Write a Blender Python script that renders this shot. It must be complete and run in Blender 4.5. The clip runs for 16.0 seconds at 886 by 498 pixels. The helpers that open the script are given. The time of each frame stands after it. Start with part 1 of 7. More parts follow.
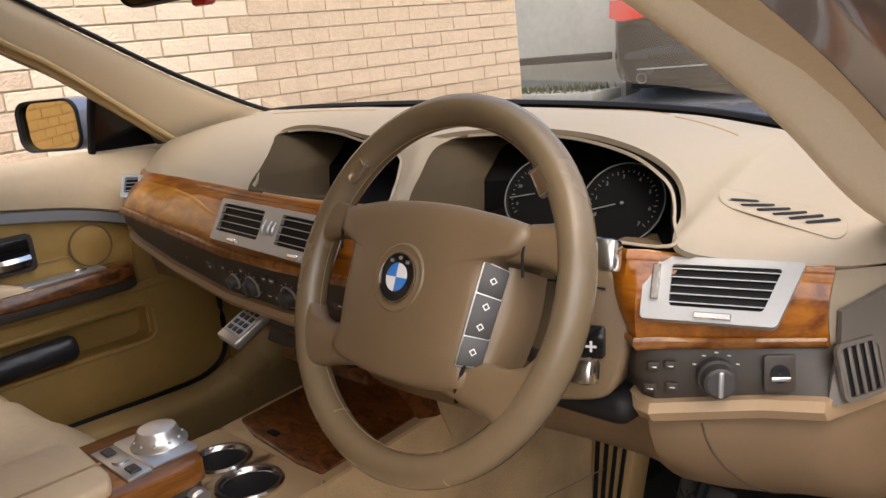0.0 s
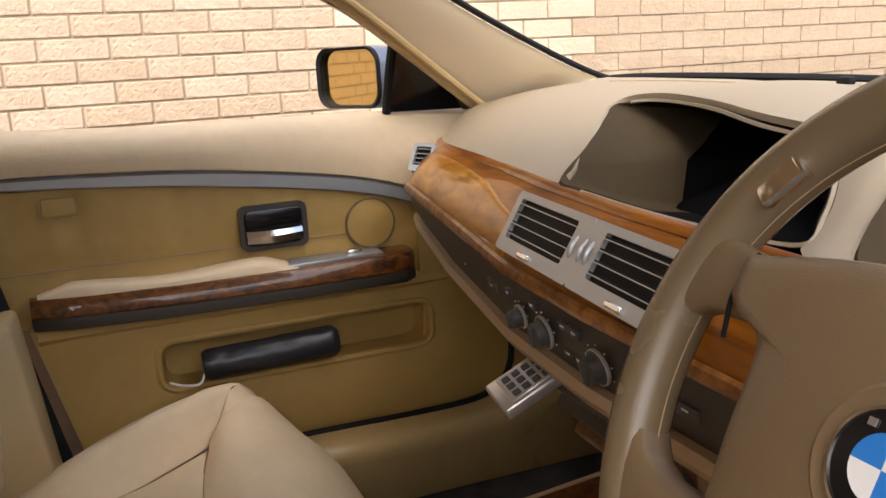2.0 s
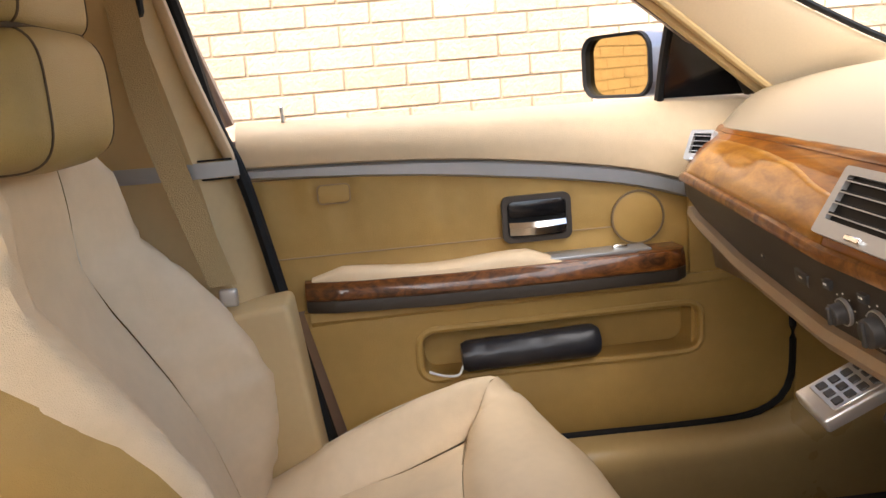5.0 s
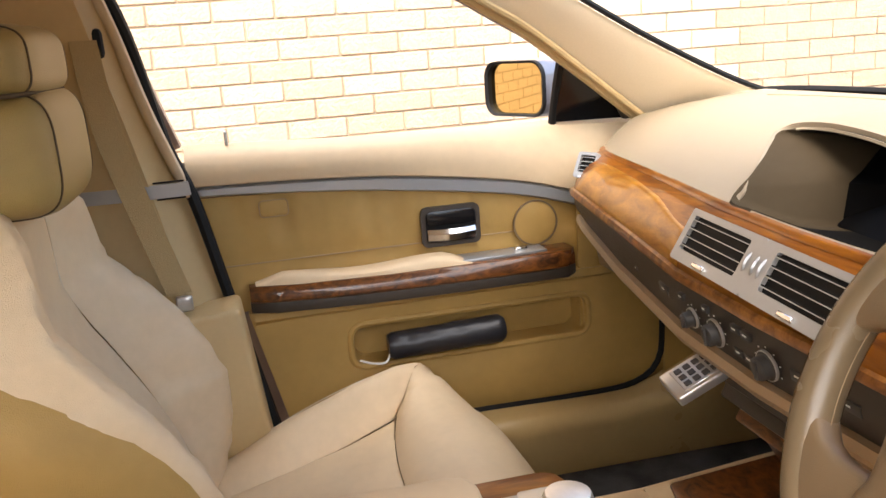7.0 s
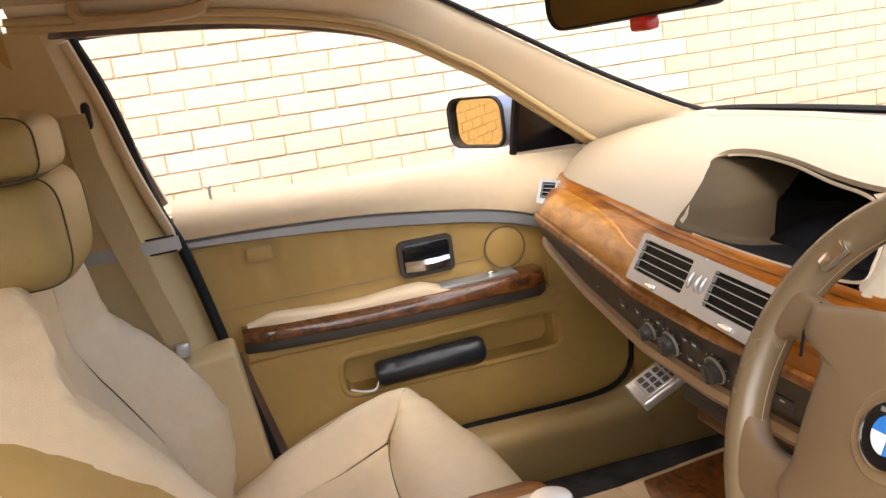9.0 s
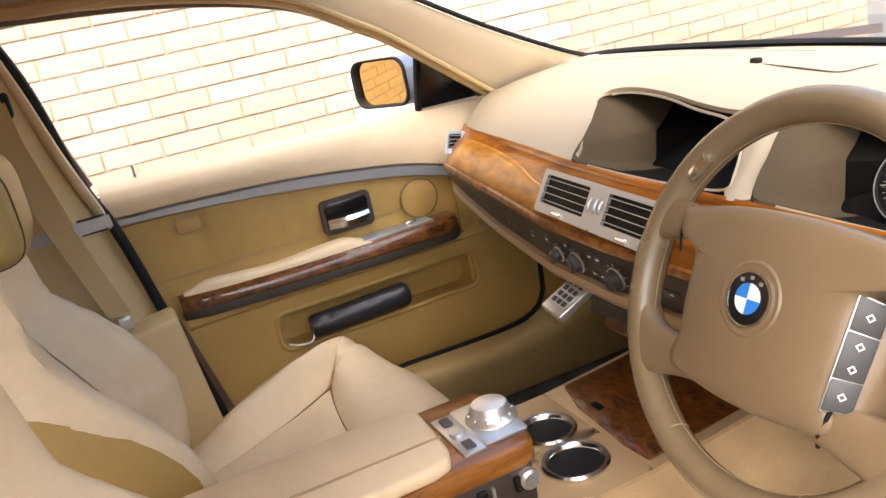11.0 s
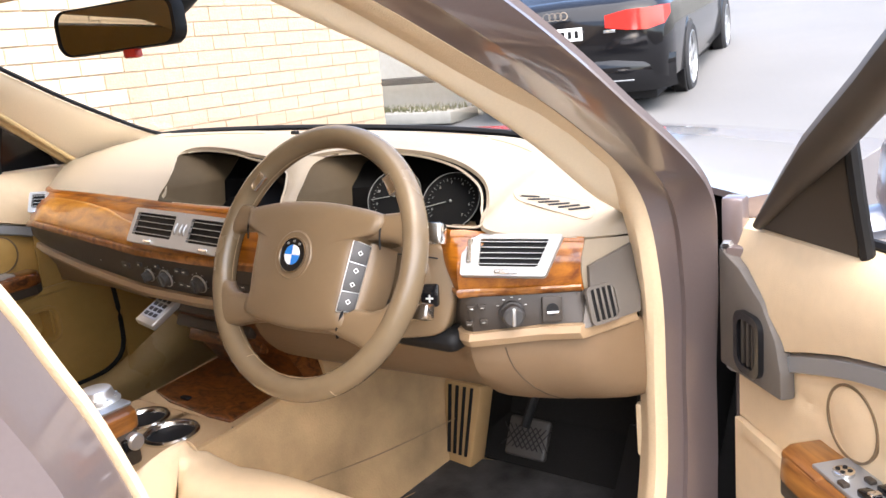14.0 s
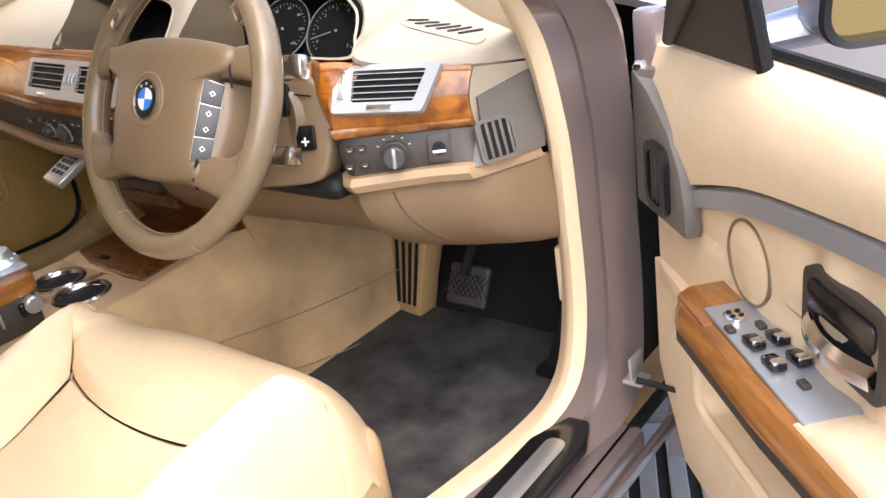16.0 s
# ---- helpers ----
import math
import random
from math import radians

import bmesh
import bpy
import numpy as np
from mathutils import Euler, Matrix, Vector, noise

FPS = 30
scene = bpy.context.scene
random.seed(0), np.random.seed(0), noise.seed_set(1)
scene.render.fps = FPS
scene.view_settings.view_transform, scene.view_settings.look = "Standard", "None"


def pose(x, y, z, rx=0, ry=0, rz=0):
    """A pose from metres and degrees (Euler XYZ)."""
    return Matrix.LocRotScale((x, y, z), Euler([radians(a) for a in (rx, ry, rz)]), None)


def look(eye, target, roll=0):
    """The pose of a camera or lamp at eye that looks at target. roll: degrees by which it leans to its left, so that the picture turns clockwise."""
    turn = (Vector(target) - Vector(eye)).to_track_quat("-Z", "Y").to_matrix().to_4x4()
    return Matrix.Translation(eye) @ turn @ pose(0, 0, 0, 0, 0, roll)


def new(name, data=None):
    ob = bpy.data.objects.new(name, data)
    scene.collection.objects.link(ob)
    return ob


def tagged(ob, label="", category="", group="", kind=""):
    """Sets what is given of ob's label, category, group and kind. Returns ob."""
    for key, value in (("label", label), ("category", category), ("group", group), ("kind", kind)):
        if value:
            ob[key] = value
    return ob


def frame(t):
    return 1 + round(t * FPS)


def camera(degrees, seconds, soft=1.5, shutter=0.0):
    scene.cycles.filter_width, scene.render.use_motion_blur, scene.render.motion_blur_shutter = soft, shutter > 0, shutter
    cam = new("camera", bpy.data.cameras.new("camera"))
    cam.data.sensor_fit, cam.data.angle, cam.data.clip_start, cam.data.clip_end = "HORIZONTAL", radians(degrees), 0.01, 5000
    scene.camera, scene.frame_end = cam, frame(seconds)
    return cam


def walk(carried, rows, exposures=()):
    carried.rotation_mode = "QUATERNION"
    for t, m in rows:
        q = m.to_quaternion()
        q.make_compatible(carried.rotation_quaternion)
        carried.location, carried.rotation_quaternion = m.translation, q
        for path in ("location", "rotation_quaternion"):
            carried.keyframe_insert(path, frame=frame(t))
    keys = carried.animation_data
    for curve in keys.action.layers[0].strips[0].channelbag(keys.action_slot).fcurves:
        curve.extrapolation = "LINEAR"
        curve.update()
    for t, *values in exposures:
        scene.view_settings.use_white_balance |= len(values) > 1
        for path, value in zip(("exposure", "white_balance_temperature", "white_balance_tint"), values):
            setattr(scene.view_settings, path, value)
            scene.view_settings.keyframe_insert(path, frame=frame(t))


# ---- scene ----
cam = camera(56.4, 16.0)
PATH = [
    (0, (0.9165, -0.4562, 1.1370), (-0.4942, 0.8765, 0.6534), -6.04),
    (0.5, (0.8819, -0.3808, 1.1185), (-0.6133, 0.8047, 0.5193), -4.88),
    (1, (0.7797, -0.3495, 1.1391), (-0.7773, 0.7769, 0.5850), -3.75),
    (1.5, (0.6631, -0.2917, 1.1208), (-1.0062, 0.6904, 0.6218), -2.51),
    (2, (0.5565, -0.2323, 1.0877), (-1.2543, 0.4791, 0.6239), -3.06),
    (2.5, (0.4631, -0.2183, 1.0587), (-1.4316, 0.2457, 0.6175), -3.52),
    (3, (0.4569, -0.2440, 1.0422), (-1.4767, 0.0214, 0.6054), -4.73),
    (3.5, (0.4572, -0.2555, 1.0321), (-1.4951, -0.1441, 0.6126), -6.10),
    (6, (0.5695, -0.3004, 1.0937), (-1.3677, -0.0316, 0.6755), -3.70),
    (6.5, (0.6218, -0.3293, 1.1294), (-1.2831, 0.0348, 0.6408), -3.79),
    (7, (0.6645, -0.3450, 1.1555), (-1.2268, 0.0819, 0.6651), -4.13),
    (7.5, (0.7033, -0.3479, 1.1750), (-1.1872, 0.0859, 0.6872), -5.10),
    (8, (0.7177, -0.3366, 1.1851), (-1.1898, 0.0832, 0.7546), -6.19),
    (10.5, (0.8326, -0.4336, 1.2324), (-0.9710, 0.2094, 0.6548), -11.23),
    (11, (0.8577, -0.4369, 1.2222), (-0.9263, 0.2488, 0.6329), -11.97),
    (11.5, (0.8895, -0.4582, 1.2198), (-0.8655, 0.2977, 0.6294), -12.52),
    (12, (0.9383, -0.4851, 1.2163), (-0.7791, 0.3628, 0.6405), -12.66),
    (12.5, (1.0168, -0.5166, 1.2090), (-0.6529, 0.4518, 0.6853), -11.37),
    (13, (1.0910, -0.5685, 1.1909), (-0.4896, 0.5804, 0.7647), -8.42),
    (13.5, (1.1505, -0.6315, 1.1867), (-0.2920, 0.7423, 0.7988), -6.42),
    (14, (1.1383, -0.6955, 1.1764), (-0.0477, 0.8644, 0.6964), -5.61),
    (14.5, (1.1431, -0.7069, 1.1626), (0.0886, 0.9207, 0.6738), -6.38),
    (15, (1.1419, -0.6491, 1.1623), (0.0628, 0.9533, 0.6446), -7.40),
    (15.5, (1.1892, -0.5592, 1.1308), (0.0216, 0.9261, 0.4747), -8.78),
    (16, (1.2295, -0.5090, 1.1152), (0.0183, 0.8614, 0.3059), -9.30),
]
walk(cam, [(t, look(eye, target, roll)) for t, eye, target, roll in PATH], exposures=((0, 1.45, 6900, 11), (1.5, 1.65, 7000, 11), (2.2, 1.75, 7000, 11), (3.5, 2.15, 7000, 11), (6, 2.50, 7150, 11), (11, 2.46, 6950, 11), (14, 2.45, 6500, 11), (15, 2.40, 6400, 11), (16, 2.34, 6300, 11)))

from mathutils.bvhtree import BVHTree

# ---- world and sun ----
world = bpy.data.worlds.new("sky")
scene.world = world
world.use_nodes = True
wn = world.node_tree.nodes
sky = wn.new("ShaderNodeTexSky")
sky.sky_type, sky.sun_disc = "NISHITA", False
sky.sun_elevation, sky.sun_rotation = radians(58), radians(125)
sky.dust_density, sky.air_density = 3.0, 1.0
wn["Background"].inputs["Strength"].default_value = 0.15
world.node_tree.links.new(sky.outputs[0], wn["Background"].inputs[0])
sun = new("sun", bpy.data.lights.new("sun", "SUN"))
sun.data.energy, sun.data.angle, sun.data.color = 1.30, radians(100), (1.0, 0.95, 0.88)
sun.matrix_world = look((3.2, -2.0, 6.6), (0, 0.3, 0.6))


# ---- materials ----
def material(name, colour, rough=0.5, metal=0.0, vary=0.12, scale=30.0, bump=0.0, bump_scale=400.0, coat=0.0, stain=0.0, stain_scale=4.0, island=0.0, spec=0.5, relief=0.001):
    """A principled surface with colour variation at two scales and fine relief, in world size."""
    m = bpy.data.materials.new(name)
    m.use_nodes = True
    nt, b = m.node_tree, m.node_tree.nodes["Principled BSDF"]
    b.inputs["Roughness"].default_value, b.inputs["Metallic"].default_value = rough, metal
    b.inputs["Coat Weight"].default_value = coat
    b.inputs["Coat Roughness"].default_value = 0.05
    b.inputs["Specular IOR Level"].default_value = spec
    tc = nt.nodes.new("ShaderNodeTexCoord")
    last = None
    if vary or stain:
        fine = nt.nodes.new("ShaderNodeTexNoise")
        fine.inputs["Scale"].default_value, fine.inputs["Detail"].default_value = scale, 6
        nt.links.new(tc.outputs["Object"], fine.inputs["Vector"])
        big = nt.nodes.new("ShaderNodeTexNoise")
        big.inputs["Scale"].default_value, big.inputs["Detail"].default_value = stain_scale, 4
        nt.links.new(tc.outputs["Object"], big.inputs["Vector"])
        add = nt.nodes.new("ShaderNodeMath")
        add.operation = "MULTIPLY_ADD"
        nt.links.new(fine.outputs["Fac"], add.inputs[0])
        add.inputs[1].default_value = vary * 2
        low = nt.nodes.new("ShaderNodeMath")
        low.operation = "MULTIPLY_ADD"
        nt.links.new(big.outputs["Fac"], low.inputs[0])
        low.inputs[1].default_value, low.inputs[2].default_value = stain * 2, 1 - vary - stain
        nt.links.new(low.outputs[0], add.inputs[2])
        mul = nt.nodes.new("ShaderNodeMix")
        mul.data_type, mul.blend_type = "RGBA", "MULTIPLY"
        mul.inputs["Factor"].default_value = 1.0
        mul.inputs["A"].default_value = (*colour, 1)
        nt.links.new(add.outputs[0], mul.inputs["B"])
        last = mul.outputs["Result"]
        if island:
            info = nt.nodes.new("ShaderNodeObjectInfo")
            hsv = nt.nodes.new("ShaderNodeHueSaturation")
            val = nt.nodes.new("ShaderNodeMath")
            val.operation = "MULTIPLY_ADD"
            nt.links.new(info.outputs["Random"], val.inputs[0])
            val.inputs[1].default_value, val.inputs[2].default_value = island, 1 - island / 2
            nt.links.new(val.outputs[0], hsv.inputs["Value"])
            sat = nt.nodes.new("ShaderNodeMath")
            sat.operation = "MULTIPLY_ADD"
            nt.links.new(info.outputs["Random"], sat.inputs[0])
            sat.inputs[1].default_value, sat.inputs[2].default_value = -island * 1.2, 1 + island * 0.6
            nt.links.new(sat.outputs[0], hsv.inputs["Saturation"])
            nt.links.new(last, hsv.inputs["Color"])
            last = hsv.outputs["Color"]
        nt.links.new(last, b.inputs["Base Color"])
        rr = nt.nodes.new("ShaderNodeMath")
        rr.operation = "MULTIPLY_ADD"
        nt.links.new(big.outputs["Fac"], rr.inputs[0])
        rr.inputs[1].default_value, rr.inputs[2].default_value = 0.15 * rough, rough * 0.92
        nt.links.new(rr.outputs[0], b.inputs["Roughness"])
    else:
        b.inputs["Base Color"].default_value = (*colour, 1)
    if bump:
        cells = nt.nodes.new("ShaderNodeTexVoronoi" if bump_scale > 300 else "ShaderNodeTexNoise")
        cells.inputs["Scale"].default_value = bump_scale
        nt.links.new(tc.outputs["Object"], cells.inputs["Vector"])
        bp = nt.nodes.new("ShaderNodeBump")
        bp.inputs["Strength"].default_value, bp.inputs["Distance"].default_value = bump, relief
        nt.links.new(cells.outputs[0], bp.inputs["Height"])
        nt.links.new(bp.outputs[0], b.inputs["Normal"])
    return m


def wood_material(name, dark, light, stretch=(1.0, 9.0, 9.0), scale=7.0):
    """Lacquered walnut: stretched flowing grain under a clear coat."""
    m = bpy.data.materials.new(name)
    m.use_nodes = True
    nt, b = m.node_tree, m.node_tree.nodes["Principled BSDF"]
    tc = nt.nodes.new("ShaderNodeTexCoord")
    mp = nt.nodes.new("ShaderNodeMapping")
    mp.inputs["Scale"].default_value = stretch
    nt.links.new(tc.outputs["Object"], mp.inputs["Vector"])
    n1 = nt.nodes.new("ShaderNodeTexNoise")
    n1.inputs["Scale"].default_value, n1.inputs["Detail"].default_value, n1.inputs["Distortion"].default_value = scale, 8, 1.2
    n2 = nt.nodes.new("ShaderNodeTexNoise")
    n2.inputs["Scale"].default_value, n2.inputs["Detail"].default_value = scale * 9, 3
    for n in (n1, n2):
        nt.links.new(mp.outputs[0], n.inputs["Vector"])
    mixer = nt.nodes.new("ShaderNodeMath")
    mixer.operation = "MULTIPLY_ADD"
    nt.links.new(n2.outputs["Fac"], mixer.inputs[0])
    mixer.inputs[1].default_value = 0.22
    nt.links.new(n1.outputs["Fac"], mixer.inputs[2])
    ramp = nt.nodes.new("ShaderNodeValToRGB")
    ramp.color_ramp.elements[0].position, ramp.color_ramp.elements[1].position = 0.42, 0.86
    ramp.color_ramp.elements[0].color, ramp.color_ramp.elements[1].color = (*dark, 1), (*light, 1)
    nt.links.new(mixer.outputs[0], ramp.inputs[0])
    nt.links.new(ramp.outputs[0], b.inputs["Base Color"])
    b.inputs["Roughness"].default_value = 0.35
    b.inputs["Coat Weight"].default_value, b.inputs["Coat Roughness"].default_value = 0.6, 0.04
    b.inputs["Specular IOR Level"].default_value = 0.25
    return m


def glass_material(name, tint=(1, 1, 1)):
    """A thin pane: clear, with a gloss that grows at grazing angles."""
    m = bpy.data.materials.new(name)
    m.use_nodes = True
    nt = m.node_tree
    nt.nodes.remove(nt.nodes["Principled BSDF"])
    clear, gloss, mix, fr = (nt.nodes.new(k) for k in ("ShaderNodeBsdfTransparent", "ShaderNodeBsdfGlossy", "ShaderNodeMixShader", "ShaderNodeFresnel"))
    clear.inputs[0].default_value, gloss.inputs["Roughness"].default_value = (*tint, 1), 0.02
    fr.inputs["IOR"].default_value = 1.6
    nt.links.new(fr.outputs[0], mix.inputs[0])
    nt.links.new(clear.outputs[0], mix.inputs[1])
    nt.links.new(gloss.outputs[0], mix.inputs[2])
    nt.links.new(mix.outputs[0], nt.nodes["Material Output"].inputs[0])
    return m


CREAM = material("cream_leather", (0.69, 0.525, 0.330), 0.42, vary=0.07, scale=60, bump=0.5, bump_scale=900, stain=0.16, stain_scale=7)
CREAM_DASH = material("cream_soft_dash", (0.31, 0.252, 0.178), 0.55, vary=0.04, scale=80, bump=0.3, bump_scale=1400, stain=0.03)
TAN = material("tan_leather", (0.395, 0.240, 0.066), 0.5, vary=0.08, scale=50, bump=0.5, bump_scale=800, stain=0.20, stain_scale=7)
TAN_PLASTIC = material("tan_grained_plastic", (0.46, 0.315, 0.170), 0.55, vary=0.05, scale=120, bump=0.4, bump_scale=1500, stain=0.12, stain_scale=5)
LIP = material("tan_lip_plastic", (0.36, 0.245, 0.140), 0.45, vary=0.05, scale=120, bump=0.3, bump_scale=1500, stain=0.08)
FOOTREST = material("amber_tan_plastic", (0.42, 0.265, 0.115), 0.5, vary=0.05, scale=120, bump=0.3, bump_scale=1500)
SILL_TAN = material("glossy_tan_sill", (0.44, 0.31, 0.135), 0.28, vary=0.06, scale=60, stain=0.12, stain_scale=6)
# darker copy of the tan plastic: shade under the dashboard is in its colour
KNEE = material("shaded_tan_plastic", (0.195, 0.126, 0.069), 0.5, vary=0.05, scale=120, bump=0.4, bump_scale=1500, stain=0.12, stain_scale=5)
TAUPE = material("taupe_wheel_leather", (0.172, 0.116, 0.064), 0.33, vary=0.05, scale=60, bump=0.2, bump_scale=1200, stain=0.05)
RIM_LEATHER = material("worn_rim_leather", (0.165, 0.118, 0.068), 0.27, vary=0.08, scale=60, bump=0.12, bump_scale=1200, stain=0.08, stain_scale=14)
TAUPE_DARK = material("taupe_dark_plastic", (0.042, 0.032, 0.024), 0.5, vary=0.05, scale=90, bump=0.2, bump_scale=1500)
SILVER = material("silver_grey_trim", (0.36, 0.37, 0.38), 0.33, metal=0.55, vary=0.04, scale=90)
CHROME = material("brushed_chrome", (0.78, 0.77, 0.75), 0.2, metal=1.0, vary=0.04, scale=60)
SATIN = material("satin_metal_paint", (0.55, 0.55, 0.54), 0.32, metal=0.8, vary=0.04, scale=80)
BLACK = material("black_rubber", (0.007, 0.007, 0.0075), 0.6, vary=0.2, scale=60, spec=0.25)
GLOSS_BLACK = material("gloss_black_plastic", (0.008, 0.008, 0.009), 0.16, vary=0.1, scale=40)
BLACK_VINYL = material("black_vinyl", (0.018, 0.018, 0.022), 0.35, vary=0.2, scale=40, bump=0.3, bump_scale=120)
MAT_CARPET = material("charcoal_carpet", (0.040, 0.039, 0.039), 0.95, vary=0.4, scale=500, bump=1.0, bump_scale=250, stain=2.0, stain_scale=13)
TAN_CARPET = material("tan_carpet", (0.50, 0.335, 0.170), 0.9, vary=0.15, scale=500, bump=0.8, bump_scale=280, stain=0.8, stain_scale=7)
BROWN_PAINT = material("brown_metallic_paint", (0.20, 0.158, 0.150), 0.3, metal=0.45, vary=0.05, scale=300, coat=1.0)
# pillar cream made paler: the windscreen's light is put into its colour
PILLAR_CREAM = material("lit_pillar_cream", (0.78, 0.66, 0.48), 0.6, vary=0.05, scale=300, bump=0.3, bump_scale=900, stain=0.05)
SEAL = material("cream_door_seal", (0.62, 0.48, 0.31), 0.65, vary=0.06, scale=200, bump=0.3, bump_scale=600)
HEADLINER = material("beige_headliner", (0.62, 0.49, 0.33), 0.9, vary=0.08, scale=500, bump=0.4, bump_scale=280)
WOOD = wood_material("golden_walnut", (0.14, 0.034, 0.002), (0.46, 0.158, 0.010), scale=4.5)
WOOD_LIT = wood_material("lit_figured_walnut", (0.27, 0.090, 0.007), (0.62, 0.275, 0.032), (2.0, 6.0, 6.0), 6.0)
WOOD_DARK = wood_material("dark_burr_walnut", (0.030, 0.010, 0.003), (0.22, 0.072, 0.015), (3, 5, 5), 12)
WOOD_RED = wood_material("red_walnut", (0.12, 0.036, 0.006), (0.38, 0.150, 0.032), (7, 1.2, 7), 6)
WOOD_DOOR = wood_material("brown_walnut", (0.11, 0.036, 0.008), (0.34, 0.145, 0.034), scale=5)
SCREEN = material("dark_display_glass", (0.003, 0.003, 0.0035), 0.5, vary=0, spec=0.1)
SCREEN_BROWN = material("brown_display_tint", (0.012, 0.006, 0.004), 0.5, vary=0.1, scale=10, spec=0.1)
DIAL_MARK = material("pale_dial_print", (0.18, 0.18, 0.165), 0.6, vary=0, spec=0.1)
DIAL_FACE = material("dark_dial_face", (0.004, 0.0037, 0.0033), 0.6, vary=0.1, scale=60, spec=0.1)
WHITE_PRINT = material("white_print", (0.75, 0.75, 0.72), 0.5, vary=0)
BLUE = material("blue_enamel", (0.02, 0.20, 0.62), 0.2, vary=0, coat=1.0)
WHITE = material("white_enamel", (0.8, 0.8, 0.8), 0.2, vary=0, coat=1.0)
THREAD = material("dark_seam", (0.33, 0.225, 0.125), 0.8, vary=0)
PALE_THREAD = material("pale_stitching", (0.62, 0.52, 0.38), 0.8, vary=0)
DARK_THREAD = material("dark_piping", (0.075, 0.05, 0.028), 0.8, vary=0)
# amber of the reflected wall is put into the glass tint
MIRROR = material("amber_reflection_glass", (0.62, 0.46, 0.20), 0.02, metal=1.0, vary=0)
MIRROR_DIM = material("dimming_mirror_glass", (0.45, 0.44, 0.36), 0.02, metal=1.0, vary=0)
BLUE_GREY = material("blue_grey_mirror_paint", (0.20, 0.21, 0.25), 0.3, metal=0.5, vary=0.05, scale=200, coat=1.0)
BRICK = material("buff_brick", (0.51, 0.380, 0.266), 0.9, vary=0.20, scale=45, relief=0.006, bump=1.0, bump_scale=75, stain=0.10, stain_scale=9, island=0.12)
BRICK_PALE = material("pale_brick", (0.62, 0.50, 0.37), 0.9, vary=0.10, scale=35, relief=0.005, bump=1.0, bump_scale=70, stain=0.06, stain_scale=9, island=0.08)
MORTAR = material("sandy_mortar", (0.40, 0.31, 0.21), 0.95, vary=0.2, scale=60, bump=0.8, bump_scale=150)
ASPHALT = material("worn_asphalt", (0.14, 0.137, 0.132), 0.9, vary=0.25, scale=120, bump=1.0, bump_scale=120, stain=0.2, stain_scale=0.7)
CONCRETE = material("weathered_concrete", (0.30, 0.29, 0.26), 0.9, vary=0.15, scale=14, bump=0.6, bump_scale=60, stain=0.3, stain_scale=1.2)
CAR_BLACK = material("black_car_paint", (0.006, 0.006, 0.007), 0.10, vary=0, coat=0.25, spec=0.25)
RED_LENS = material("red_tail_lens", (0.55, 0.02, 0.015), 0.15, vary=0, coat=1.0)
TYRE = material("tyre_rubber", (0.02, 0.02, 0.021), 0.8, vary=0.2, scale=50)
STEEL = material("galvanised_steel", (0.45, 0.46, 0.47), 0.45, metal=0.9, vary=0.12, scale=60)
GRASS = material("dry_verge_grass", (0.10, 0.10, 0.045), 0.9, vary=0.4, scale=8)
PILLAR = material("pale_tan_pillar_trim", (0.52, 0.370, 0.178), 0.5, vary=0.05, scale=90, bump=0.3, bump_scale=1500, stain=0.10, stain_scale=5)
# tan headrest leather; the olive tone of its shadow is put into the colour
HEADREST = material("shaded_tan_leather", (0.33, 0.235, 0.082), 0.45, vary=0.08, scale=50, bump=0.5, bump_scale=800, stain=0.15, stain_scale=9)
TOE_CARPET = material("black_felt_carpet", (0.014, 0.0135, 0.013), 0.97, vary=0.3, scale=400, bump=0.8, bump_scale=250, spec=0.1)
PEDAL = material("grey_pedal_rubber", (0.038, 0.034, 0.031), 0.6, vary=0.15, scale=60)
BELT_WEB = material("tan_belt_webbing", (0.40, 0.285, 0.135), 0.8, vary=0.1, scale=300, bump=0.6, bump_scale=700, stain=0.05)
# cream-taupe hood cheeks, with the shade inside the hood put into the colour
HOOD_SHADE = material("shaded_hood_cheek", (0.062, 0.046, 0.028), 0.85, vary=0.06, scale=80, bump=0.3, bump_scale=1400, spec=0.08)
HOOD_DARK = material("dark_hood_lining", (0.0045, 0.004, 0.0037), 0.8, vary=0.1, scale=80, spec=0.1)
PLATE = material("grey_taupe_plastic", (0.120, 0.104, 0.088), 0.45, vary=0.05, scale=90, bump=0.3, bump_scale=1500)
VENT_SILVER = material("silver_vent_paint", (0.40, 0.40, 0.39), 0.38, metal=0.3, vary=0.04, scale=200)
KNOB = material("brushed_silver_knob", (0.80, 0.79, 0.77), 0.34, metal=0.85, vary=0.06, scale=200)
BUTTON = material("grey_button", (0.045, 0.042, 0.040), 0.45, vary=0.05, scale=90)
GLASS = glass_material("clear_glass", (0.97, 0.98, 0.97))


# ---- mesh helpers ----
def part(name, bm, mat, parent=None, label="", smooth=38, recalc=True):
    """Links a bmesh as one mesh object, under a thing or a part."""
    if recalc:
        bmesh.ops.recalc_face_normals(bm, faces=bm.faces)
    limit = radians(smooth)
    for fc in bm.faces:
        fc.smooth = smooth > 0
    for e in bm.edges:
        e.smooth = not (len(e.link_faces) == 2 and e.calc_face_angle(0) > limit)
    me = bpy.data.meshes.new(name)
    bm.to_mesh(me)
    bm.free()
    me.materials.append(mat)
    ob = new(name, me)
    if parent is not None:
        ob.parent = parent
    if label:
        tagged(ob, label)
    return ob


def thing(name, label, category, m=None, group="", kind=""):
    ob = new(name)
    ob.empty_display_size = 0.05
    if m is not None:
        ob.matrix_world = m
    return tagged(ob, label, category, group, kind)


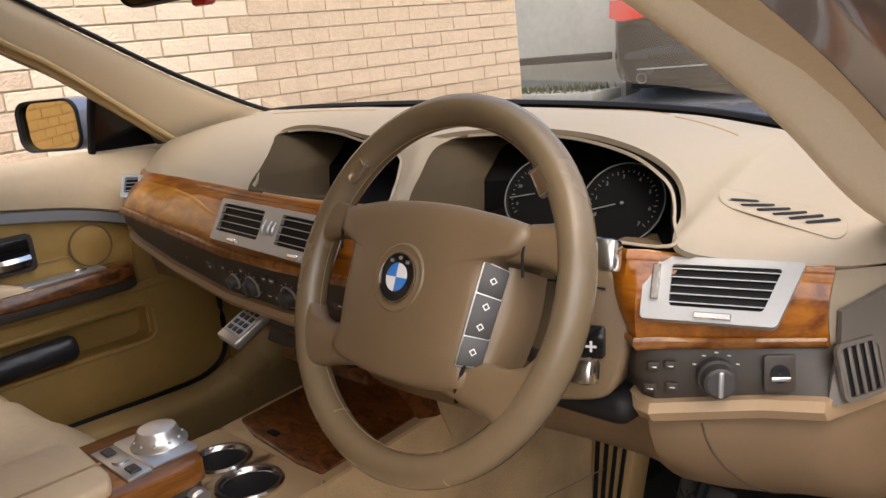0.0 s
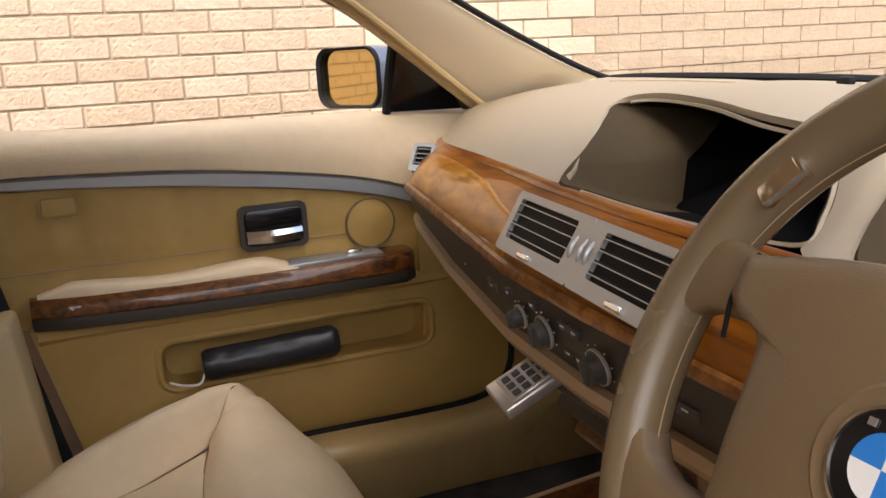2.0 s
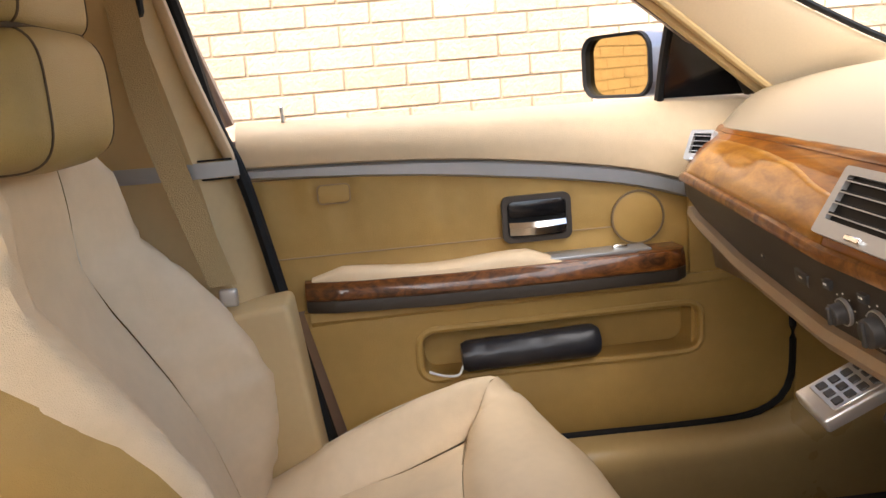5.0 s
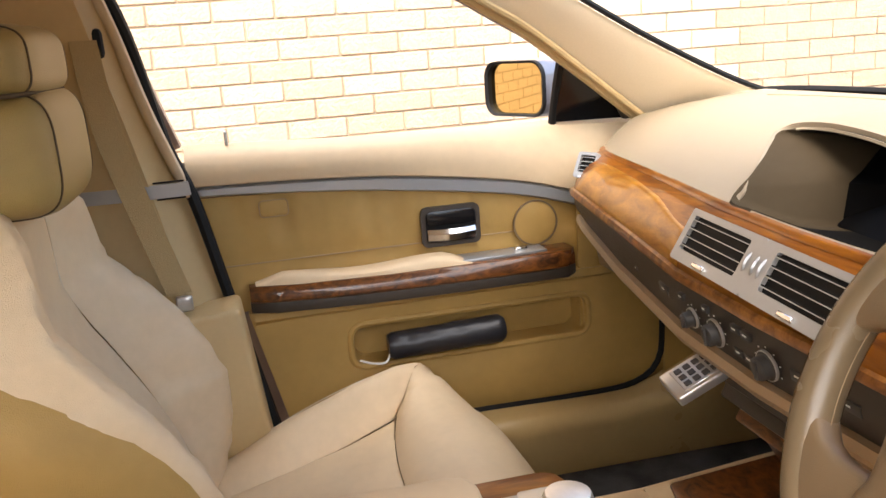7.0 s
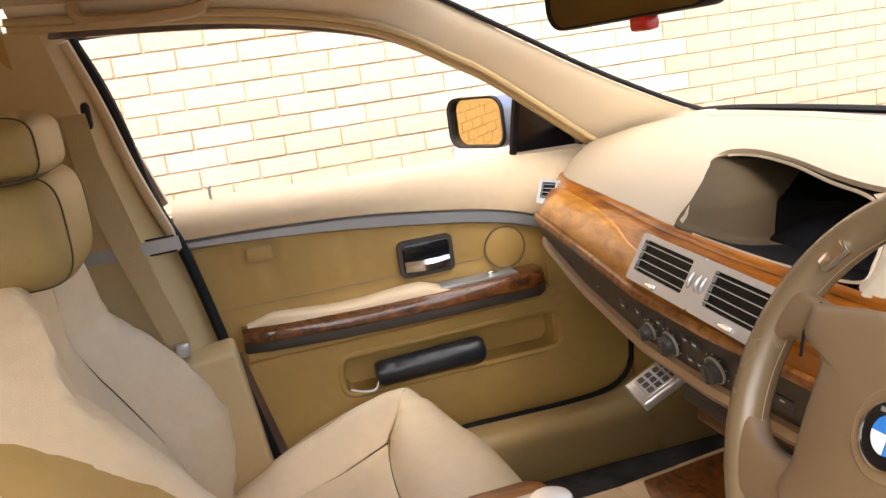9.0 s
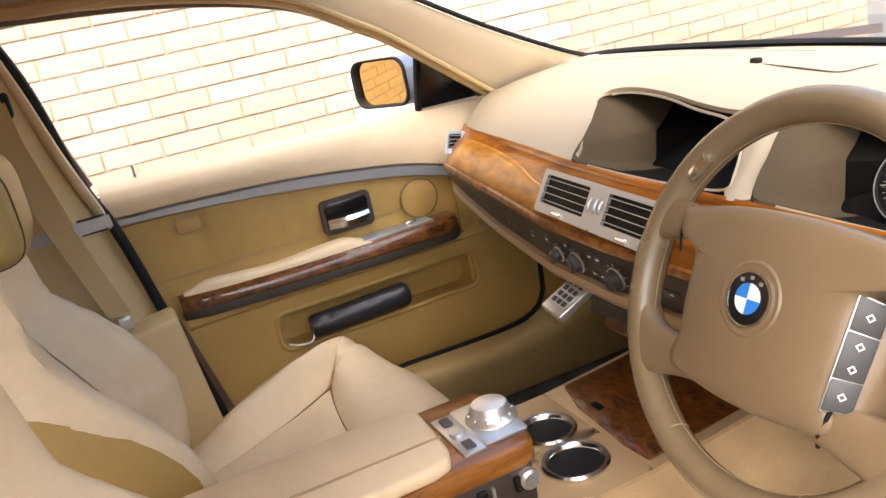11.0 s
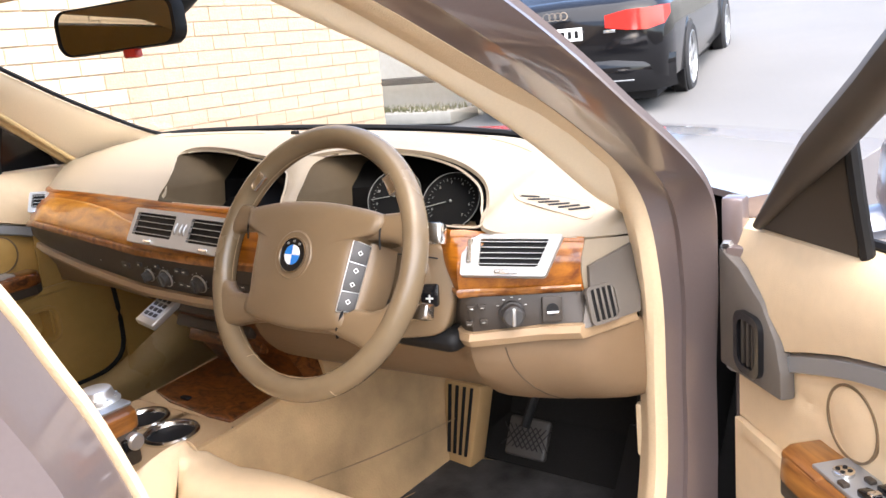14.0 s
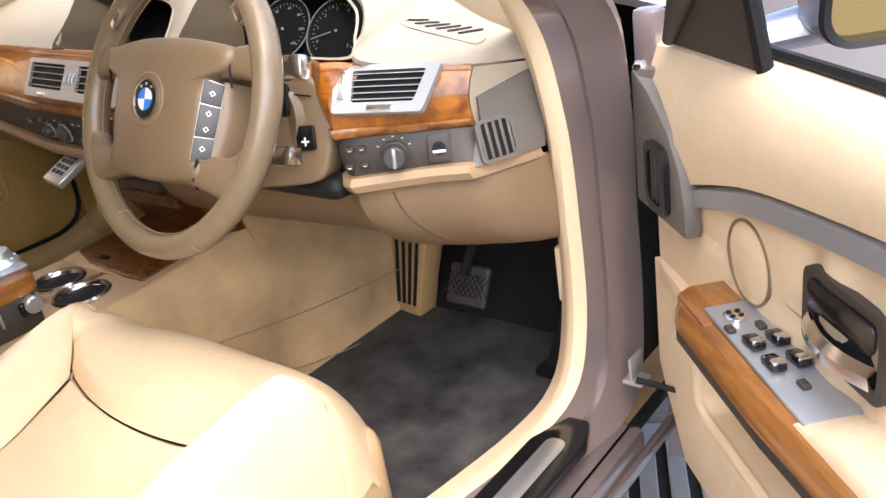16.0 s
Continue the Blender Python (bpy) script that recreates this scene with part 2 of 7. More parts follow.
def sheet(rows, closed=False, cap=False, bm=None):
    """Quads between rows of points."""
    bm = bm or bmesh.new()
    vs = [[bm.verts.new(p) for p in r] for r in rows]
    for a, b in zip(vs, vs[1:]):
        n = len(a)
        for i in range(n if closed else n - 1):
            bm.faces.new((a[i], a[(i + 1) % n], b[(i + 1) % n], b[i]))
    if cap:
        bm.faces.new(vs[0])
        bm.faces.new(vs[-1])
    return bm


def thick(bm, t):
    """Gives a sheet thickness: a second skin, moved along the normals, joined at the open edges."""
    bmesh.ops.recalc_face_normals(bm, faces=bm.faces)
    bm.normal_update()
    faces, rim = bm.faces[:], [e for e in bm.edges if len(e.link_faces) == 1]
    twin = {v: bm.verts.new(v.co - v.normal * t) for v in bm.verts[:]}
    for fc in faces:
        bm.faces.new([twin[v] for v in reversed(fc.verts)])
    for e in rim:
        a, b = e.verts
        bm.faces.new((a, b, twin[b], twin[a]))
    return bm


def box(c, s, bevel=0.003, seg=2, m=None, bm=None):
    """A bevelled box with centre c and size s."""
    t = bmesh.new()
    bmesh.ops.create_cube(t, size=1)
    bmesh.ops.scale(t, vec=s, verts=t.verts)
    if bevel:
        bmesh.ops.bevel(t, geom=t.edges[:], offset=min(bevel, min(s) * 0.49), segments=seg, affect="EDGES", profile=0.5)
    bmesh.ops.transform(t, matrix=Matrix.Translation(c) @ (m or Matrix()), verts=t.verts)
    return join(bm, t)


def join(bm, t):
    if bm is None:
        return t
    me = bpy.data.meshes.new("tmp")
    t.to_mesh(me)
    t.free()
    bm.from_mesh(me)
    bpy.data.meshes.remove(me)
    return bm


def prism(pts, depth, m=None, bevel=0.0, seg=2, bm=None):
    """A polygon in local xy, extruded by depth along local -z, moved by m."""
    t = bmesh.new()
    top = [t.verts.new((x, y, 0)) for x, y in pts]
    low = [t.verts.new((x, y, -depth)) for x, y in pts]
    t.faces.new(top)
    t.faces.new(low[::-1])
    n = len(pts)
    for i in range(n):
        t.faces.new((top[i], low[i], low[(i + 1) % n], top[(i + 1) % n]))
    bmesh.ops.recalc_face_normals(t, faces=t.faces)
    if bevel:
        bmesh.ops.bevel(t, geom=t.edges[:], offset=bevel, segments=seg, affect="EDGES", profile=0.5)
    if m is not None:
        bmesh.ops.transform(t, matrix=m, verts=t.verts)
    return join(bm, t)


def rounded(w, h, r, n=5, cx=0.0, cy=0.0):
    """The outline of a rounded rectangle."""
    out = []
    for qx, qy, a0 in ((1, 1, 0), (-1, 1, 90), (-1, -1, 180), (1, -1, 270)):
        for k in range(n + 1):
            a = radians(a0 + 90 * k / n)
            out.append((cx + qx * (w / 2 - r) + r * math.cos(a), cy + qy * (h / 2 - r) + r * math.sin(a)))
    return out


def frame_plate(outer, inner, depth, m=None, bm=None):
    """A plate with a hole: two outlines of equal count, bridged, with depth along -z."""
    t = bmesh.new()
    n = len(outer)
    rings = [[t.verts.new((x, y, z)) for x, y in o] for o, z in ((outer, 0), (inner, 0), (inner, -depth), (outer, -depth))]
    for a, b in zip(rings, rings[1:] + rings[:1]):
        for i in range(n):
            t.faces.new((a[i], a[(i + 1) % n], b[(i + 1) % n], b[i]))
    if m is not None:
        bmesh.ops.transform(t, matrix=m, verts=t.verts)
    return join(bm, t)


def tube(path, r, n=10, closed=False, flat=1.0, up=(0, 0, 1), bm=None):
    """A round or flattened tube along points; r is one radius or one for each point."""
    bm = bm or bmesh.new()
    pts = [Vector(p) for p in path]
    count, rings = len(pts), []
    for i, p in enumerate(pts):
        a = pts[(i - 1) % count] if closed or i else p
        b = pts[(i + 1) % count] if closed or i < count - 1 else p
        d = (b - a).normalized()
        side = d.cross(Vector(up))
        side = side.normalized() if side.length > 1e-4 else d.orthogonal().normalized()
        v = side.cross(d).normalized()
        rr = r[i] if isinstance(r, (list, tuple)) else r
        rings.append([bm.verts.new(p + side * rr * math.cos(2 * math.pi * k / n) + v * rr * flat * math.sin(2 * math.pi * k / n)) for k in range(n)])
    for a, b in list(zip(rings, rings[1:])) + ([(rings[-1], rings[0])] if closed else []):
        for k in range(n):
            bm.faces.new((a[k], a[(k + 1) % n], b[(k + 1) % n], b[k]))
    if not closed:
        bm.faces.new(rings[0][::-1])
        bm.faces.new(rings[-1])
    return bm


def lathe(profile, m=None, n=32, bm=None):
    """Turns (radius, height) points round local z."""
    t = bmesh.new()
    rings = [[t.verts.new((max(r, 1e-5) * math.cos(2 * math.pi * k / n), max(r, 1e-5) * math.sin(2 * math.pi * k / n), z)) for k in range(n)] for r, z in profile]
    for a, b in zip(rings, rings[1:]):
        for k in range(n):
            t.faces.new((a[k], a[(k + 1) % n], b[(k + 1) % n], b[k]))
    first, last = profile[0][0] > 0.002, profile[-1][0] > 0.002
    if first and last and len(profile) > 2:
        for k in range(n):
            t.faces.new((rings[-1][k], rings[-1][(k + 1) % n], rings[0][(k + 1) % n], rings[0][k]))
    else:
        t.faces.new(rings[0][::-1])
        t.faces.new(rings[-1])
    bmesh.ops.remove_doubles(t, verts=t.verts, dist=1e-5)
    if m is not None:
        bmesh.ops.transform(t, matrix=m, verts=t.verts)
    return join(bm, t)


def pillow(c, s, e=0.45, m=None, nu=32, nv=16, bm=None):
    """A soft rounded block: a superellipsoid with half sizes s."""
    t = bmesh.new()
    pw = lambda v: math.copysign(abs(v) ** e, v)
    rows = []
    for j in range(nv + 1):
        b = -math.pi / 2 + math.pi * j / nv
        rows.append([(s[0] * pw(math.cos(b)) * pw(math.cos(2 * math.pi * i / nu)), s[1] * pw(math.cos(b)) * pw(math.sin(2 * math.pi * i / nu)), s[2] * pw(math.sin(b))) for i in range(nu)])
    sheet(rows, closed=True, bm=t)
    bmesh.ops.remove_doubles(t, verts=t.verts, dist=1e-5)
    bmesh.ops.transform(t, matrix=Matrix.Translation(c) @ (m or Matrix()), verts=t.verts)
    return join(bm, t)


def lerp(table, x):
    """Linear reading of (x, value...) rows."""
    if x <= table[0][0]:
        return table[0][1:] if len(table[0]) > 2 else table[0][1]
    for a, b in zip(table, table[1:]):
        if x <= b[0]:
            k = (x - a[0]) / (b[0] - a[0])
            v = tuple(p + (q - p) * k for p, q in zip(a[1:], b[1:]))
            return v if len(v) > 1 else v[0]
    return table[-1][1:] if len(table[-1]) > 2 else table[-1][1]


def eased(table, x):
    """Smooth reading of (x, value) rows."""
    for a, b in zip(table, table[1:]):
        if x <= b[0] or b is table[-1]:
            k = min(1.0, max(0.0, (x - a[0]) / (b[0] - a[0])))
            return a[1] + (b[1] - a[1]) * k
    return table[-1][1]


def curve_through(pts, n):
    """n points along a smooth curve (Catmull-Rom) through pts, evenly by length."""
    p = [Vector(q) for q in pts]
    p = [2 * p[0] - p[1]] + p + [2 * p[-1] - p[-2]]
    fine = []
    for a, b, c, d in zip(p, p[1:], p[2:], p[3:]):
        for k in range(12):
            t = k / 12
            fine.append(0.5 * ((2 * b) + (c - a) * t + (2 * a - 5 * b + 4 * c - d) * t * t + (3 * b - a - 3 * c + d) * t ** 3))
    fine.append(p[-2])
    run = [0.0]
    for a, b in zip(fine, fine[1:]):
        run.append(run[-1] + (b - a).length)
    out, j = [], 0
    for k in range(n):
        want = run[-1] * k / (n - 1)
        while j < len(run) - 2 and run[j + 1] < want:
            j += 1
        span = run[j + 1] - run[j] or 1.0
        out.append(fine[j].lerp(fine[j + 1], (want - run[j]) / span))
    return out


def axes(o, x, y, z):
    """A pose from an origin and three axes."""
    m = Matrix((x, y, z)).transposed().to_4x4()
    m.translation = o
    return m


def facing(o, normal, up=(0, 0, 1)):
    """A pose whose local z looks along normal and whose local y keeps near up."""
    z = Vector(normal).normalized()
    x = Vector(up).cross(z).normalized()
    return axes(Vector(o), x, z.cross(x), z)


# ---- ground, walls and distance ----
def rise(y):
    """The street climbs ahead of the parked car."""
    k = max(0.0, y - 0.8)
    return 0.105 * k * k / (k + 1.2) if y < 30 else 0.105 * 29.2 * 29.2 / 30.4


rows = []
for y in [-60, -20, -8, -3, 0, 0.8, 1.6, 2.4, 3.2, 4, 5, 6, 8, 10, 14, 20, 30, 60, 200]:
    rows.append([(x, y, rise(y)) for x in (-200, -40, -12, -5, -2.6, 0, 3, 8, 30, 200)])
ground = tagged(part("ground", sheet(rows), ASPHALT), "worn grey asphalt yard rising ahead of the car", "ground", kind="structure")

WALL_X = -2.53
wall = tagged(part("wall_brick", box((WALL_X - 0.125, -2.685, 1.45), (0.23, 12.63, 2.9), 0), MORTAR), "buff brick wall with raked sandy mortar joints", "brick wall", kind="structure")


def brick_mesh(name, length, mat):
    bm = box((0, 0, 0), (0.03, length - 0.0072, 0.0680), 0.003, 1)
    me = bpy.data.meshes.new(name)
    bm.to_mesh(me)
    bm.free()
    me.materials.append(mat)
    return me


WALL_END = 3.636
PALE = (0.60, 1.68)
brick_me = brick_mesh("brick", 0.225, BRICK)
brick_pale = brick_mesh("brick", 0.225, BRICK_PALE)


def lay_bricks():
    """Stretcher bond; the stretch beside the car is laid brick by brick, the rest is one joined mesh."""
    rest, rest_pale = bmesh.new(), bmesh.new()
    rnd = random.Random(4)
    near = 0
    for k in range(-16, 23):
        z = 1.158 + 0.075 * k
        if z < 0.03:
            continue
        y = -0.639 - 0.225 * 37 + (0.1125 if k % 2 else 0.0)
        while y < WALL_END - 0.05:
            length = 0.225 if y + 0.225 < WALL_END + 0.01 else 0.1125
            yc = y + length / 2
            dx = rnd.uniform(-0.002, 0.002)
            pale = PALE[0] < yc < PALE[1]
            if -1.25 < yc < 1.7 and 0.80 < z < 1.62 and near < 300:
                ob = new("brick", brick_pale if pale else brick_me)
                ob.location = (WALL_X + dx - 0.018, yc, z)
                ob.parent = wall
                near += 1
            else:
                box((WALL_X + dx - 0.018, yc, z), (0.03, length - 0.0072, 0.0680), 0, bm=rest_pale if pale else rest)
            y += length
    a = part("brick_rest", rest, BRICK, wall, smooth=0, recalc=False)
    b = part("brick_rest", rest_pale, BRICK_PALE, wall, smooth=0, recalc=False)
    for o in (a, b):
        tagged(o, kind="stuff")


# concrete boundary behind the end of the brick wall
bm = box((-6.25, 6.4, 1.1), (5.5, 0.25, 2.2), 0.01)
concrete = tagged(part("wall_concrete", bm, CONCRETE), "weathered grey concrete wall with damp streaks", "concrete wall", kind="structure")
bm = box((-5.6, 6.1, 0.86), (4.1, 0.14, 0.07), 0.012)
tagged(part("dark_rail", bm, BLACK), "dark low barrier rail along the concrete wall", "rail")
bm = box((-5.65, 6.05, 0.5), (4.2, 0.5, 0.12), 0.02)
kerb = tagged(part("kerb", bm, CONCRETE), "grey concrete kerb at the foot of the wall", "kerb", kind="structure")
bm = bmesh.new()
rnd = random.Random(9)
for i in range(900):
    x, y = rnd.uniform(-7.4, -3.58), rnd.uniform(5.82, 6.25)
    h, a = rnd.uniform(0.03, 0.09), rnd.uniform(0, 6.28)
    p, d = Vector((x, y, 0.55)), Vector((math.cos(a), math.sin(a), 0)) * 0.012
    q = p + Vector((rnd.uniform(-0.05, 0.05), rnd.uniform(-0.05, 0.05), h))
    bm.faces.new([bm.verts.new(v) for v in (p - d, p + d, q)])
tagged(part("verge_grass", bm, GRASS, recalc=False), "thin dry grass growing along the wall", "grass", kind="stuff")
# building across the yard, behind the camera
bm = box((11.0, 2.0, 1.3), (0.4, 26, 2.6), 0.02)
far = tagged(part("wall_yard", bm, BRICK), "buff brick building across the yard", "brick wall", kind="structure")
bm = box((-3.0, -9.0, 2.0), (16, 0.4, 4.0), 0.02)
tagged(part("wall_rear", bm, BRICK), "buff brick building behind the parked car", "brick wall", kind="structure")
bm = box((0.5, 34.0, 5.0), (60, 0.5, 5.0), 0.02)
tagged(part("wall_far", bm, CONCRETE), "pale concrete building at the end of the street", "building", kind="structure")


# ---- car body ----
body = thing("saloon_car", "brown metallic saloon body with cream trimmed pillars", "car")


def mirror_x(pts):
    return [(-x, y, z) for x, y, z in pts]


def band(a, b, n=40):
    """A strip of surface between two smooth edges."""
    return sheet([curve_through(a, n), curve_through(b, n)])


def soft_strip(edges, n=48, m=9, t=0.0):
    """A strip whose cross-section is a smooth curve through its edges."""
    runs = [curve_through(e, n) for e in edges]
    bm = sheet([curve_through(list(c), m) for c in zip(*runs)])
    return thick(bm, t) if t else bm


def strip(edges, n=48, t=0.0):
    bm = sheet([curve_through(e, n) for e in edges])
    return thick(bm, t) if t else bm


# floor pan
bm = box((0, -0.6, 0.305), (1.46, 2.9, 0.04), 0.01)
part("floor_pan", bm, TAN_CARPET, body, "tan carpeted floor")
# bulkhead and toe boards
bm = sheet([[(-0.74, 0.60, 0.25), (0.74, 0.60, 0.25)], [(-0.74, 0.82, 0.52), (0.74, 0.82, 0.52)], [(-0.70, 0.70, 0.88), (0.70, 0.70, 0.88)], [(-0.50, 0.60, 0.965), (0.48, 0.56, 0.965)]])
part("bulkhead", thick(bm, 0.01), BLACK, body, "dark carpeted toe board")
# transmission tunnel with tan carpet sides
prof = [(-0.19, 0.32), (-0.17, 0.45), (-0.15, 0.52), (0.08, 0.52), (0.122, 0.545), (0.135, 0.46), (0.165, 0.32)]
bm = sheet([[(x, y, z + 0.03 * max(0, y - 0.2)) for x, z in prof] for y in (-0.9, -0.3, 0.0, 0.2, 0.4, 0.62, 0.8)])
part("tunnel", thick(bm, 0.006), TAN_CARPET, body, "tan carpeted transmission tunnel")
for off in (0.12, 0.3):
    pts = curve_through([(0.128 + off * 0.03, -0.05, 0.56 - off * 0.35), (0.15 + off * 0.06, 0.3, 0.52 - off * 0.55), (0.17 + off * 0.06, 0.56, 0.50 - off * 0.6)], 14)
    part("seam", tube(pts, 0.0010, 6), THREAD, body)
# roof and headliner
edge = [(-0.60, -0.03, 1.325), (-0.585, -0.28, 1.345), (-0.575, -0.6, 1.36), (-0.57, -1.2, 1.35), (-0.60, -1.9, 1.25)]
mid = [(0, 0.10, 1.36), (0, -0.2, 1.40), (0, -0.6, 1.42), (0, -1.2, 1.41), (0, -1.9, 1.32)]
rowsr = []
for k in range(13):
    u = -1 + 2 * k / 12
    rowsr.append([(abs(a[0]) * u, b[1] + (a[1] - b[1]) * u * u, b[2] + (a[2] - b[2]) * u * u) for a, b in zip(edge, mid)])
part("headliner", thick(sheet(rowsr), 0.012), HEADLINER, body, "beige cloth headliner")
part("roof_panel", thick(sheet([[(x * 1.12, y + 0.02, z + 0.03) for x, y, z in r] for r in rowsr]), 0.01), BROWN_PAINT, body)
# far-side window pillar and roof rail, cream
LP_IN = [(-0.615, 0.60, 1.020), (-0.650, 0.525, 1.035), (-0.64, 0.334, 1.125), (-0.62, 0.16, 1.22), (-0.60, -0.02, 1.32), (-0.56, -0.25, 1.35), (-0.545, -0.6, 1.37)]
LP_MID = [(-0.69, 0.54, 0.995), (-0.69, 0.46, 1.035), (-0.66, 0.26, 1.15), (-0.635, 0.08, 1.235), (-0.60, -0.08, 1.305), (-0.58, -0.28, 1.34), (-0.565, -0.6, 1.36)]
LP_OUT = [(-0.775, 0.43, 0.960), (-0.745, 0.36, 0.995), (-0.678, 0.15, 1.143), (-0.650, 0.06, 1.195), (-0.613, -0.08, 1.262), (-0.60, -0.30, 1.305), (-0.59, -0.6, 1.325)]
lp_out = curve_through(LP_OUT, 240)
rows = []
for p in curve_through(LP_IN, 56):
    q = min(lp_out, key=lambda o: (o - p).length)
    mid = 0.5 * (p + q) + Vector((0.62, -0.15, 0.55)) * 0.55 * (p - q).length
    rows.append([p * (1 - u) ** 2 + mid * 2 * u * (1 - u) + q * u * u for u in [k / 10 for k in range(11)]])
part("pillar_trim", thick(sheet(rows), -0.012), PILLAR_CREAM, body, "cream windscreen pillar trim", smooth=60)
for dx, dz, r in ((0.008, -0.004, 0.008), (0.024, 0.004, 0.006)):
    part("door_seal", tube(curve_through([(x + dx, y - 0.006, z + dz) for x, y, z in LP_OUT], 40), r, 8), PILLAR, body, "tan rubber door seal")
part("roof_side", strip([[(x - 0.01, y + 0.01, z + 0.03) for x, y, z in LP_OUT], [(x - 0.06, y + 0.02, z + 0.02) for x, y, z in LP_OUT], [(x - 0.05, y + 0.02, z - 0.02) for x, y, z in LP_OUT]], t=0.004), BROWN_PAINT, body)
# driver-side pillar: cream trim, cream seal band, brown painted jamb
RP_IN = [(0.682, 0.332, 0.943), (0.673, 0.245, 0.978), (0.664, 0.10, 1.073), (0.651, -0.056, 1.157), (0.627, -0.168, 1.210), (0.60, -0.24, 1.246), (0.58, -0.42, 1.29), (0.56, -0.8, 1.34)]
RP_MID = [(0.695, 0.335, 0.93), (0.70, 0.25, 0.985), (0.69, 0.10, 1.080), (0.675, -0.07, 1.172), (0.655, -0.18, 1.230), (0.63, -0.26, 1.268), (0.60, -0.42, 1.315), (0.575, -0.8, 1.36)]
part("pillar_trim", soft_strip([RP_IN, [tuple(0.5 * (a + b) + d for a, b, d in zip(p, q, (-0.004, -0.008, -0.004))) for p, q in zip(RP_IN, RP_MID)], [(x + 0.012, y + 0.004, z + 0.004) for x, y, z in RP_MID]], t=0.004), PILLAR_CREAM, body, "cream windscreen pillar trim")
JAMB_IN = [(0.635, -0.02, 0.425), (0.668, 0.21, 0.425), (0.680, 0.308, 0.455), (0.682, 0.348, 0.55), (0.690, 0.344, 0.70), (0.705, 0.31, 0.85), (0.70, 0.255, 0.985), (0.69, 0.10, 1.080), (0.675, -0.07, 1.172), (0.655, -0.18, 1.230), (0.62, -0.27, 1.27)]
JAMB_MID = [(0.665, -0.04, 0.43), (0.704, 0.19, 0.43), (0.717, 0.292, 0.46), (0.718, 0.334, 0.55), (0.722, 0.331, 0.70), (0.73, 0.305, 0.85), (0.725, 0.255, 0.985), (0.715, 0.10, 1.092), (0.70, -0.085, 1.182), (0.68, -0.20, 1.237), (0.64, -0.29, 1.277)]
part("door_seal", soft_strip([[(x - 0.006, y + 0.004, z - 0.003) for x, y, z in JAMB_IN], [(x - 0.014, y - 0.010, z + 0.001) for x, y, z in JAMB_MID], JAMB_MID], n=70, t=0.005), SEAL, body, "cream rubber door seal round the opening")
JAMB_OUT = [(0.770, -0.06, 0.40), (0.772, 0.22, 0.40), (0.772, 0.362, 0.43), (0.770, 0.396, 0.55), (0.772, 0.391, 0.70), (0.786, 0.363, 0.85), (0.80, 0.29, 0.982), (0.79, 0.07, 1.115), (0.77, -0.08, 1.203), (0.75, -0.155, 1.24), (0.70, -0.27, 1.29)]
ridge = [tuple(0.5 * (a + b) for a, b in zip(p, q)) for p, q in zip(JAMB_MID, JAMB_OUT)]
ridge = [(x, y - 0.012, z) for x, y, z in ridge]
part("door_jamb", strip([JAMB_MID, [(x - 0.008, y + 0.006, z) for x, y, z in ridge], ridge, JAMB_OUT], n=70, t=0.004), BROWN_PAINT, body, "brown painted door jamb")
part("outer_pillar", strip([JAMB_OUT[5:], [(x + 0.001, y + 0.006, z + 0.004) for x, y, z in JAMB_OUT[5:]], [(x - 0.030, y + 0.026, z + 0.006) for x, y, z in JAMB_OUT[5:]]], t=0.004), BROWN_PAINT, body, "brown painted windscreen pillar")
# front wing, bonnet, cowl
bm = sheet([[(0.80, 0.40, z) for z in (0.30, 0.6, 0.85, 0.94)], [(0.90, 0.46, z) for z in (0.28, 0.6, 0.85, 0.955)], [(0.93, 1.0, z) for z in (0.30, 0.6, 0.83, 0.95)], [(0.88, 1.7, z) for z in (0.3, 0.55, 0.75, 0.88)]])
part("front_wing", thick(bm, 0.005), BROWN_PAINT, body, "brown painted front wing")
bonnet = []
for k in range(13):
    u = -1 + k / 6
    bonnet.append([(0.85 * u, 0.43 + 0.32 * (1 - u * u), 0.985 - 0.02 * u * u), (0.92 * u, 1.1, 1.0 - 0.05 * u * u), (0.86 * u, 1.9, 0.90 - 0.08 * u * u), (0.78 * u, 2.2, 0.78 - 0.08 * u * u)])
bonnet = [[(x, y, z - 0.035) for x, y, z in r] for r in bonnet]
part("bonnet", thick(sheet(bonnet), 0.01), BROWN_PAINT, body, "brown painted bonnet reflecting the sky")
bm = sheet([[(0.70 * u, 0.46 + 0.17 * (1 - u * u), 0.895), (0.66 * u, 0.60 + 0.16 * (1 - u * u), 0.895)] for u in [-1 + k / 8 for k in range(17)]])
part("scuttle", thick(bm, 0.01), BLACK, body, "black scuttle panel")
part("front_wing", thick(sheet([[(-x, y, z) for x, y, z in r] for r in ([(0.80, 0.40, 0.30), (0.80, 0.40, 0.94)], [(0.93, 1.0, 0.3), (0.93, 1.0, 0.95)], [(0.88, 1.7, 0.3), (0.88, 1.7, 0.88)])]), 0.005), BROWN_PAINT, body)
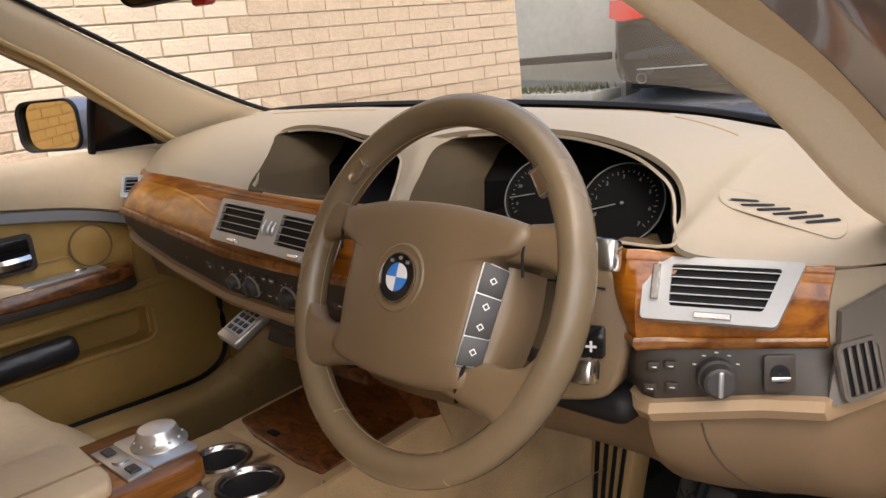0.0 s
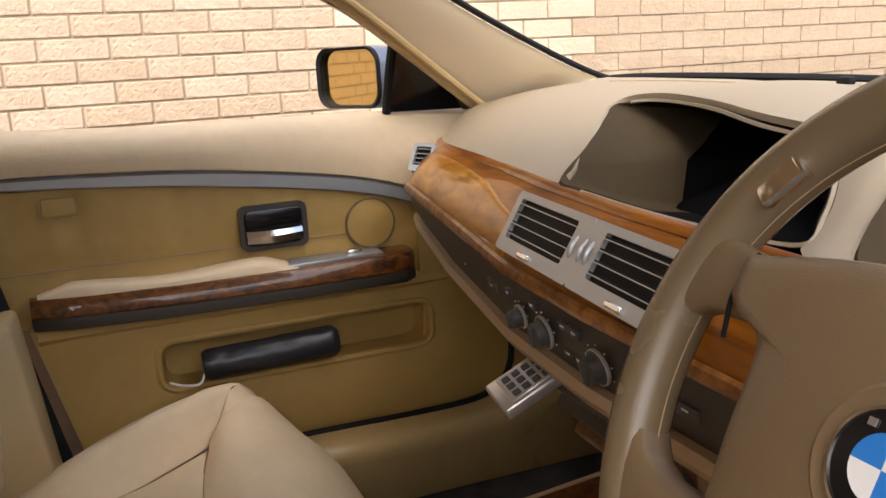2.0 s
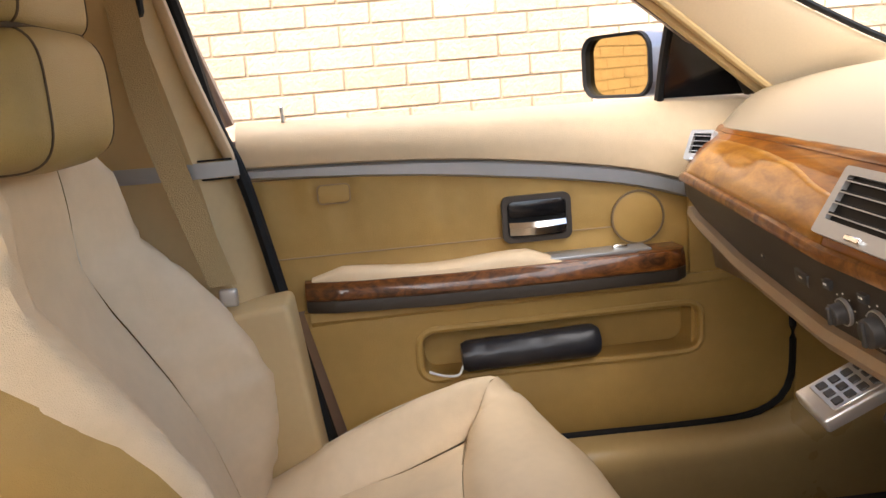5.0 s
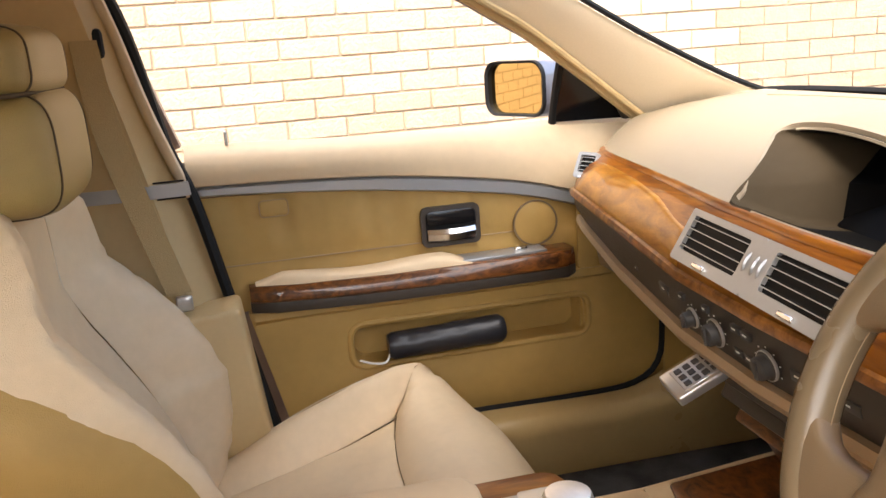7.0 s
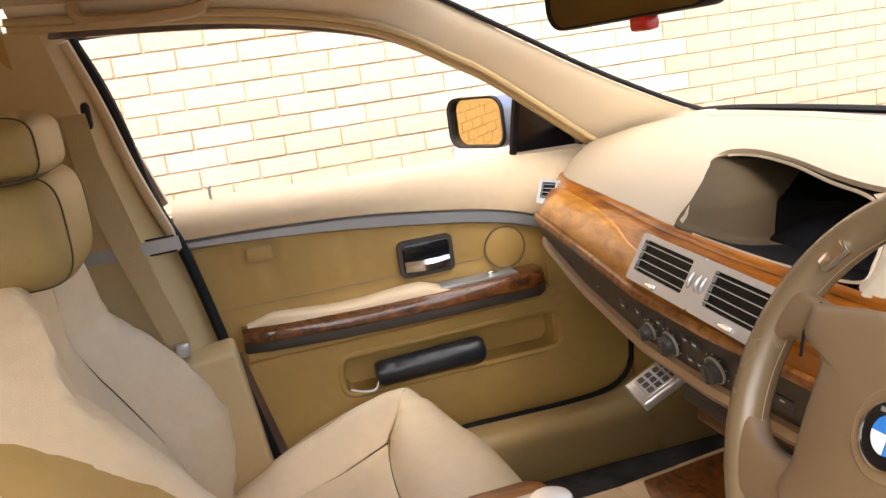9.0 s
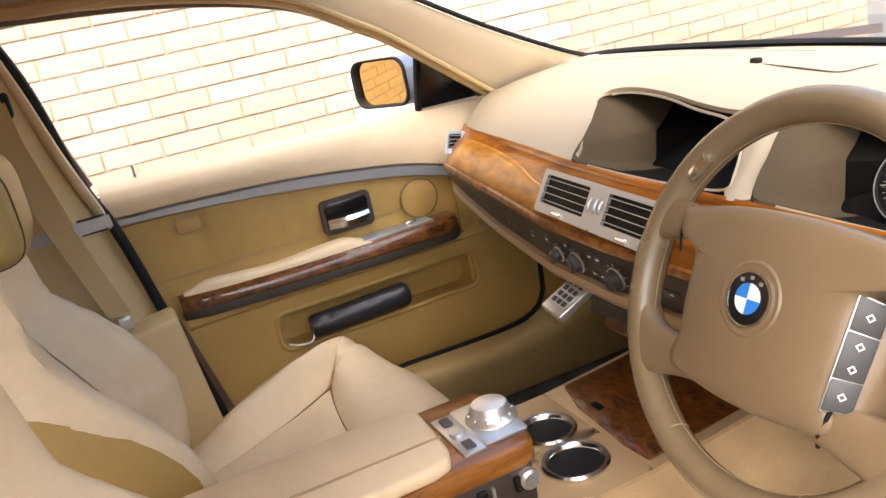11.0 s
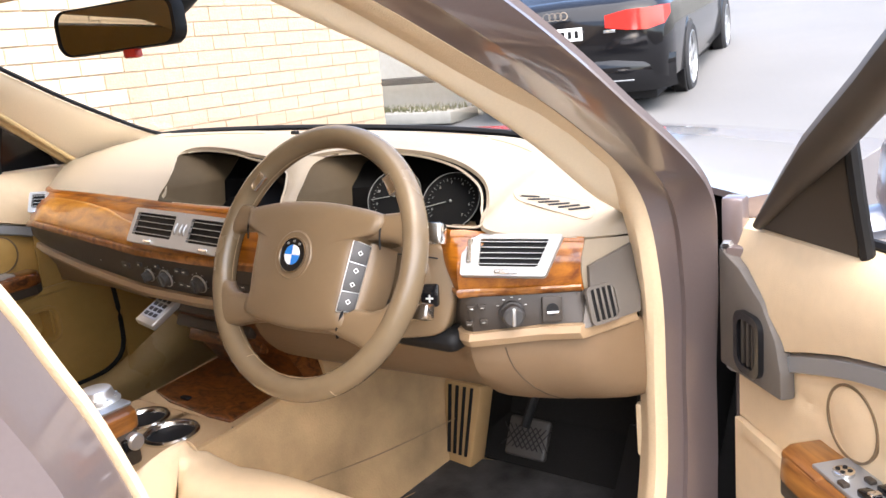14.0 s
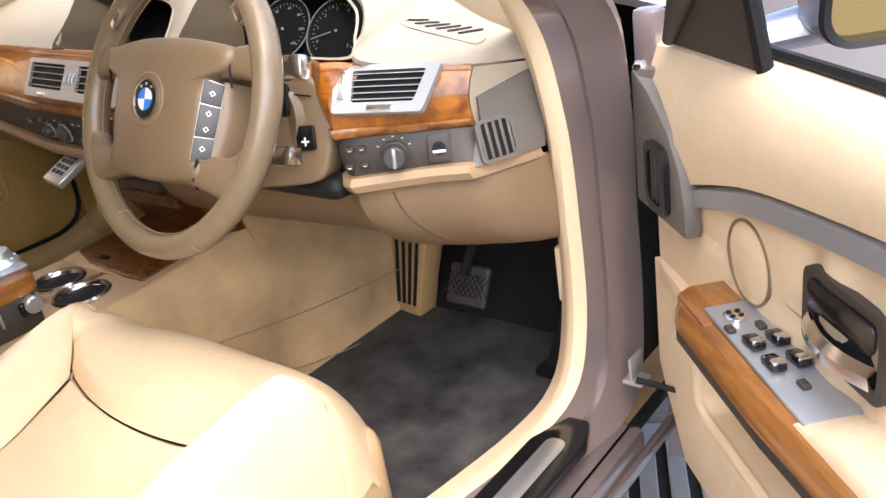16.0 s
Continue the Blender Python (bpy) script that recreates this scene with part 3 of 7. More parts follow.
# sills
bm = box((0.745, -0.30, 0.385), (0.12, 1.25, 0.05), 0.015)
part("sill", bm, BROWN_PAINT, body, "brown painted door sill")
bm = prism([(0.695, -0.5), (0.765, -0.5), (0.772, 0.22), (0.752, 0.265), (0.722, 0.262), (0.700, 0.20)], 0.016, pose(0, 0, 0.440), 0.004)
plate = part("sill_cover", bm, GLOSS_BLACK, body, "black plastic sill cover")
bm = prism(rounded(0.028, 0.36, 0.012, cx=0.738, cy=0.03), 0.003, pose(0, 0, 0.4435), 0.001)
part("tread_plate", bm, SATIN, plate, "brushed metal tread plate")
for i in range(2):
    part("sill_strip", box((0.785 + 0.022 * i, -0.2, 0.40 - 0.03 * i), (0.012, 1.3, 0.02), 0.004), BROWN_PAINT if i else BLACK, body)
bm = box((-0.735, -0.1, 0.40), (0.07, 1.5, 0.075), 0.02, 3)
part("sill", bm, TAN_PLASTIC, body, "tan door sill trim")
bm = soft_strip([[(-0.742, 0.62, 0.60), (-0.742, 0.44, 0.50), (-0.742, 0.32, 0.458), (-0.742, 0.0, 0.462), (-0.742, -0.5, 0.462)], [(-0.715, 0.62, 0.57), (-0.712, 0.44, 0.485), (-0.708, 0.32, 0.456), (-0.705, 0.0, 0.458), (-0.705, -0.5, 0.458)], [(-0.682, 0.62, 0.53), (-0.680, 0.44, 0.462), (-0.682, 0.32, 0.446), (-0.682, 0.0, 0.448), (-0.682, -0.5, 0.448)], [(-0.676, 0.62, 0.50), (-0.676, 0.44, 0.43), (-0.680, 0.32, 0.415), (-0.680, 0.0, 0.417), (-0.680, -0.5, 0.417)], [(-0.680, 0.62, 0.32), (-0.684, 0.44, 0.32), (-0.688, 0.32, 0.32), (-0.688, 0.0, 0.32), (-0.688, -0.5, 0.32)]], n=40, m=14, t=0.006)
part("sill_trim", bm, SILL_TAN, body, "tan plastic kick panel", smooth=60)
part("door_seal", tube(curve_through([(-0.738, -0.40, 0.470), (-0.738, 0.0, 0.469), (-0.738, 0.19, 0.465), (-0.738, 0.315, 0.467), (-0.738, 0.372, 0.486), (-0.738, 0.396, 0.520), (-0.738, 0.401, 0.57), (-0.738, 0.400, 0.64), (-0.738, 0.392, 0.74)], 50), 0.006, 8), BLACK, body, "black rubber door seal")
# kick trim on the driver side, small tab at the end of the dashboard
bm = box((0.678, 0.365, 0.60), (0.022, 0.03, 0.085), 0.005)
part("kick_tab", bm, SEAL, body, "cream fuse cover tab")
bm = sheet([[(0.675, y, z) for z in (0.30, 0.45, 0.62, 0.80)] for y in (0.36, 0.45, 0.6, 0.80)])
part("kick_panel", thick(bm, 0.008), BLACK, body, "black carpeted kick panel")
bm = sheet([[(-0.742 + 0.05 * max(0, y - 0.44), y, z) for z in (0.40, 0.55, 0.85)] for y in (0.405, 0.50, 0.65, 0.84)])
part("kick_panel", thick(bm, 0.008), TAN, body, "tan passenger kick panel")
bm = sheet([[(-0.768, y, z) for z in (0.40, 0.60, 0.90)] for y in (0.24, 0.36, 0.48)])
part("hinge_pillar_trim", thick(bm, 0.006), TAN, body, "tan trim behind the door edge")
# far-side B-pillar
BP_F = [(-0.775, -0.36, 0.46), (-0.765, -0.41, 0.72), (-0.765, -0.465, 0.965), (-0.70, -0.525, 1.22), (-0.665, -0.555, 1.32)]
BP_B = [(-0.72, -0.60, 0.46), (-0.71, -0.61, 0.72), (-0.71, -0.64, 0.965), (-0.65, -0.66, 1.2), (-0.61, -0.68, 1.32)]
BP_M = [(-0.73, -0.42, 0.46), (-0.715, -0.47, 0.74), (-0.715, -0.51, 0.965), (-0.665, -0.555, 1.2), (-0.63, -0.58, 1.32)]
part("middle_pillar", strip([BP_F, BP_M, BP_B], t=0.01), PILLAR, body, "tan trimmed middle pillar")
rows = [[(-0.735, y, z) for z in (0.40, 0.70, 0.95)] + [(-0.68, y, 1.2), (-0.62, y, 1.33)] for y in (-0.62, -0.9, -1.3, -1.8)]
part("rear_quarter_trim", thick(sheet(rows), 0.02), TAN, body, "tan rear quarter trim")
part("pillar_edge", tube(curve_through([(-0.744, -0.448, 0.935), (-0.740, -0.458, 0.965), (-0.712, -0.492, 1.08), (-0.688, -0.520, 1.20), (-0.660, -0.548, 1.30)], 30), 0.011, 10, flat=0.8), SEAL, body, "cream rolled pillar edge")
for z0 in (0.9655, 0.9385):
    part("pillar_gap", tube([(-0.7165, -0.452, z0), (-0.712, -0.53, z0), (-0.708, -0.66, z0 + 0.002)], 0.0016, 6), BLACK, body)
bm = strip([[(-0.722, -0.446, 0.963), (-0.713, -0.52, 0.963), (-0.706, -0.66, 0.965)], [(-0.722, -0.444, 0.941), (-0.713, -0.52, 0.941), (-0.706, -0.66, 0.943)]], n=8, t=0.008)
part("pillar_strip", bm, SILVER, body, "silver grey pillar strip")
bm = box((-0.690, -0.485, 0.62), (0.10, 0.22, 0.262), 0.010, 3, m=pose(0, 0, 0, 6, 0, 0))
part("pillar_base", bm, PILLAR, body, "tan plastic pillar base")
part("door_seal", tube(curve_through([(-0.738, -0.345, 0.45), (-0.738, -0.392, 0.68), (-0.742, -0.440, 0.92), (-0.738, -0.472, 1.02), (-0.70, -0.505, 1.2), (-0.67, -0.54, 1.31)], 30), 0.010, 8), BLACK, body, "black rubber door seal")
# near-side B-pillar edge, cream and brown
NB = [(0.775, -0.38, 0.50), (0.765, -0.43, 0.75), (0.745, -0.478, 0.965), (0.735, -0.502, 1.04), (0.725, -0.528, 1.105), (0.66, -0.60, 1.28)]
part("middle_pillar", strip([[(x - 0.09, y - 0.10, z) for x, y, z in NB], [(x - 0.02, y - 0.012, z) for x, y, z in NB], NB], t=0.006), SEAL, body, "cream middle pillar edge")
part("pillar_jamb", strip([[(x, y - 0.004, z) for x, y, z in NB], [(x + 0.035, y - 0.045, z) for x, y, z in NB], [(x + 0.03, y - 0.15, z) for x, y, z in NB]], t=0.006), BROWN_PAINT, body, "brown painted middle pillar")
# rear of the cabin
bm = box((0, -1.75, 0.75), (1.45, 0.12, 0.9), 0.05, 3)
part("rear_bench_back", bm, CREAM, body, "cream leather rear seat back")
bm = pillow((0, -1.35, 0.50), (0.68, 0.30, 0.10), 0.35)
part("rear_bench_cushion", bm, CREAM, body, "cream leather rear seat cushion")
part("rear_door", thick(sheet([[(0.77, y, z) for z in (0.4, 0.7, 0.96)] for y in (-0.64, -1.1, -1.8)]), 0.03), TAN, body, "tan leather rear door trim")
# windscreen and seat belt
W0 = [(-0.70, 0.47, 1.01), (-0.64, 0.56, 1.03), (-0.35, 0.62, 1.03), (0.0, 0.64, 1.022), (0.35, 0.585, 1.01), (0.62, 0.46, 0.985), (0.69, 0.39, 0.96)]
W1 = [(-0.60, -0.01, 1.33), (-0.5, 0.03, 1.345), (-0.3, 0.08, 1.36), (0, 0.10, 1.365), (0.3, 0.06, 1.36), (0.5, -0.05, 1.33), (0.60, -0.2, 1.275)]
wm = [tuple(0.5 * (a + b) + (0, 0.02, 0.02)[i] for i, (a, b) in enumerate(zip(p, q))) for p, q in zip(W0, W1)]
bm = strip([W0, wm, W1], n=40)
bm.normal_update()
if sum(fc.normal.z for fc in bm.faces) > 0:
    bmesh.ops.reverse_faces(bm, faces=bm.faces)
glass = part("windscreen", bm, GLASS, body, "clear curved windscreen", recalc=False)
glass.visible_shadow = False
part("windscreen_seal", tube(curve_through(W0, 50), 0.007, 6), BLACK, body, "black windscreen seal")
part("windscreen_seal", tube(curve_through([(x + 0.004, y + 0.006, z + 0.003) for x, y, z in LP_IN[:5]], 30), 0.005, 6), BLACK, body)
bm = strip([curve_through([(-0.655, -0.578, 1.19), (-0.660, -0.570, 1.08), (-0.664, -0.548, 0.97), (-0.672, -0.500, 0.79)], 20), curve_through([(-0.662, -0.540, 1.19), (-0.667, -0.530, 1.08), (-0.672, -0.508, 0.97), (-0.680, -0.462, 0.79)], 20)], n=20, t=0.002)
belt = tagged(part("seat_belt", bm, BELT_WEB), "tan webbing seat belt hanging at the pillar", "seat belt")
part("belt_anchor", box((-0.676, -0.475, 0.772), (0.012, 0.026, 0.026), 0.004, 3), SATIN, belt, "metal belt anchor")
part("belt_guide", box((-0.672, -0.560, 1.185), (0.02, 0.055, 0.045), 0.008), BLACK, belt, "black belt guide")
# hinges and check strap on the driver jamb
bm = box((0.805, 0.385, 0.90), (0.03, 0.03, 0.10), 0.006)
join(bm, box((0.825, 0.37, 0.87), (0.05, 0.03, 0.035), 0.006))
hinge = part("door_hinge", bm, BROWN_PAINT, body, "brown painted upper hinge")
part("bolt", lathe([(0.009, 0), (0.009, 0.006), (0.006, 0.010)], facing((0.80, 0.37, 0.885), (0, -1, 0)), 6), STEEL, hinge)
bm = box((0.79, 0.33, 0.497), (0.005, 0.034, 0.036), 0.002)
join(bm, box((0.794, 0.322, 0.482), (0.028, 0.030, 0.005), 0.002))
check = part("check_strap_bracket", bm, STEEL, body, "metal check strap bracket")
part("check_strap", tube([(0.80, 0.31, 0.49), (0.85, 0.32, 0.482)], 0.004, 8), BLACK, check)
bm = box((0.815, 0.385, 0.775), (0.025, 0.03, 0.09), 0.006)
join(bm, box((0.81, 0.37, 0.815), (0.02, 0.03, 0.02), 0.004))
part("cable_boot", bm, BLACK, body, "black rubber cable boot")


# ---- dashboard ----
dash = thing("dashboard", "cream leather dashboard with golden walnut band and chrome vents", "dashboard")
WT = [(-0.70, 0.265, 0.948), (-0.629, 0.246, 0.947), (-0.40, 0.205, 0.952), (-0.158, 0.162, 0.954), (0, 0.150, 0.952), (0.2, 0.148, 0.950), (0.37, 0.146, 0.948), (0.45, 0.150, 0.947), (0.500, 0.144, 0.945), (0.522, 0.132, 0.943), (0.535, 0.140, 0.942), (0.60, 0.185, 0.929), (0.66, 0.235, 0.918), (0.70, 0.33, 0.905)]
WB = [(-0.70, 0.205, 0.872), (-0.629, 0.178, 0.884), (-0.40, 0.145, 0.880), (-0.158, 0.112, 0.872), (0, 0.105, 0.870), (0.2, 0.108, 0.868), (0.37, 0.135, 0.866), (0.45, 0.152, 0.865), (0.505, 0.149, 0.863), (0.536, 0.122, 0.862), (0.548, 0.133, 0.862), (0.60, 0.175, 0.858), (0.66, 0.225, 0.854), (0.70, 0.32, 0.852)]
CB = [(-0.70, 0.225, 0.832), (-0.629, 0.205, 0.830), (-0.40, 0.160, 0.820), (-0.158, 0.125, 0.811), (0, 0.118, 0.809), (0.2, 0.125, 0.809), (0.37, 0.158, 0.809), (0.465, 0.166, 0.809), (0.508, 0.156, 0.809), (0.538, 0.130, 0.810), (0.62, 0.185, 0.813), (0.67, 0.205, 0.815), (0.70, 0.31, 0.81)]


def at(table, x):
    y, z = lerp(table, x)
    return Vector((x, y, z))


def between(x, k, off=0.0):
    """A point on the wood band: k from its lower (0) to its upper (1) edge, off towards the cabin."""
    a, b = at(WB, x), at(WT, x)
    n = Vector((0, -(b.z - a.z), b.y - a.y)).normalized()
    bulge = 0.010 * math.sin(math.pi * k)
    return a.lerp(b, k) + n * (off + bulge)


def face_pose(x, k, off):
    """A pose on the wood band, local z out of it."""
    p = between(x, k, off)
    dx = between(x + 0.01, k, off) - between(x - 0.01, k, off)
    dz = between(x, min(1, k + 0.1), off) - between(x, max(0, k - 0.1), off)
    xx = dx.normalized()
    zz = xx.cross(dz).normalized()
    return axes(p, xx, zz.cross(xx), zz)


xs_wood = [-0.70 + 1.36 * i / 110 for i in range(111)]
bm = sheet([[between(x, k / 8) for k in range(9)] for x in xs_wood])
part("wood_band", thick(bm, 0.006), WOOD, dash, "glossy golden walnut band")
bm = sheet([[between(x, 0.95, 0.001), between(x, 1.01, 0.003), between(x, 1.06, 0.002)] for x in xs_wood])
part("wood_edge", thick(bm, 0.004), WOOD, dash, "walnut edge bead")
bm = sheet([[between(x, -0.02 + 0.14 * k, 0.003 + 0.004 * math.sin(math.pi * k / 1.0)) for k in (0, 0.35, 0.7, 1)] for x in xs_wood])
part("wood_lower_lip", thick(bm, 0.004), WOOD_RED, dash, "darker rolled walnut lower lip")
xs_all = [-0.70 + 1.40 * i / 90 for i in range(91)]
bm = sheet([[at(WB, x) + Vector((0, 0.004, 0.002)), at(WB, x).lerp(at(CB, x), 0.5) + Vector((0, -0.004, 0)), at(CB, x)] for x in xs_all])
part("control_strip", thick(bm, 0.008), TAUPE_DARK, dash, "taupe control strip")
rows = []
for x in xs_all:
    p = at(CB, x)
    rows.append([p + Vector((0, 0.004, 0.002)), p + Vector((0, -0.010, 0.001)), p + Vector((0, -0.013, -0.008)), p + Vector((0, -0.006, -0.018)), p + Vector((0, 0.012, -0.022))])
part("tan_lip", thick(sheet(rows), 0.004), LIP, dash, "tan rolled lip")
# raised walnut flap in front of the passenger, its upper edge curving down to the centre vent
# its walnut is paler than the band: the lit face is put into the colour
rows = []
for i in range(61):
    x = -0.628 + 0.462 * i / 60
    u = i / 60
    hi = eased([(0, 0.70), (0.05, 0.80), (0.14, 0.82), (0.45, 0.80), (0.70, 0.74), (0.88, 0.60), (1.0, 0.55)], u)
    lo = 0.10
    grow = min(1.0, u * 18, (1 - u) * 30 + 0.2)
    rows.append([between(x, lo + (hi - lo) * k, 0.0045 * grow * f) for k, f in ((0, 0.0), (0.04, 0.7), (0.10, 1.0), (0.35, 1.0), (0.65, 1.0), (0.88, 1.0), (0.96, 0.75), (1.0, -0.1))])
part("walnut_flap", thick(sheet(rows), 0.003), WOOD_LIT, dash, "figured walnut flap with a curved edge, paler as if lit", smooth=50)
# end piece of the dashboard beside the driver door
bm = sheet([[between(0.66 + 0.04 * k / 6, j / 5, -0.002) for j in range(6)] for k in range(7)])
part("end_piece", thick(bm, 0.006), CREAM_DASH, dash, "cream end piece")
bm = sheet([[at(WB, x) + Vector((0, 0, 0.03 + (x - 0.66) * 0.6)), at(WB, x), at(WB, x).lerp(at(CB, x), 0.5) + Vector((0, -0.004, 0)), at(CB, x) + Vector((0, 0, -0.004))] for x in [0.662 + 0.036 * k / 6 for k in range(7)]])
for v in bm.verts:
    v.co += Vector((0.92, -0.39, 0)) * 0.007
part("vent_plate", thick(bm, 0.005), PLATE, dash, "taupe side vent plate")


def plate_at(x, k):
    return at(CB, x).lerp(at(WB, x), k) + Vector((0.92, -0.39, 0)) * 0.0085


px = (plate_at(0.692, 0.5) - plate_at(0.668, 0.5)).normalized()
pz = px.cross((plate_at(0.680, 0.9) - plate_at(0.680, 0.1)).normalized()).normalized()
m = axes(plate_at(0.673, 0.52) + pz * 0.004, px, pz.cross(px), pz)
bm = frame_plate(rounded(0.052, 0.050, 0.008), rounded(0.046, 0.042, 0.008), 0.004, m)
for i in range(5):
    box(m @ Vector((-0.020 + 0.010 * i, 0, -0.0012)), (0.0042, 0.042, 0.0024), 0.001, 1, m=m.to_3x3().to_4x4(), bm=bm)
sv = part("side_vent", bm, PLATE, dash, "taupe side vent with upright ribs")
part("vent_back", prism(rounded(0.046, 0.042, 0.008), 0.001, m @ Matrix.Translation((0, 0, -0.0028))), BLACK, sv)

# upper surface, from the wood line and the brow of the instrument hood to the windscreen
PAIRS = [((-0.70, 0.27, 0.952), (-0.725, 0.42, 0.996)), ((-0.63, 0.248, 0.951), (-0.66, 0.52, 1.03)), ((-0.40, 0.207, 0.956), (-0.42, 0.58, 1.03)), ((-0.245, 0.180, 0.957), (-0.29, 0.595, 1.026)),
         ((-0.143, 0.163, 0.957), (-0.22, 0.6, 1.024)), ((-0.152, 0.200, 0.985), (-0.20, 0.6, 1.024)), ((-0.176, 0.235, 1.008), (-0.19, 0.601, 1.024)), ((-0.190, 0.258, 1.024), (-0.18, 0.602, 1.024)),
         ((-0.172, 0.273, 1.034), (-0.16, 0.602, 1.024)), ((-0.12, 0.278, 1.037), (-0.11, 0.602, 1.023)), ((-0.045, 0.272, 1.033), (-0.04, 0.602, 1.022)), ((0.03, 0.258, 1.026), (0.03, 0.6, 1.020)),
         ((0.10, 0.249, 1.022), (0.10, 0.596, 1.018)), ((0.155, 0.252, 1.024), (0.15, 0.59, 1.017)), ((0.21, 0.266, 1.030), (0.20, 0.585, 1.015)), ((0.30, 0.271, 1.033), (0.28, 0.572, 1.012)),
         ((0.36, 0.268, 1.031), (0.34, 0.56, 1.010)), ((0.415, 0.260, 1.026), (0.39, 0.545, 1.007)), ((0.47, 0.245, 1.016), (0.44, 0.525, 1.003)), ((0.512, 0.226, 1.003), (0.475, 0.51, 1.0)),
         ((0.538, 0.205, 0.989), (0.495, 0.503, 0.998)), ((0.556, 0.177, 0.969), (0.51, 0.495, 0.997)), ((0.565, 0.149, 0.949), (0.525, 0.488, 0.995)), ((0.60, 0.187, 0.932), (0.61, 0.445, 0.985)),
         ((0.66, 0.237, 0.921), (0.67, 0.41, 0.975)), ((0.70, 0.33, 0.908), (0.71, 0.375, 0.955))]


def keyed(pts, per=6):
    p = [Vector(q) for q in pts]
    p = [2 * p[0] - p[1]] + p + [2 * p[-1] - p[-2]]
    out = []
    for a, b, c, d in zip(p, p[1:], p[2:], p[3:]):
        for k in range(per):
            t = k / per
            out.append(0.5 * ((2 * b) + (c - a) * t + (2 * a - 5 * b + 4 * c - d) * t * t + (3 * b - a - 3 * c + d) * t ** 3))
    return out + [p[-2]]


sa, sb = keyed([a for a, b in PAIRS]), keyed([b for a, b in PAIRS])
rows = []
for j in range(17):
    t = j / 16
    row = []
    for i, (a, b) in enumerate(zip(sa, sb)):
        p = a.lerp(b, t)
        crown = 0.030 if i < 24 else (0.012 if i < 126 else 0.008)
        p.z += crown * math.sin(math.pi * min(1, t * 1.0)) * (1 - 0.3 * t)
        row.append(p)
    rows.append(row)
bm = sheet(rows)
inner = [v for v in bm.verts if not v.is_boundary]
for k in range(14):
    bmesh.ops.smooth_vert(bm, verts=inner, factor=0.5, use_axis_x=True, use_axis_y=True, use_axis_z=True)
pad_tree = BVHTree.FromBMesh(bm)
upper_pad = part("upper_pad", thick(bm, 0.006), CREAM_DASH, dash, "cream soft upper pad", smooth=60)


def opening(front, back_y, shrink, centre, cheek):
    """A funnel from an outline in the hood back to its screen, curving inwards; the first cheek points of it are a part of their own."""
    f = keyed(front + front[:1])[:-1]
    rings = []
    for k, d in ((0.0, 0.0), (0.02, 0.006), (0.045, 0.022), (0.16, 0.09), (0.30, 0.18), (0.62, 0.38), (0.85, 0.68), (1.0, 1.0)):
        ring = []
        for p in f:
            low = p.z < 0.966
            x = p.x + (centre[0] + (p.x - centre[0]) * shrink[0] - p.x) * k
            z = p.z - 0.032 * k if low else p.z + (centre[1] + (p.z - centre[1]) * shrink[1] - p.z) * k
            ring.append(Vector((x, p.y + back_y * d, z)))
        rings.append(ring)
    c = 6 * cheek
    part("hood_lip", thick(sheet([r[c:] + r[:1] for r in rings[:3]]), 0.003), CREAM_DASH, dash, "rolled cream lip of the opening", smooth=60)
    side = thick(sheet([r[:c + 1] for r in rings]), 0.004)
    rest = thick(sheet([r[c:] + r[:1] for r in rings[2:]]), 0.004)
    return side, rest, [tuple(p) for p in rings[-1]]


OPEN_L = [(-0.09, 0.158, 0.957), (-0.137, 0.164, 0.959), (-0.146, 0.198, 0.983), (-0.169, 0.233, 1.005), (-0.183, 0.255, 1.020), (-0.168, 0.268, 1.029), (-0.12, 0.273, 1.032), (-0.045, 0.267, 1.028), (0.03, 0.253, 1.019), (0.095, 0.243, 1.013), (0.135, 0.227, 1.002), (0.153, 0.208, 0.990), (0.169, 0.182, 0.972), (0.172, 0.160, 0.957), (0.10, 0.153, 0.955), (0, 0.155, 0.955)]
OPEN_R = [(0.25, 0.152, 0.953), (0.213, 0.158, 0.956), (0.197, 0.200, 0.984), (0.185, 0.234, 1.006), (0.194, 0.252, 1.018), (0.22, 0.263, 1.026), (0.30, 0.266, 1.028), (0.36, 0.263, 1.026), (0.41, 0.255, 1.021), (0.465, 0.240, 1.011), (0.505, 0.221, 0.998), (0.530, 0.202, 0.986), (0.548, 0.174, 0.967), (0.556, 0.147, 0.949), (0.45, 0.144, 0.951), (0.35, 0.148, 0.951)]
side, rest_bm, back_l = opening(OPEN_L, 0.105, (0.70, 0.80), (0.0, 0.985), 5)
part("display_hood", side, HOOD_SHADE, dash, "taupe cheek beside the display, darkened as shade")
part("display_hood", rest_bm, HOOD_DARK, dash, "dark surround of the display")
side, rest_bm, back_r = opening(OPEN_R, 0.080, (0.80, 0.84), (0.40, 0.985), 5)
part("dial_hood", side, HOOD_SHADE, dash, "taupe cheek beside the instruments, darkened as shade")
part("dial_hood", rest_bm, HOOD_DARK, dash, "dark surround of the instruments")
for name, ring, mat in (("display_screen", back_l, SCREEN), ("instrument_panel", back_r, DIAL_FACE)):
    c = Vector((0, 0, 0))
    for p in ring:
        c += Vector(p) / len(ring)
    bm = bmesh.new()
    vs, mid_v = [bm.verts.new(p) for p in ring], bm.verts.new(c)
    for a, b in zip(vs, vs[1:] + vs[:1]):
        bm.faces.new((a, b, mid_v))
    part(name, thick(bm, 0.003), mat, dash, "dark display glass" if mat is SCREEN else "dark instrument panel")
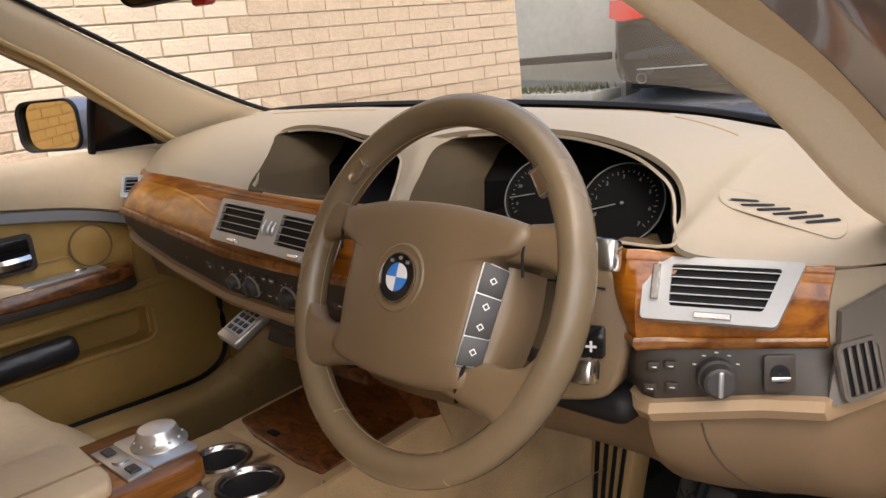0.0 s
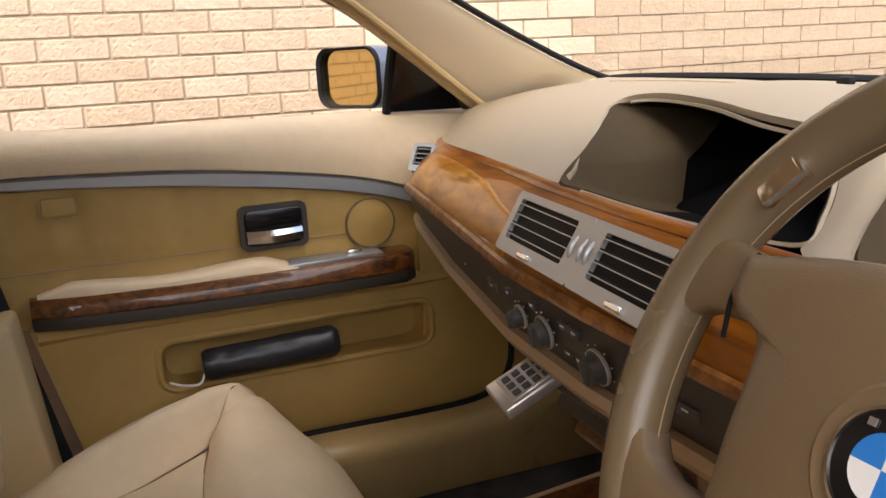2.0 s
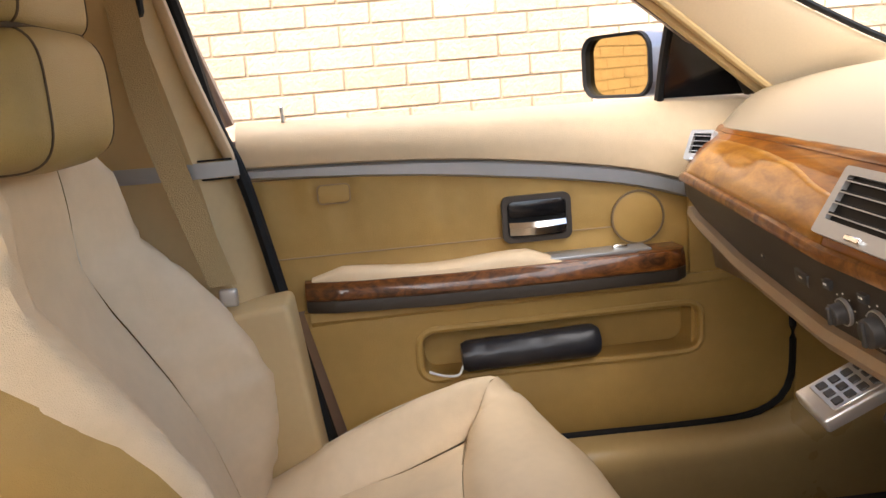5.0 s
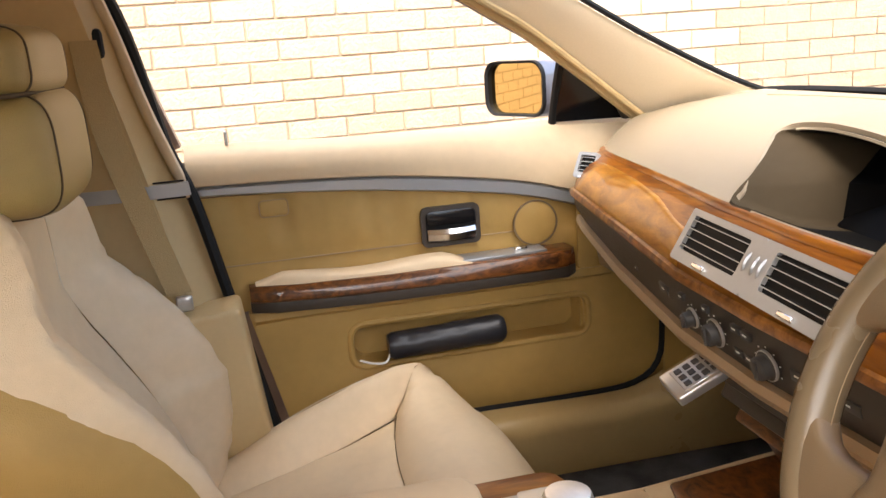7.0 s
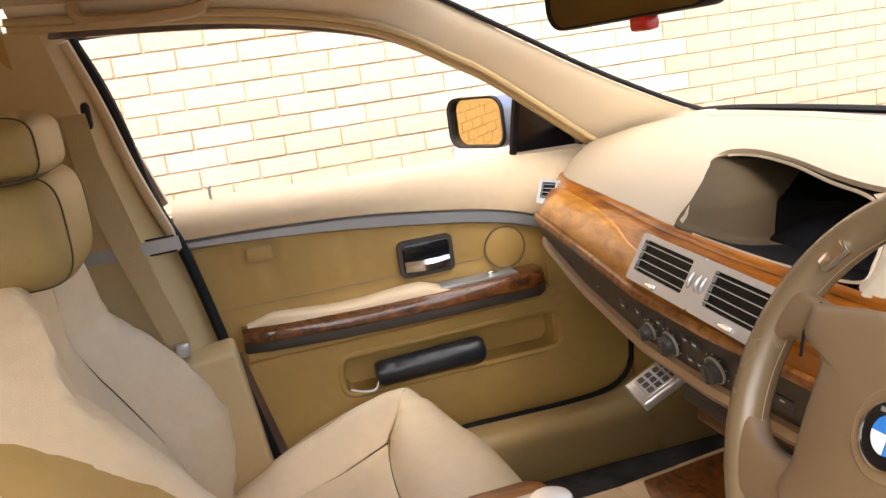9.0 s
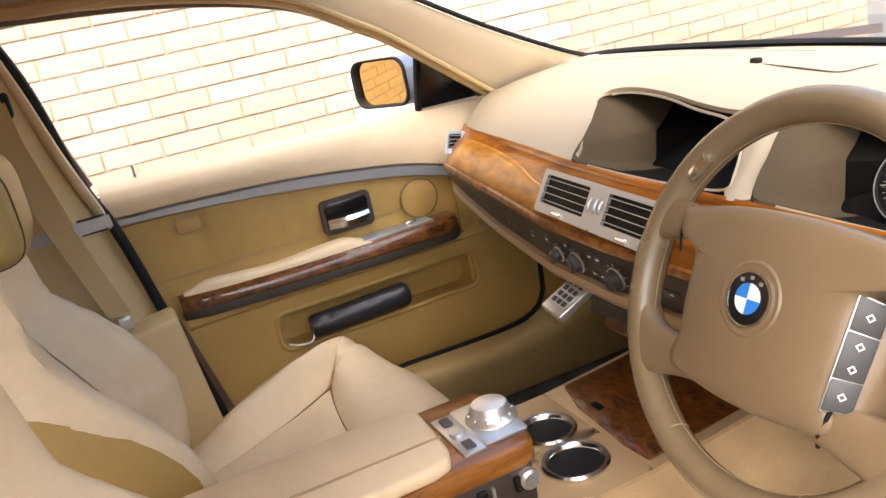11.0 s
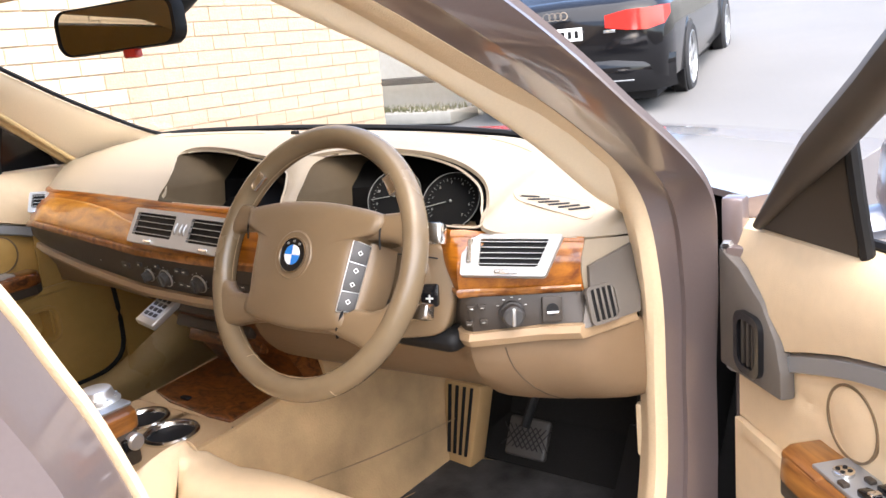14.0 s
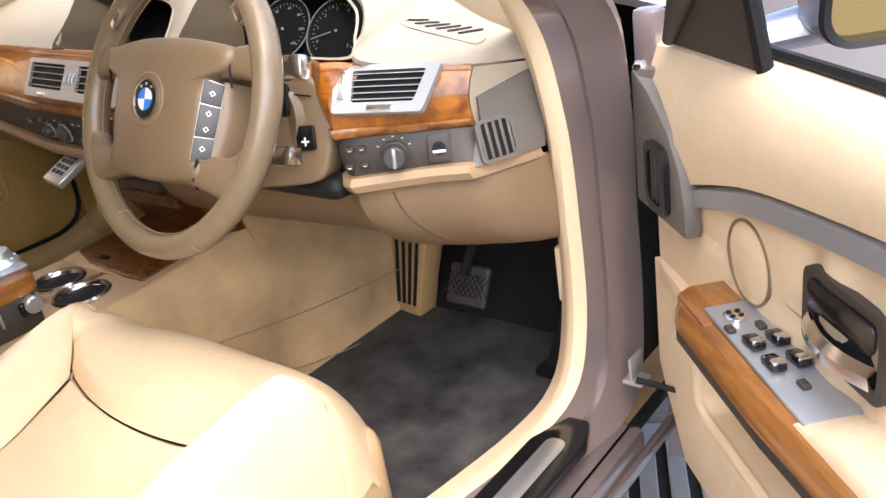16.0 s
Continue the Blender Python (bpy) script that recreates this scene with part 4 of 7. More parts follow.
bm = soft_strip([[(0.10, 0.244, 1.0145), (0.135, 0.227, 1.0025), (0.153, 0.209, 0.9905), (0.169, 0.183, 0.9725), (0.173, 0.158, 0.956)], [(0.150, 0.250, 1.0245), (0.160, 0.236, 1.015), (0.170, 0.216, 1.000), (0.183, 0.183, 0.975), (0.192, 0.146, 0.953)], [(0.200, 0.255, 1.0215), (0.190, 0.246, 1.014), (0.186, 0.230, 1.003), (0.197, 0.200, 0.984), (0.213, 0.156, 0.955)]], n=24, m=9, t=0.005)
part("hood_divider", bm, CREAM_DASH, dash, "cream waisted divider between the hoods")


def dial(cx, cz, r, y, needle):
    m = facing((cx, y, cz), (0.15, -0.80, 0.58))
    ring = part("dial", lathe([(r, 0), (r, 0.002), (r - 0.0015, 0.003), (r - 0.003, 0.002), (r - 0.003, 0.001), (0.001, 0.001)], m, 48), DIAL_FACE, dash, "round dark dial with pale figures")
    part("dial_ring", lathe([(r, 0.002), (r + 0.0002, 0.0034), (r - 0.0008, 0.0036), (r - 0.0008, 0.002)], m, 48), DIAL_MARK, ring, "thin pale ring")
    bm = bmesh.new()
    for i in range(29):
        a = radians(220 - 260 * i / 28)
        l = 0.004 if i % 4 == 0 else 0.0022
        c = m @ Vector(((r - 0.008 - l / 2) * math.cos(a), (r - 0.008 - l / 2) * math.sin(a), 0.0018))
        box(c, (l, 0.0007, 0.0005), 0, m=m.to_3x3().to_4x4() @ Matrix.Rotation(a, 4, "Z"), bm=bm)
    part("dial_scale", bm, DIAL_MARK, ring, smooth=0)
    a = radians(needle)
    bm = box(m @ Vector((0.5 * r * math.cos(a), 0.5 * r * math.sin(a), 0.004)), (r * 0.7, 0.0010, 0.001), 0, m=m.to_3x3().to_4x4() @ Matrix.Rotation(a, 4, "Z"))
    join(bm, lathe([(0.0018, 0.002), (0.0018, 0.004), (0.001, 0.0045)], m, 16))
    part("needle", bm, DIAL_MARK, ring)
    return ring, m


def words(text, m, size, mat, parent, name="figure"):
    cu = bpy.data.curves.new(name, "FONT")
    cu.body, cu.size, cu.align_x, cu.align_y, cu.extrude = text, size, "CENTER", "CENTER", 0.0002
    tmp = bpy.data.objects.new(name, cu)
    scene.collection.objects.link(tmp)
    me = bpy.data.meshes.new_from_object(tmp.evaluated_get(bpy.context.evaluated_depsgraph_get()))
    bpy.data.objects.remove(tmp)
    me.transform(m)
    me.materials.append(mat)
    ob = new(name, me)
    ob.parent = parent
    return ob


tach, tm = dial(0.450, 0.960, 0.045, 0.240, 195)
for i, txt in enumerate("01234567"):
    a = radians(205 - 250 * i / 7)
    words(txt, tm @ Matrix.Translation((0.030 * math.cos(a), 0.030 * math.sin(a), 0.002)), 0.0062, DIAL_MARK, tach)
speedo, sm = dial(0.338, 0.962, 0.045, 0.250, 190)
for i in range(7):
    a = radians(205 - 250 * i / 6)
    words(str(20 * i), sm @ Matrix.Translation((0.030 * math.cos(a), 0.030 * math.sin(a), 0.002)), 0.0055, DIAL_MARK, speedo)


def vent(name, m, w, h, slats, holes, taper=0.0, label="satin chrome air vent with black slats"):
    """A framed air vent with recessed openings, slats with pale front edges; holes: (centre, width) of each."""
    q = m.to_3x3().to_4x4()
    cuts = [-w / 2] + [0.5 * (a[0] + a[1] / 2 + b[0] - b[1] / 2) for a, b in zip(holes, holes[1:])] + [w / 2]
    slant = lambda x, y: (x + (taper * y / h if x > 0 else 0.0), y)
    hh, lift = h * 0.66, h * 0.05
    frame_bm = bmesh.new()
    for (hx, hw), x0, x1 in zip(holes, cuts, cuts[1:]):
        outer = [slant(x, y) for x, y in rounded(x1 - x0, h, 0.004, cx=(x0 + x1) / 2)]
        inner = [slant(x, y) for x, y in rounded(hw, hh, 0.003, cx=hx, cy=lift)]
        frame_plate(outer, inner, 0.009, m, frame_bm)
    root = part(name, frame_bm, VENT_SILVER, dash, label)
    for hx, hw in holes:
        back = [slant(x, y) for x, y in rounded(hw + 0.004, hh + 0.004, 0.003, cx=hx, cy=lift)]
        part("vent_opening", prism(back, 0.001, m @ Matrix.Translation((0, 0, -0.0050))), BLACK, root, "dark vent opening", smooth=0)
        for i in range(slats):
            yy = lift + hh * (-0.5 + (i + 0.5) / slats)
            lo, hi = slant(hx - hw / 2, yy)[0], slant(hx + hw / 2, yy)[0]
            c, lw = (lo + hi) / 2, hi - lo
            part("slat", box(m @ Vector((c, yy + 0.0008, -0.0028)), (lw, 0.0016, 0.0044), 0.0004, 1, m=q @ Matrix.Rotation(radians(-14), 4, "X")), BLACK, root)
            part("slat_edge", box(m @ Vector((c, yy - 0.0002, -0.0004)), (lw, 0.0010, 0.0008), 0, m=q), VENT_SILVER, root)
    return root


def thumb(m, x, y, w, h, parent):
    part("thumb_tab", box(m @ Vector((x, y, 0.001)), (w, h, 0.006), 0.001, 1, m=m.to_3x3().to_4x4()), CHROME, parent)


cm = face_pose(-0.015, 0.52, 0.008)
cvent = vent("centre_vent", cm, 0.305, 0.062, 4, ((-0.083, 0.118), (0.080, 0.116)))
for dx in (-0.014, 0.001, 0.012):
    bm = lathe([(0.016, -0.0025), (0.018, -0.001), (0.018, 0.001), (0.016, 0.0025)], cm @ Matrix.Translation((dx - 0.001, 0.002, -0.0145)) @ Matrix.Rotation(radians(90), 4, "Y"), 28)
    part("thumb_wheel", bm, SILVER, cvent, "ribbed chrome thumb wheel")
thumb(cm, -0.085, -0.026, 0.022, 0.005, cvent)
thumb(cm, 0.078, -0.026, 0.022, 0.005, cvent)
xx = Vector((0.105, 0.040, -0.004)).normalized()
up = Vector((0.0, 0.032, 0.043)).normalized()
zz = xx.cross(up).normalized()
rvm = axes(Vector((0.590, 0.1625, 0.9065)) + zz * 0.016, xx, zz.cross(xx), zz)
dvent = vent("driver_vent", rvm, 0.118, 0.056, 5, ((0.004, 0.080),), taper=0.020)
thumb(rvm, -0.048, 0.004, 0.007, 0.032, dvent)
thumb(rvm, 0.0, -0.023, 0.030, 0.006, dvent)
am = facing(between(-0.664, 0.58, 0.005), (0.36, -0.82, 0.42))
avent = vent("passenger_vent", am, 0.044, 0.046, 4, ((0.002, 0.034),))
thumb(am, 0.0, -0.022, 0.012, 0.005, avent)
# small demister slots in the pad beside the hood
def lay(bm, lift):
    """Drapes a flat mesh over the upper pad."""
    for v in bm.verts:
        h = pad_tree.ray_cast(Vector((v.co.x, v.co.y, 1.5)), Vector((0, 0, -1)))[0]
        v.co.z = (h.z if h else 0.95) + lift + v.co.z
    return bm


def patch(w, h, r, c, turn=0.0, n=10):
    """A flat filled outline with inner rings, so that it can follow a curved surface."""
    m = Matrix.Translation((c[0], c[1], 0)) @ Matrix.Rotation(radians(turn), 4, "Z")
    out = rounded(w, h, r, 4)
    bm = sheet([[m @ Vector((x * k, y * k, 0)) for x, y in out] for k in (1.0, 0.75, 0.5, 0.25, 0.02)], closed=True)
    return bm


gc, gt = (0.600, 0.268), 12
bm = lay(patch(0.108, 0.036, 0.015, gc, gt), 0.0012)
dv = part("demister_grille", bm, CREAM_DASH, dash, "cream demister grille with slanted black slots")
rim = [Matrix.Translation((*gc, 0)) @ Matrix.Rotation(radians(gt), 4, "Z") @ Vector((x, y, 0)) for x, y in rounded(0.108, 0.036, 0.015, 6)]
for p in rim:
    p.z = pad_tree.ray_cast(Vector((p.x, p.y, 1.5)), Vector((0, 0, -1)))[0].z + 0.001
part("grille_gap", tube(rim, 0.0004, 6, closed=True), CREAM_DASH, dv)
for i in range(6):
    k = i - 2.5
    a = radians(gt)
    x, y = gc[0] + 0.0138 * k * math.cos(a), gc[1] + 0.0138 * k * math.sin(a)
    part("slot", lay(patch(0.0042, 0.031, 0.0020, (x, y), -46), 0.0018), BLACK, dv)
# centre speaker lid, its sensor tab and the thin demister slits along the windscreen
lid_top = part("speaker_lid", lay(patch(0.155, 0.062, 0.010, (0.045, 0.445), -8), 0.0018), CREAM_DASH, dash, "flat cream lid on the dashboard top")
part("sensor_tab", box((-0.050, 0.432, pad_tree.ray_cast(Vector((-0.050, 0.432, 1.5)), Vector((0, 0, -1)))[0].z + 0.003), (0.016, 0.010, 0.008), 0.002), BLACK, lid_top)
for pts in ([(-0.56, 0.50), (-0.40, 0.54), (-0.22, 0.555), (-0.06, 0.555)], [(0.17, 0.535), (0.27, 0.50), (0.38, 0.455)], [(0.405, 0.425), (0.45, 0.408), (0.50, 0.388)]):
    run = []
    for p in curve_through([(x, y, 0) for x, y in pts], 20):
        h = pad_tree.ray_cast(Vector((p.x, p.y, 1.5)), Vector((0, 0, -1)))[0]
        if h:
            run.append(h + Vector((0, 0, 0.0003)))
    part("demister_slit", tube(run, 0.0011, 6), THREAD, dash)
# light switch panel


def strip_pose(x, k, off=0.006):
    p = at(WB, x).lerp(at(CB, x), k)
    a, b = at(WB, x + 0.01), at(WB, x - 0.01)
    xx = (a - b).normalized()
    up = (at(WB, x) - at(CB, x)).normalized()
    zz = xx.cross(up).normalized()
    return axes(p + zz * off, xx, zz.cross(xx), zz)


m = strip_pose(0.586, 0.5)
part("light_switch", lathe([(0.0165, 0), (0.0165, 0.008), (0.0145, 0.010), (0.0135, 0.020), (0.011, 0.022), (0.001, 0.022)], m, 28), BUTTON, dash, "round dark grey light switch")
part("switch_grip", box(m @ Vector((0, 0, 0.021)), (0.005, 0.024, 0.006), 0.002, m=m.to_3x3().to_4x4()), SATIN, dash)
m = strip_pose(0.628, 0.5)
slot = part("key_slot", prism(rounded(0.026, 0.032, 0.003), 0.004, m @ Matrix.Translation((0, 0, 0.003)), 0.001), TAUPE_DARK, dash, "square dark socket")
part("socket", lathe([(0.008, 0.002), (0.008, 0.004), (0.005, 0.0045), (0.001, 0.003)], m, 20), BLACK, slot)
part("socket_flap", box(m @ Vector((0, -0.004, 0.005)), (0.016, 0.004, 0.004), 0.001, m=m.to_3x3().to_4x4()), CHROME, slot)
for x, k in ((0.542, 0.7), (0.556, 0.7), (0.545, 0.3), (0.556, 0.3), (0.51, 0.5)):
    m = strip_pose(x, k, 0.004)
    b = part("button", box(m @ Vector((0, 0, 0)), (0.010, 0.008, 0.005), 0.001, m=m.to_3x3().to_4x4()), TAUPE_DARK, dash)
    part("button_mark", box(m @ Vector((0, 0, 0.0028)), (0.005, 0.0025, 0.0004), 0), WHITE_PRINT, b)
for i in range(5):
    m = strip_pose(0.586, 0.5)
    a = radians(30 + 30 * i)
    part("switch_mark", box(m @ Vector((0.021 * math.cos(a), 0.021 * math.sin(a), 0.001)), (0.003, 0.002, 0.0005), 0), WHITE_PRINT, dash)
# climate controls left of the wheel
for x, r in ((-0.118, 0.0115), (-0.068, 0.0155), (0.024, 0.0155)):
    m = strip_pose(x, 0.52)
    kn = part("climate_knob", lathe([(r, 0), (r, 0.003), (r * 0.8, 0.005), (r * 0.75, 0.013), (r * 0.62, 0.0145), (0.001, 0.0145)], m, 28), BUTTON, dash, "round dark climate knob")
    part("knob_ring", lathe([(r + 0.0006, 0.001), (r + 0.0006, 0.0035), (r - 0.0006, 0.004), (r - 0.0006, 0.001)], m, 28), SATIN, kn)
    part("knob_grip", box(m @ Vector((0, 0, 0.0148)), (r * 0.35, r * 1.3, 0.004), 0.001, m=m.to_3x3().to_4x4()), BUTTON, kn)
    for i in range(7):
        a = radians(-20 + 220 * i / 6)
        part("knob_mark", box(m @ Vector(((r + 0.004) * math.cos(a), (r + 0.004) * math.sin(a), 0.0008)), (0.0018, 0.0012, 0.0005), 0, m=m.to_3x3().to_4x4()), WHITE_PRINT, kn)
for x, k, w, h in ((-0.205, 0.45, 0.030, 0.012), (-0.31, 0.55, 0.006, 0.006), (-0.150, 0.30, 0.012, 0.009), (-0.150, 0.68, 0.012, 0.009), (-0.095, 0.25, 0.012, 0.008), (-0.034, 0.28, 0.016, 0.009), (-0.014, 0.28, 0.016, 0.009), (-0.034, 0.70, 0.016, 0.009), (-0.014, 0.70, 0.016, 0.009), (0.062, 0.5, 0.02, 0.012), (0.09, 0.5, 0.02, 0.012), (0.125, 0.5, 0.03, 0.012)):
    m = strip_pose(x, k, 0.0022)
    q = m.to_3x3().to_4x4()
    b = part("climate_button", box(m @ Vector((0, 0, 0)), (w, h, 0.005), 0.0012, m=q), BUTTON, dash)
    part("button_mark", box(m @ Vector((0, 0.001, 0.0027)), (min(0.007, w * 0.45), 0.0018, 0.0004), 0, m=q), WHITE_PRINT, b)
# lower panels
rows = []
for x in [0.115, 0.16, 0.24, 0.32, 0.40, 0.47, 0.50, 0.53, 0.56, 0.59, 0.62, 0.65, 0.675, 0.69, 0.703]:
    p = at(CB, x)
    y0, z0 = p.y + 0.006, p.z - 0.018
    yb, zb = 0.345 + 0.05 * max(0, x - 0.6), 0.656 + 0.1 * max(0, x - 0.6)
    rows.append([(x, y0 + (yb - y0) * (1 - math.cos(radians(90 * k / 10))), z0 - (z0 - zb) * math.sin(radians(90 * k / 10)) ** 1.0) for k in range(11)] + [(x, yb + 0.12, zb + 0.02)])
knee = sheet(rows)
knee_tree = BVHTree.FromBMesh(knee)
part("knee_panel", thick(knee, 0.006), KNEE, dash, "tan knee panel under the column, darkened as shade")
line = []
for p in curve_through([(0.574, 0, 0.785), (0.579, 0, 0.75), (0.590, 0, 0.71), (0.602, 0, 0.675), (0.610, 0, 0.661)], 24):
    h = knee_tree.ray_cast(Vector((p.x, -0.5, p.z)), Vector((0, 1, 0)))[0]
    if h:
        line.append(h)
part("panel_seam", tube(line, 0.0011, 6), DARK_THREAD, dash)
rows = []
for x in [-0.70, -0.63, -0.5, -0.4, -0.3, -0.2]:
    p = at(CB, x)
    rows.append([(x, p.y + 0.008, p.z - 0.018), (x, p.y + 0.03, 0.775), (x, 0.26, 0.74), (x, 0.34, 0.71), (x, 0.44, 0.70), (x, 0.6, 0.70)])
part("glovebox_panel", thick(sheet(rows), 0.006), KNEE, dash, "tan glovebox underside, darkened as shade")
# centre stack below the lip
rows = []
for k in range(9):
    z = 0.80 - 0.17 * k / 8
    y = 0.135 + 0.10 * k / 8
    w = 0.19 - 0.04 * k / 8
    rows.append([(-w, y + 0.14, z), (-w, y + 0.02, z), (-w + 0.02, y, z), (0.0, y - 0.004, z), (0.10, y, z), (0.115, y + 0.02, z), (0.115, y + 0.14, z)])
part("console_fascia", thick(sheet(rows), 0.005), WOOD_DARK, dash, "dark walnut centre stack")
for side, x0 in ((-1, -0.150), (1, 0.118)):
    bm = sheet([[(x0 + side * 0.012 * k, 0.20 + 0.11 * (1 - k) + 0.40 * j / 4, 0.46 + 0.40 * k) for k in (0, 0.35, 0.7, 1.0)] for j in range(5)])
    # passenger side takes the darkened copy, as shade in the footwell
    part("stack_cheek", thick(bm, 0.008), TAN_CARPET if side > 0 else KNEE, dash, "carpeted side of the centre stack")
for i, (z, y) in enumerate(((0.775, 0.145), (0.735, 0.17), (0.70, 0.19))):
    part("stack_panel", box((-0.04, y, z), (0.20, 0.02, 0.024), 0.004, m=pose(0, 0, 0, -28, 0, 0)), TAUPE_DARK if i < 2 else WOOD_DARK, dash)


# ---- steering wheel and column ----
wheel_pose = axes(Vector((0.37, 0.022, 0.928)), Vector((1, 0, 0)), Vector((0, math.sin(radians(26)), math.cos(radians(26)))), Vector((0, -math.cos(radians(26)), math.sin(radians(26)))))
wheel = thing("steering_wheel", "taupe leather four-spoke steering wheel with round badge", "steering wheel", wheel_pose)
R0 = 0.1675
bm = bmesh.new()
rings = []
for i in range(96):
    a = 2 * math.pi * i / 96
    r1, r2 = 0.0155, 0.0175
    ring = []
    for k in range(14):
        b = 2 * math.pi * k / 14
        rr = R0 + r1 * math.cos(b)
        ring.append(bm.verts.new((rr * math.cos(a), rr * math.sin(a), r2 * math.sin(b) - 0.012)))
    rings.append(ring)
for a, b in zip(rings, rings[1:] + rings[:1]):
    for k in range(14):
        bm.faces.new((a[k], a[(k + 1) % 14], b[(k + 1) % 14], b[k]))
part("rim", bm, RIM_LEATHER, wheel, "taupe stitched leather rim")
part("rim_seam", lathe([(R0 - 0.0158, -0.0125), (R0 - 0.0162, -0.012), (R0 - 0.0158, -0.0115), (R0 - 0.0150, -0.012)], None, 96), THREAD, wheel)
for a in (-118, -62):
    c = Vector((R0 * math.cos(radians(a)), R0 * math.sin(radians(a)), -0.012))
    part("rim_join", lathe([(0.0160, -0.0006), (0.0164, 0), (0.0160, 0.0006)], Matrix.Translation(c) @ Matrix.Rotation(radians(a), 4, "Z") @ Matrix.Rotation(radians(90), 4, "X"), 20), THREAD, wheel)
# airbag pad, domed
HUB = [(-0.118, 0.062), (-0.06, 0.072), (0.0, 0.075), (0.06, 0.072), (0.118, 0.062), (0.117, 0.040), (0.096, 0.030), (0.0885, 0.018), (0.0865, -0.020), (0.0850, -0.055), (0.090, -0.068), (0.084, -0.083), (0.04, -0.090), (0, -0.092)]
HUB += [(-x, y) for x, y in HUB[-2:4:-1]]
hub_line = [(p.x, p.y) for p in curve_through([(x, y, 0) for x, y in HUB + HUB[:1]], 121)[:-1]]
core = []
for x, y in hub_line:
    a = math.atan2(y, x)
    core.append((0.088 * math.copysign(abs(math.cos(a)) ** 0.75, math.cos(a)), (0.073 if y > 0 else 0.090) * math.copysign(abs(math.sin(a)) ** 0.75, math.sin(a))))
rows = []
for k, c, z in ((0.98, 0, -0.055), (1.0, 0, -0.020), (1.0, 0, -0.003), (0.993, 0, 0.004), (0.98, 0.05, 0.0085), (0.955, 0.25, 0.0115), (0.90, 0.6, 0.0140), (0.8, 1.0, 0.0165), (0.6, 1, 0.0200), (0.3, 1, 0.0225), (0.02, 1, 0.0235)):
    rows.append([((x + (u - x) * c) * k, (y + (v - y) * c) * k, z) for (x, y), (u, v) in zip(hub_line, core)])
bm = sheet(rows, closed=True, cap=True)
hubpad = part("airbag_pad", bm, TAUPE, wheel, "taupe moulded airbag pad", smooth=60)
# spokes
def spoke(a, b, widths, depth):
    """A flat bar between hub and rim that flares into the rim."""
    pts = curve_through([a, ((a[0] + b[0]) / 2, (a[1] + b[1]) / 2, (a[2] + b[2]) / 2), b], 13)
    wide = [lerp(list(zip((0, 0.35, 0.65, 0.85, 1.0), widths)), i / 12) for i in range(13)]
    d = (Vector(b) - Vector(a)).normalized()
    side = d.cross(Vector((0, 0, 1))).normalized()
    rows = []
    for p, w in zip(pts, wide):
        ring = []
        for k in range(20):
            c, sn = math.cos(2 * math.pi * k / 20), math.sin(2 * math.pi * k / 20)
            q = p + side * w * math.copysign(abs(c) ** 0.6, c) + Vector((0, 0, depth * math.copysign(abs(sn) ** 0.6, sn)))
            far = math.hypot(q.x, q.y)
            if far > R0:
                q.x, q.y = q.x * R0 / far, q.y * R0 / far
            ring.append(q)
        rows.append(ring)
    return part("spoke", sheet(rows, closed=True, cap=True), TAUPE, wheel, smooth=60)


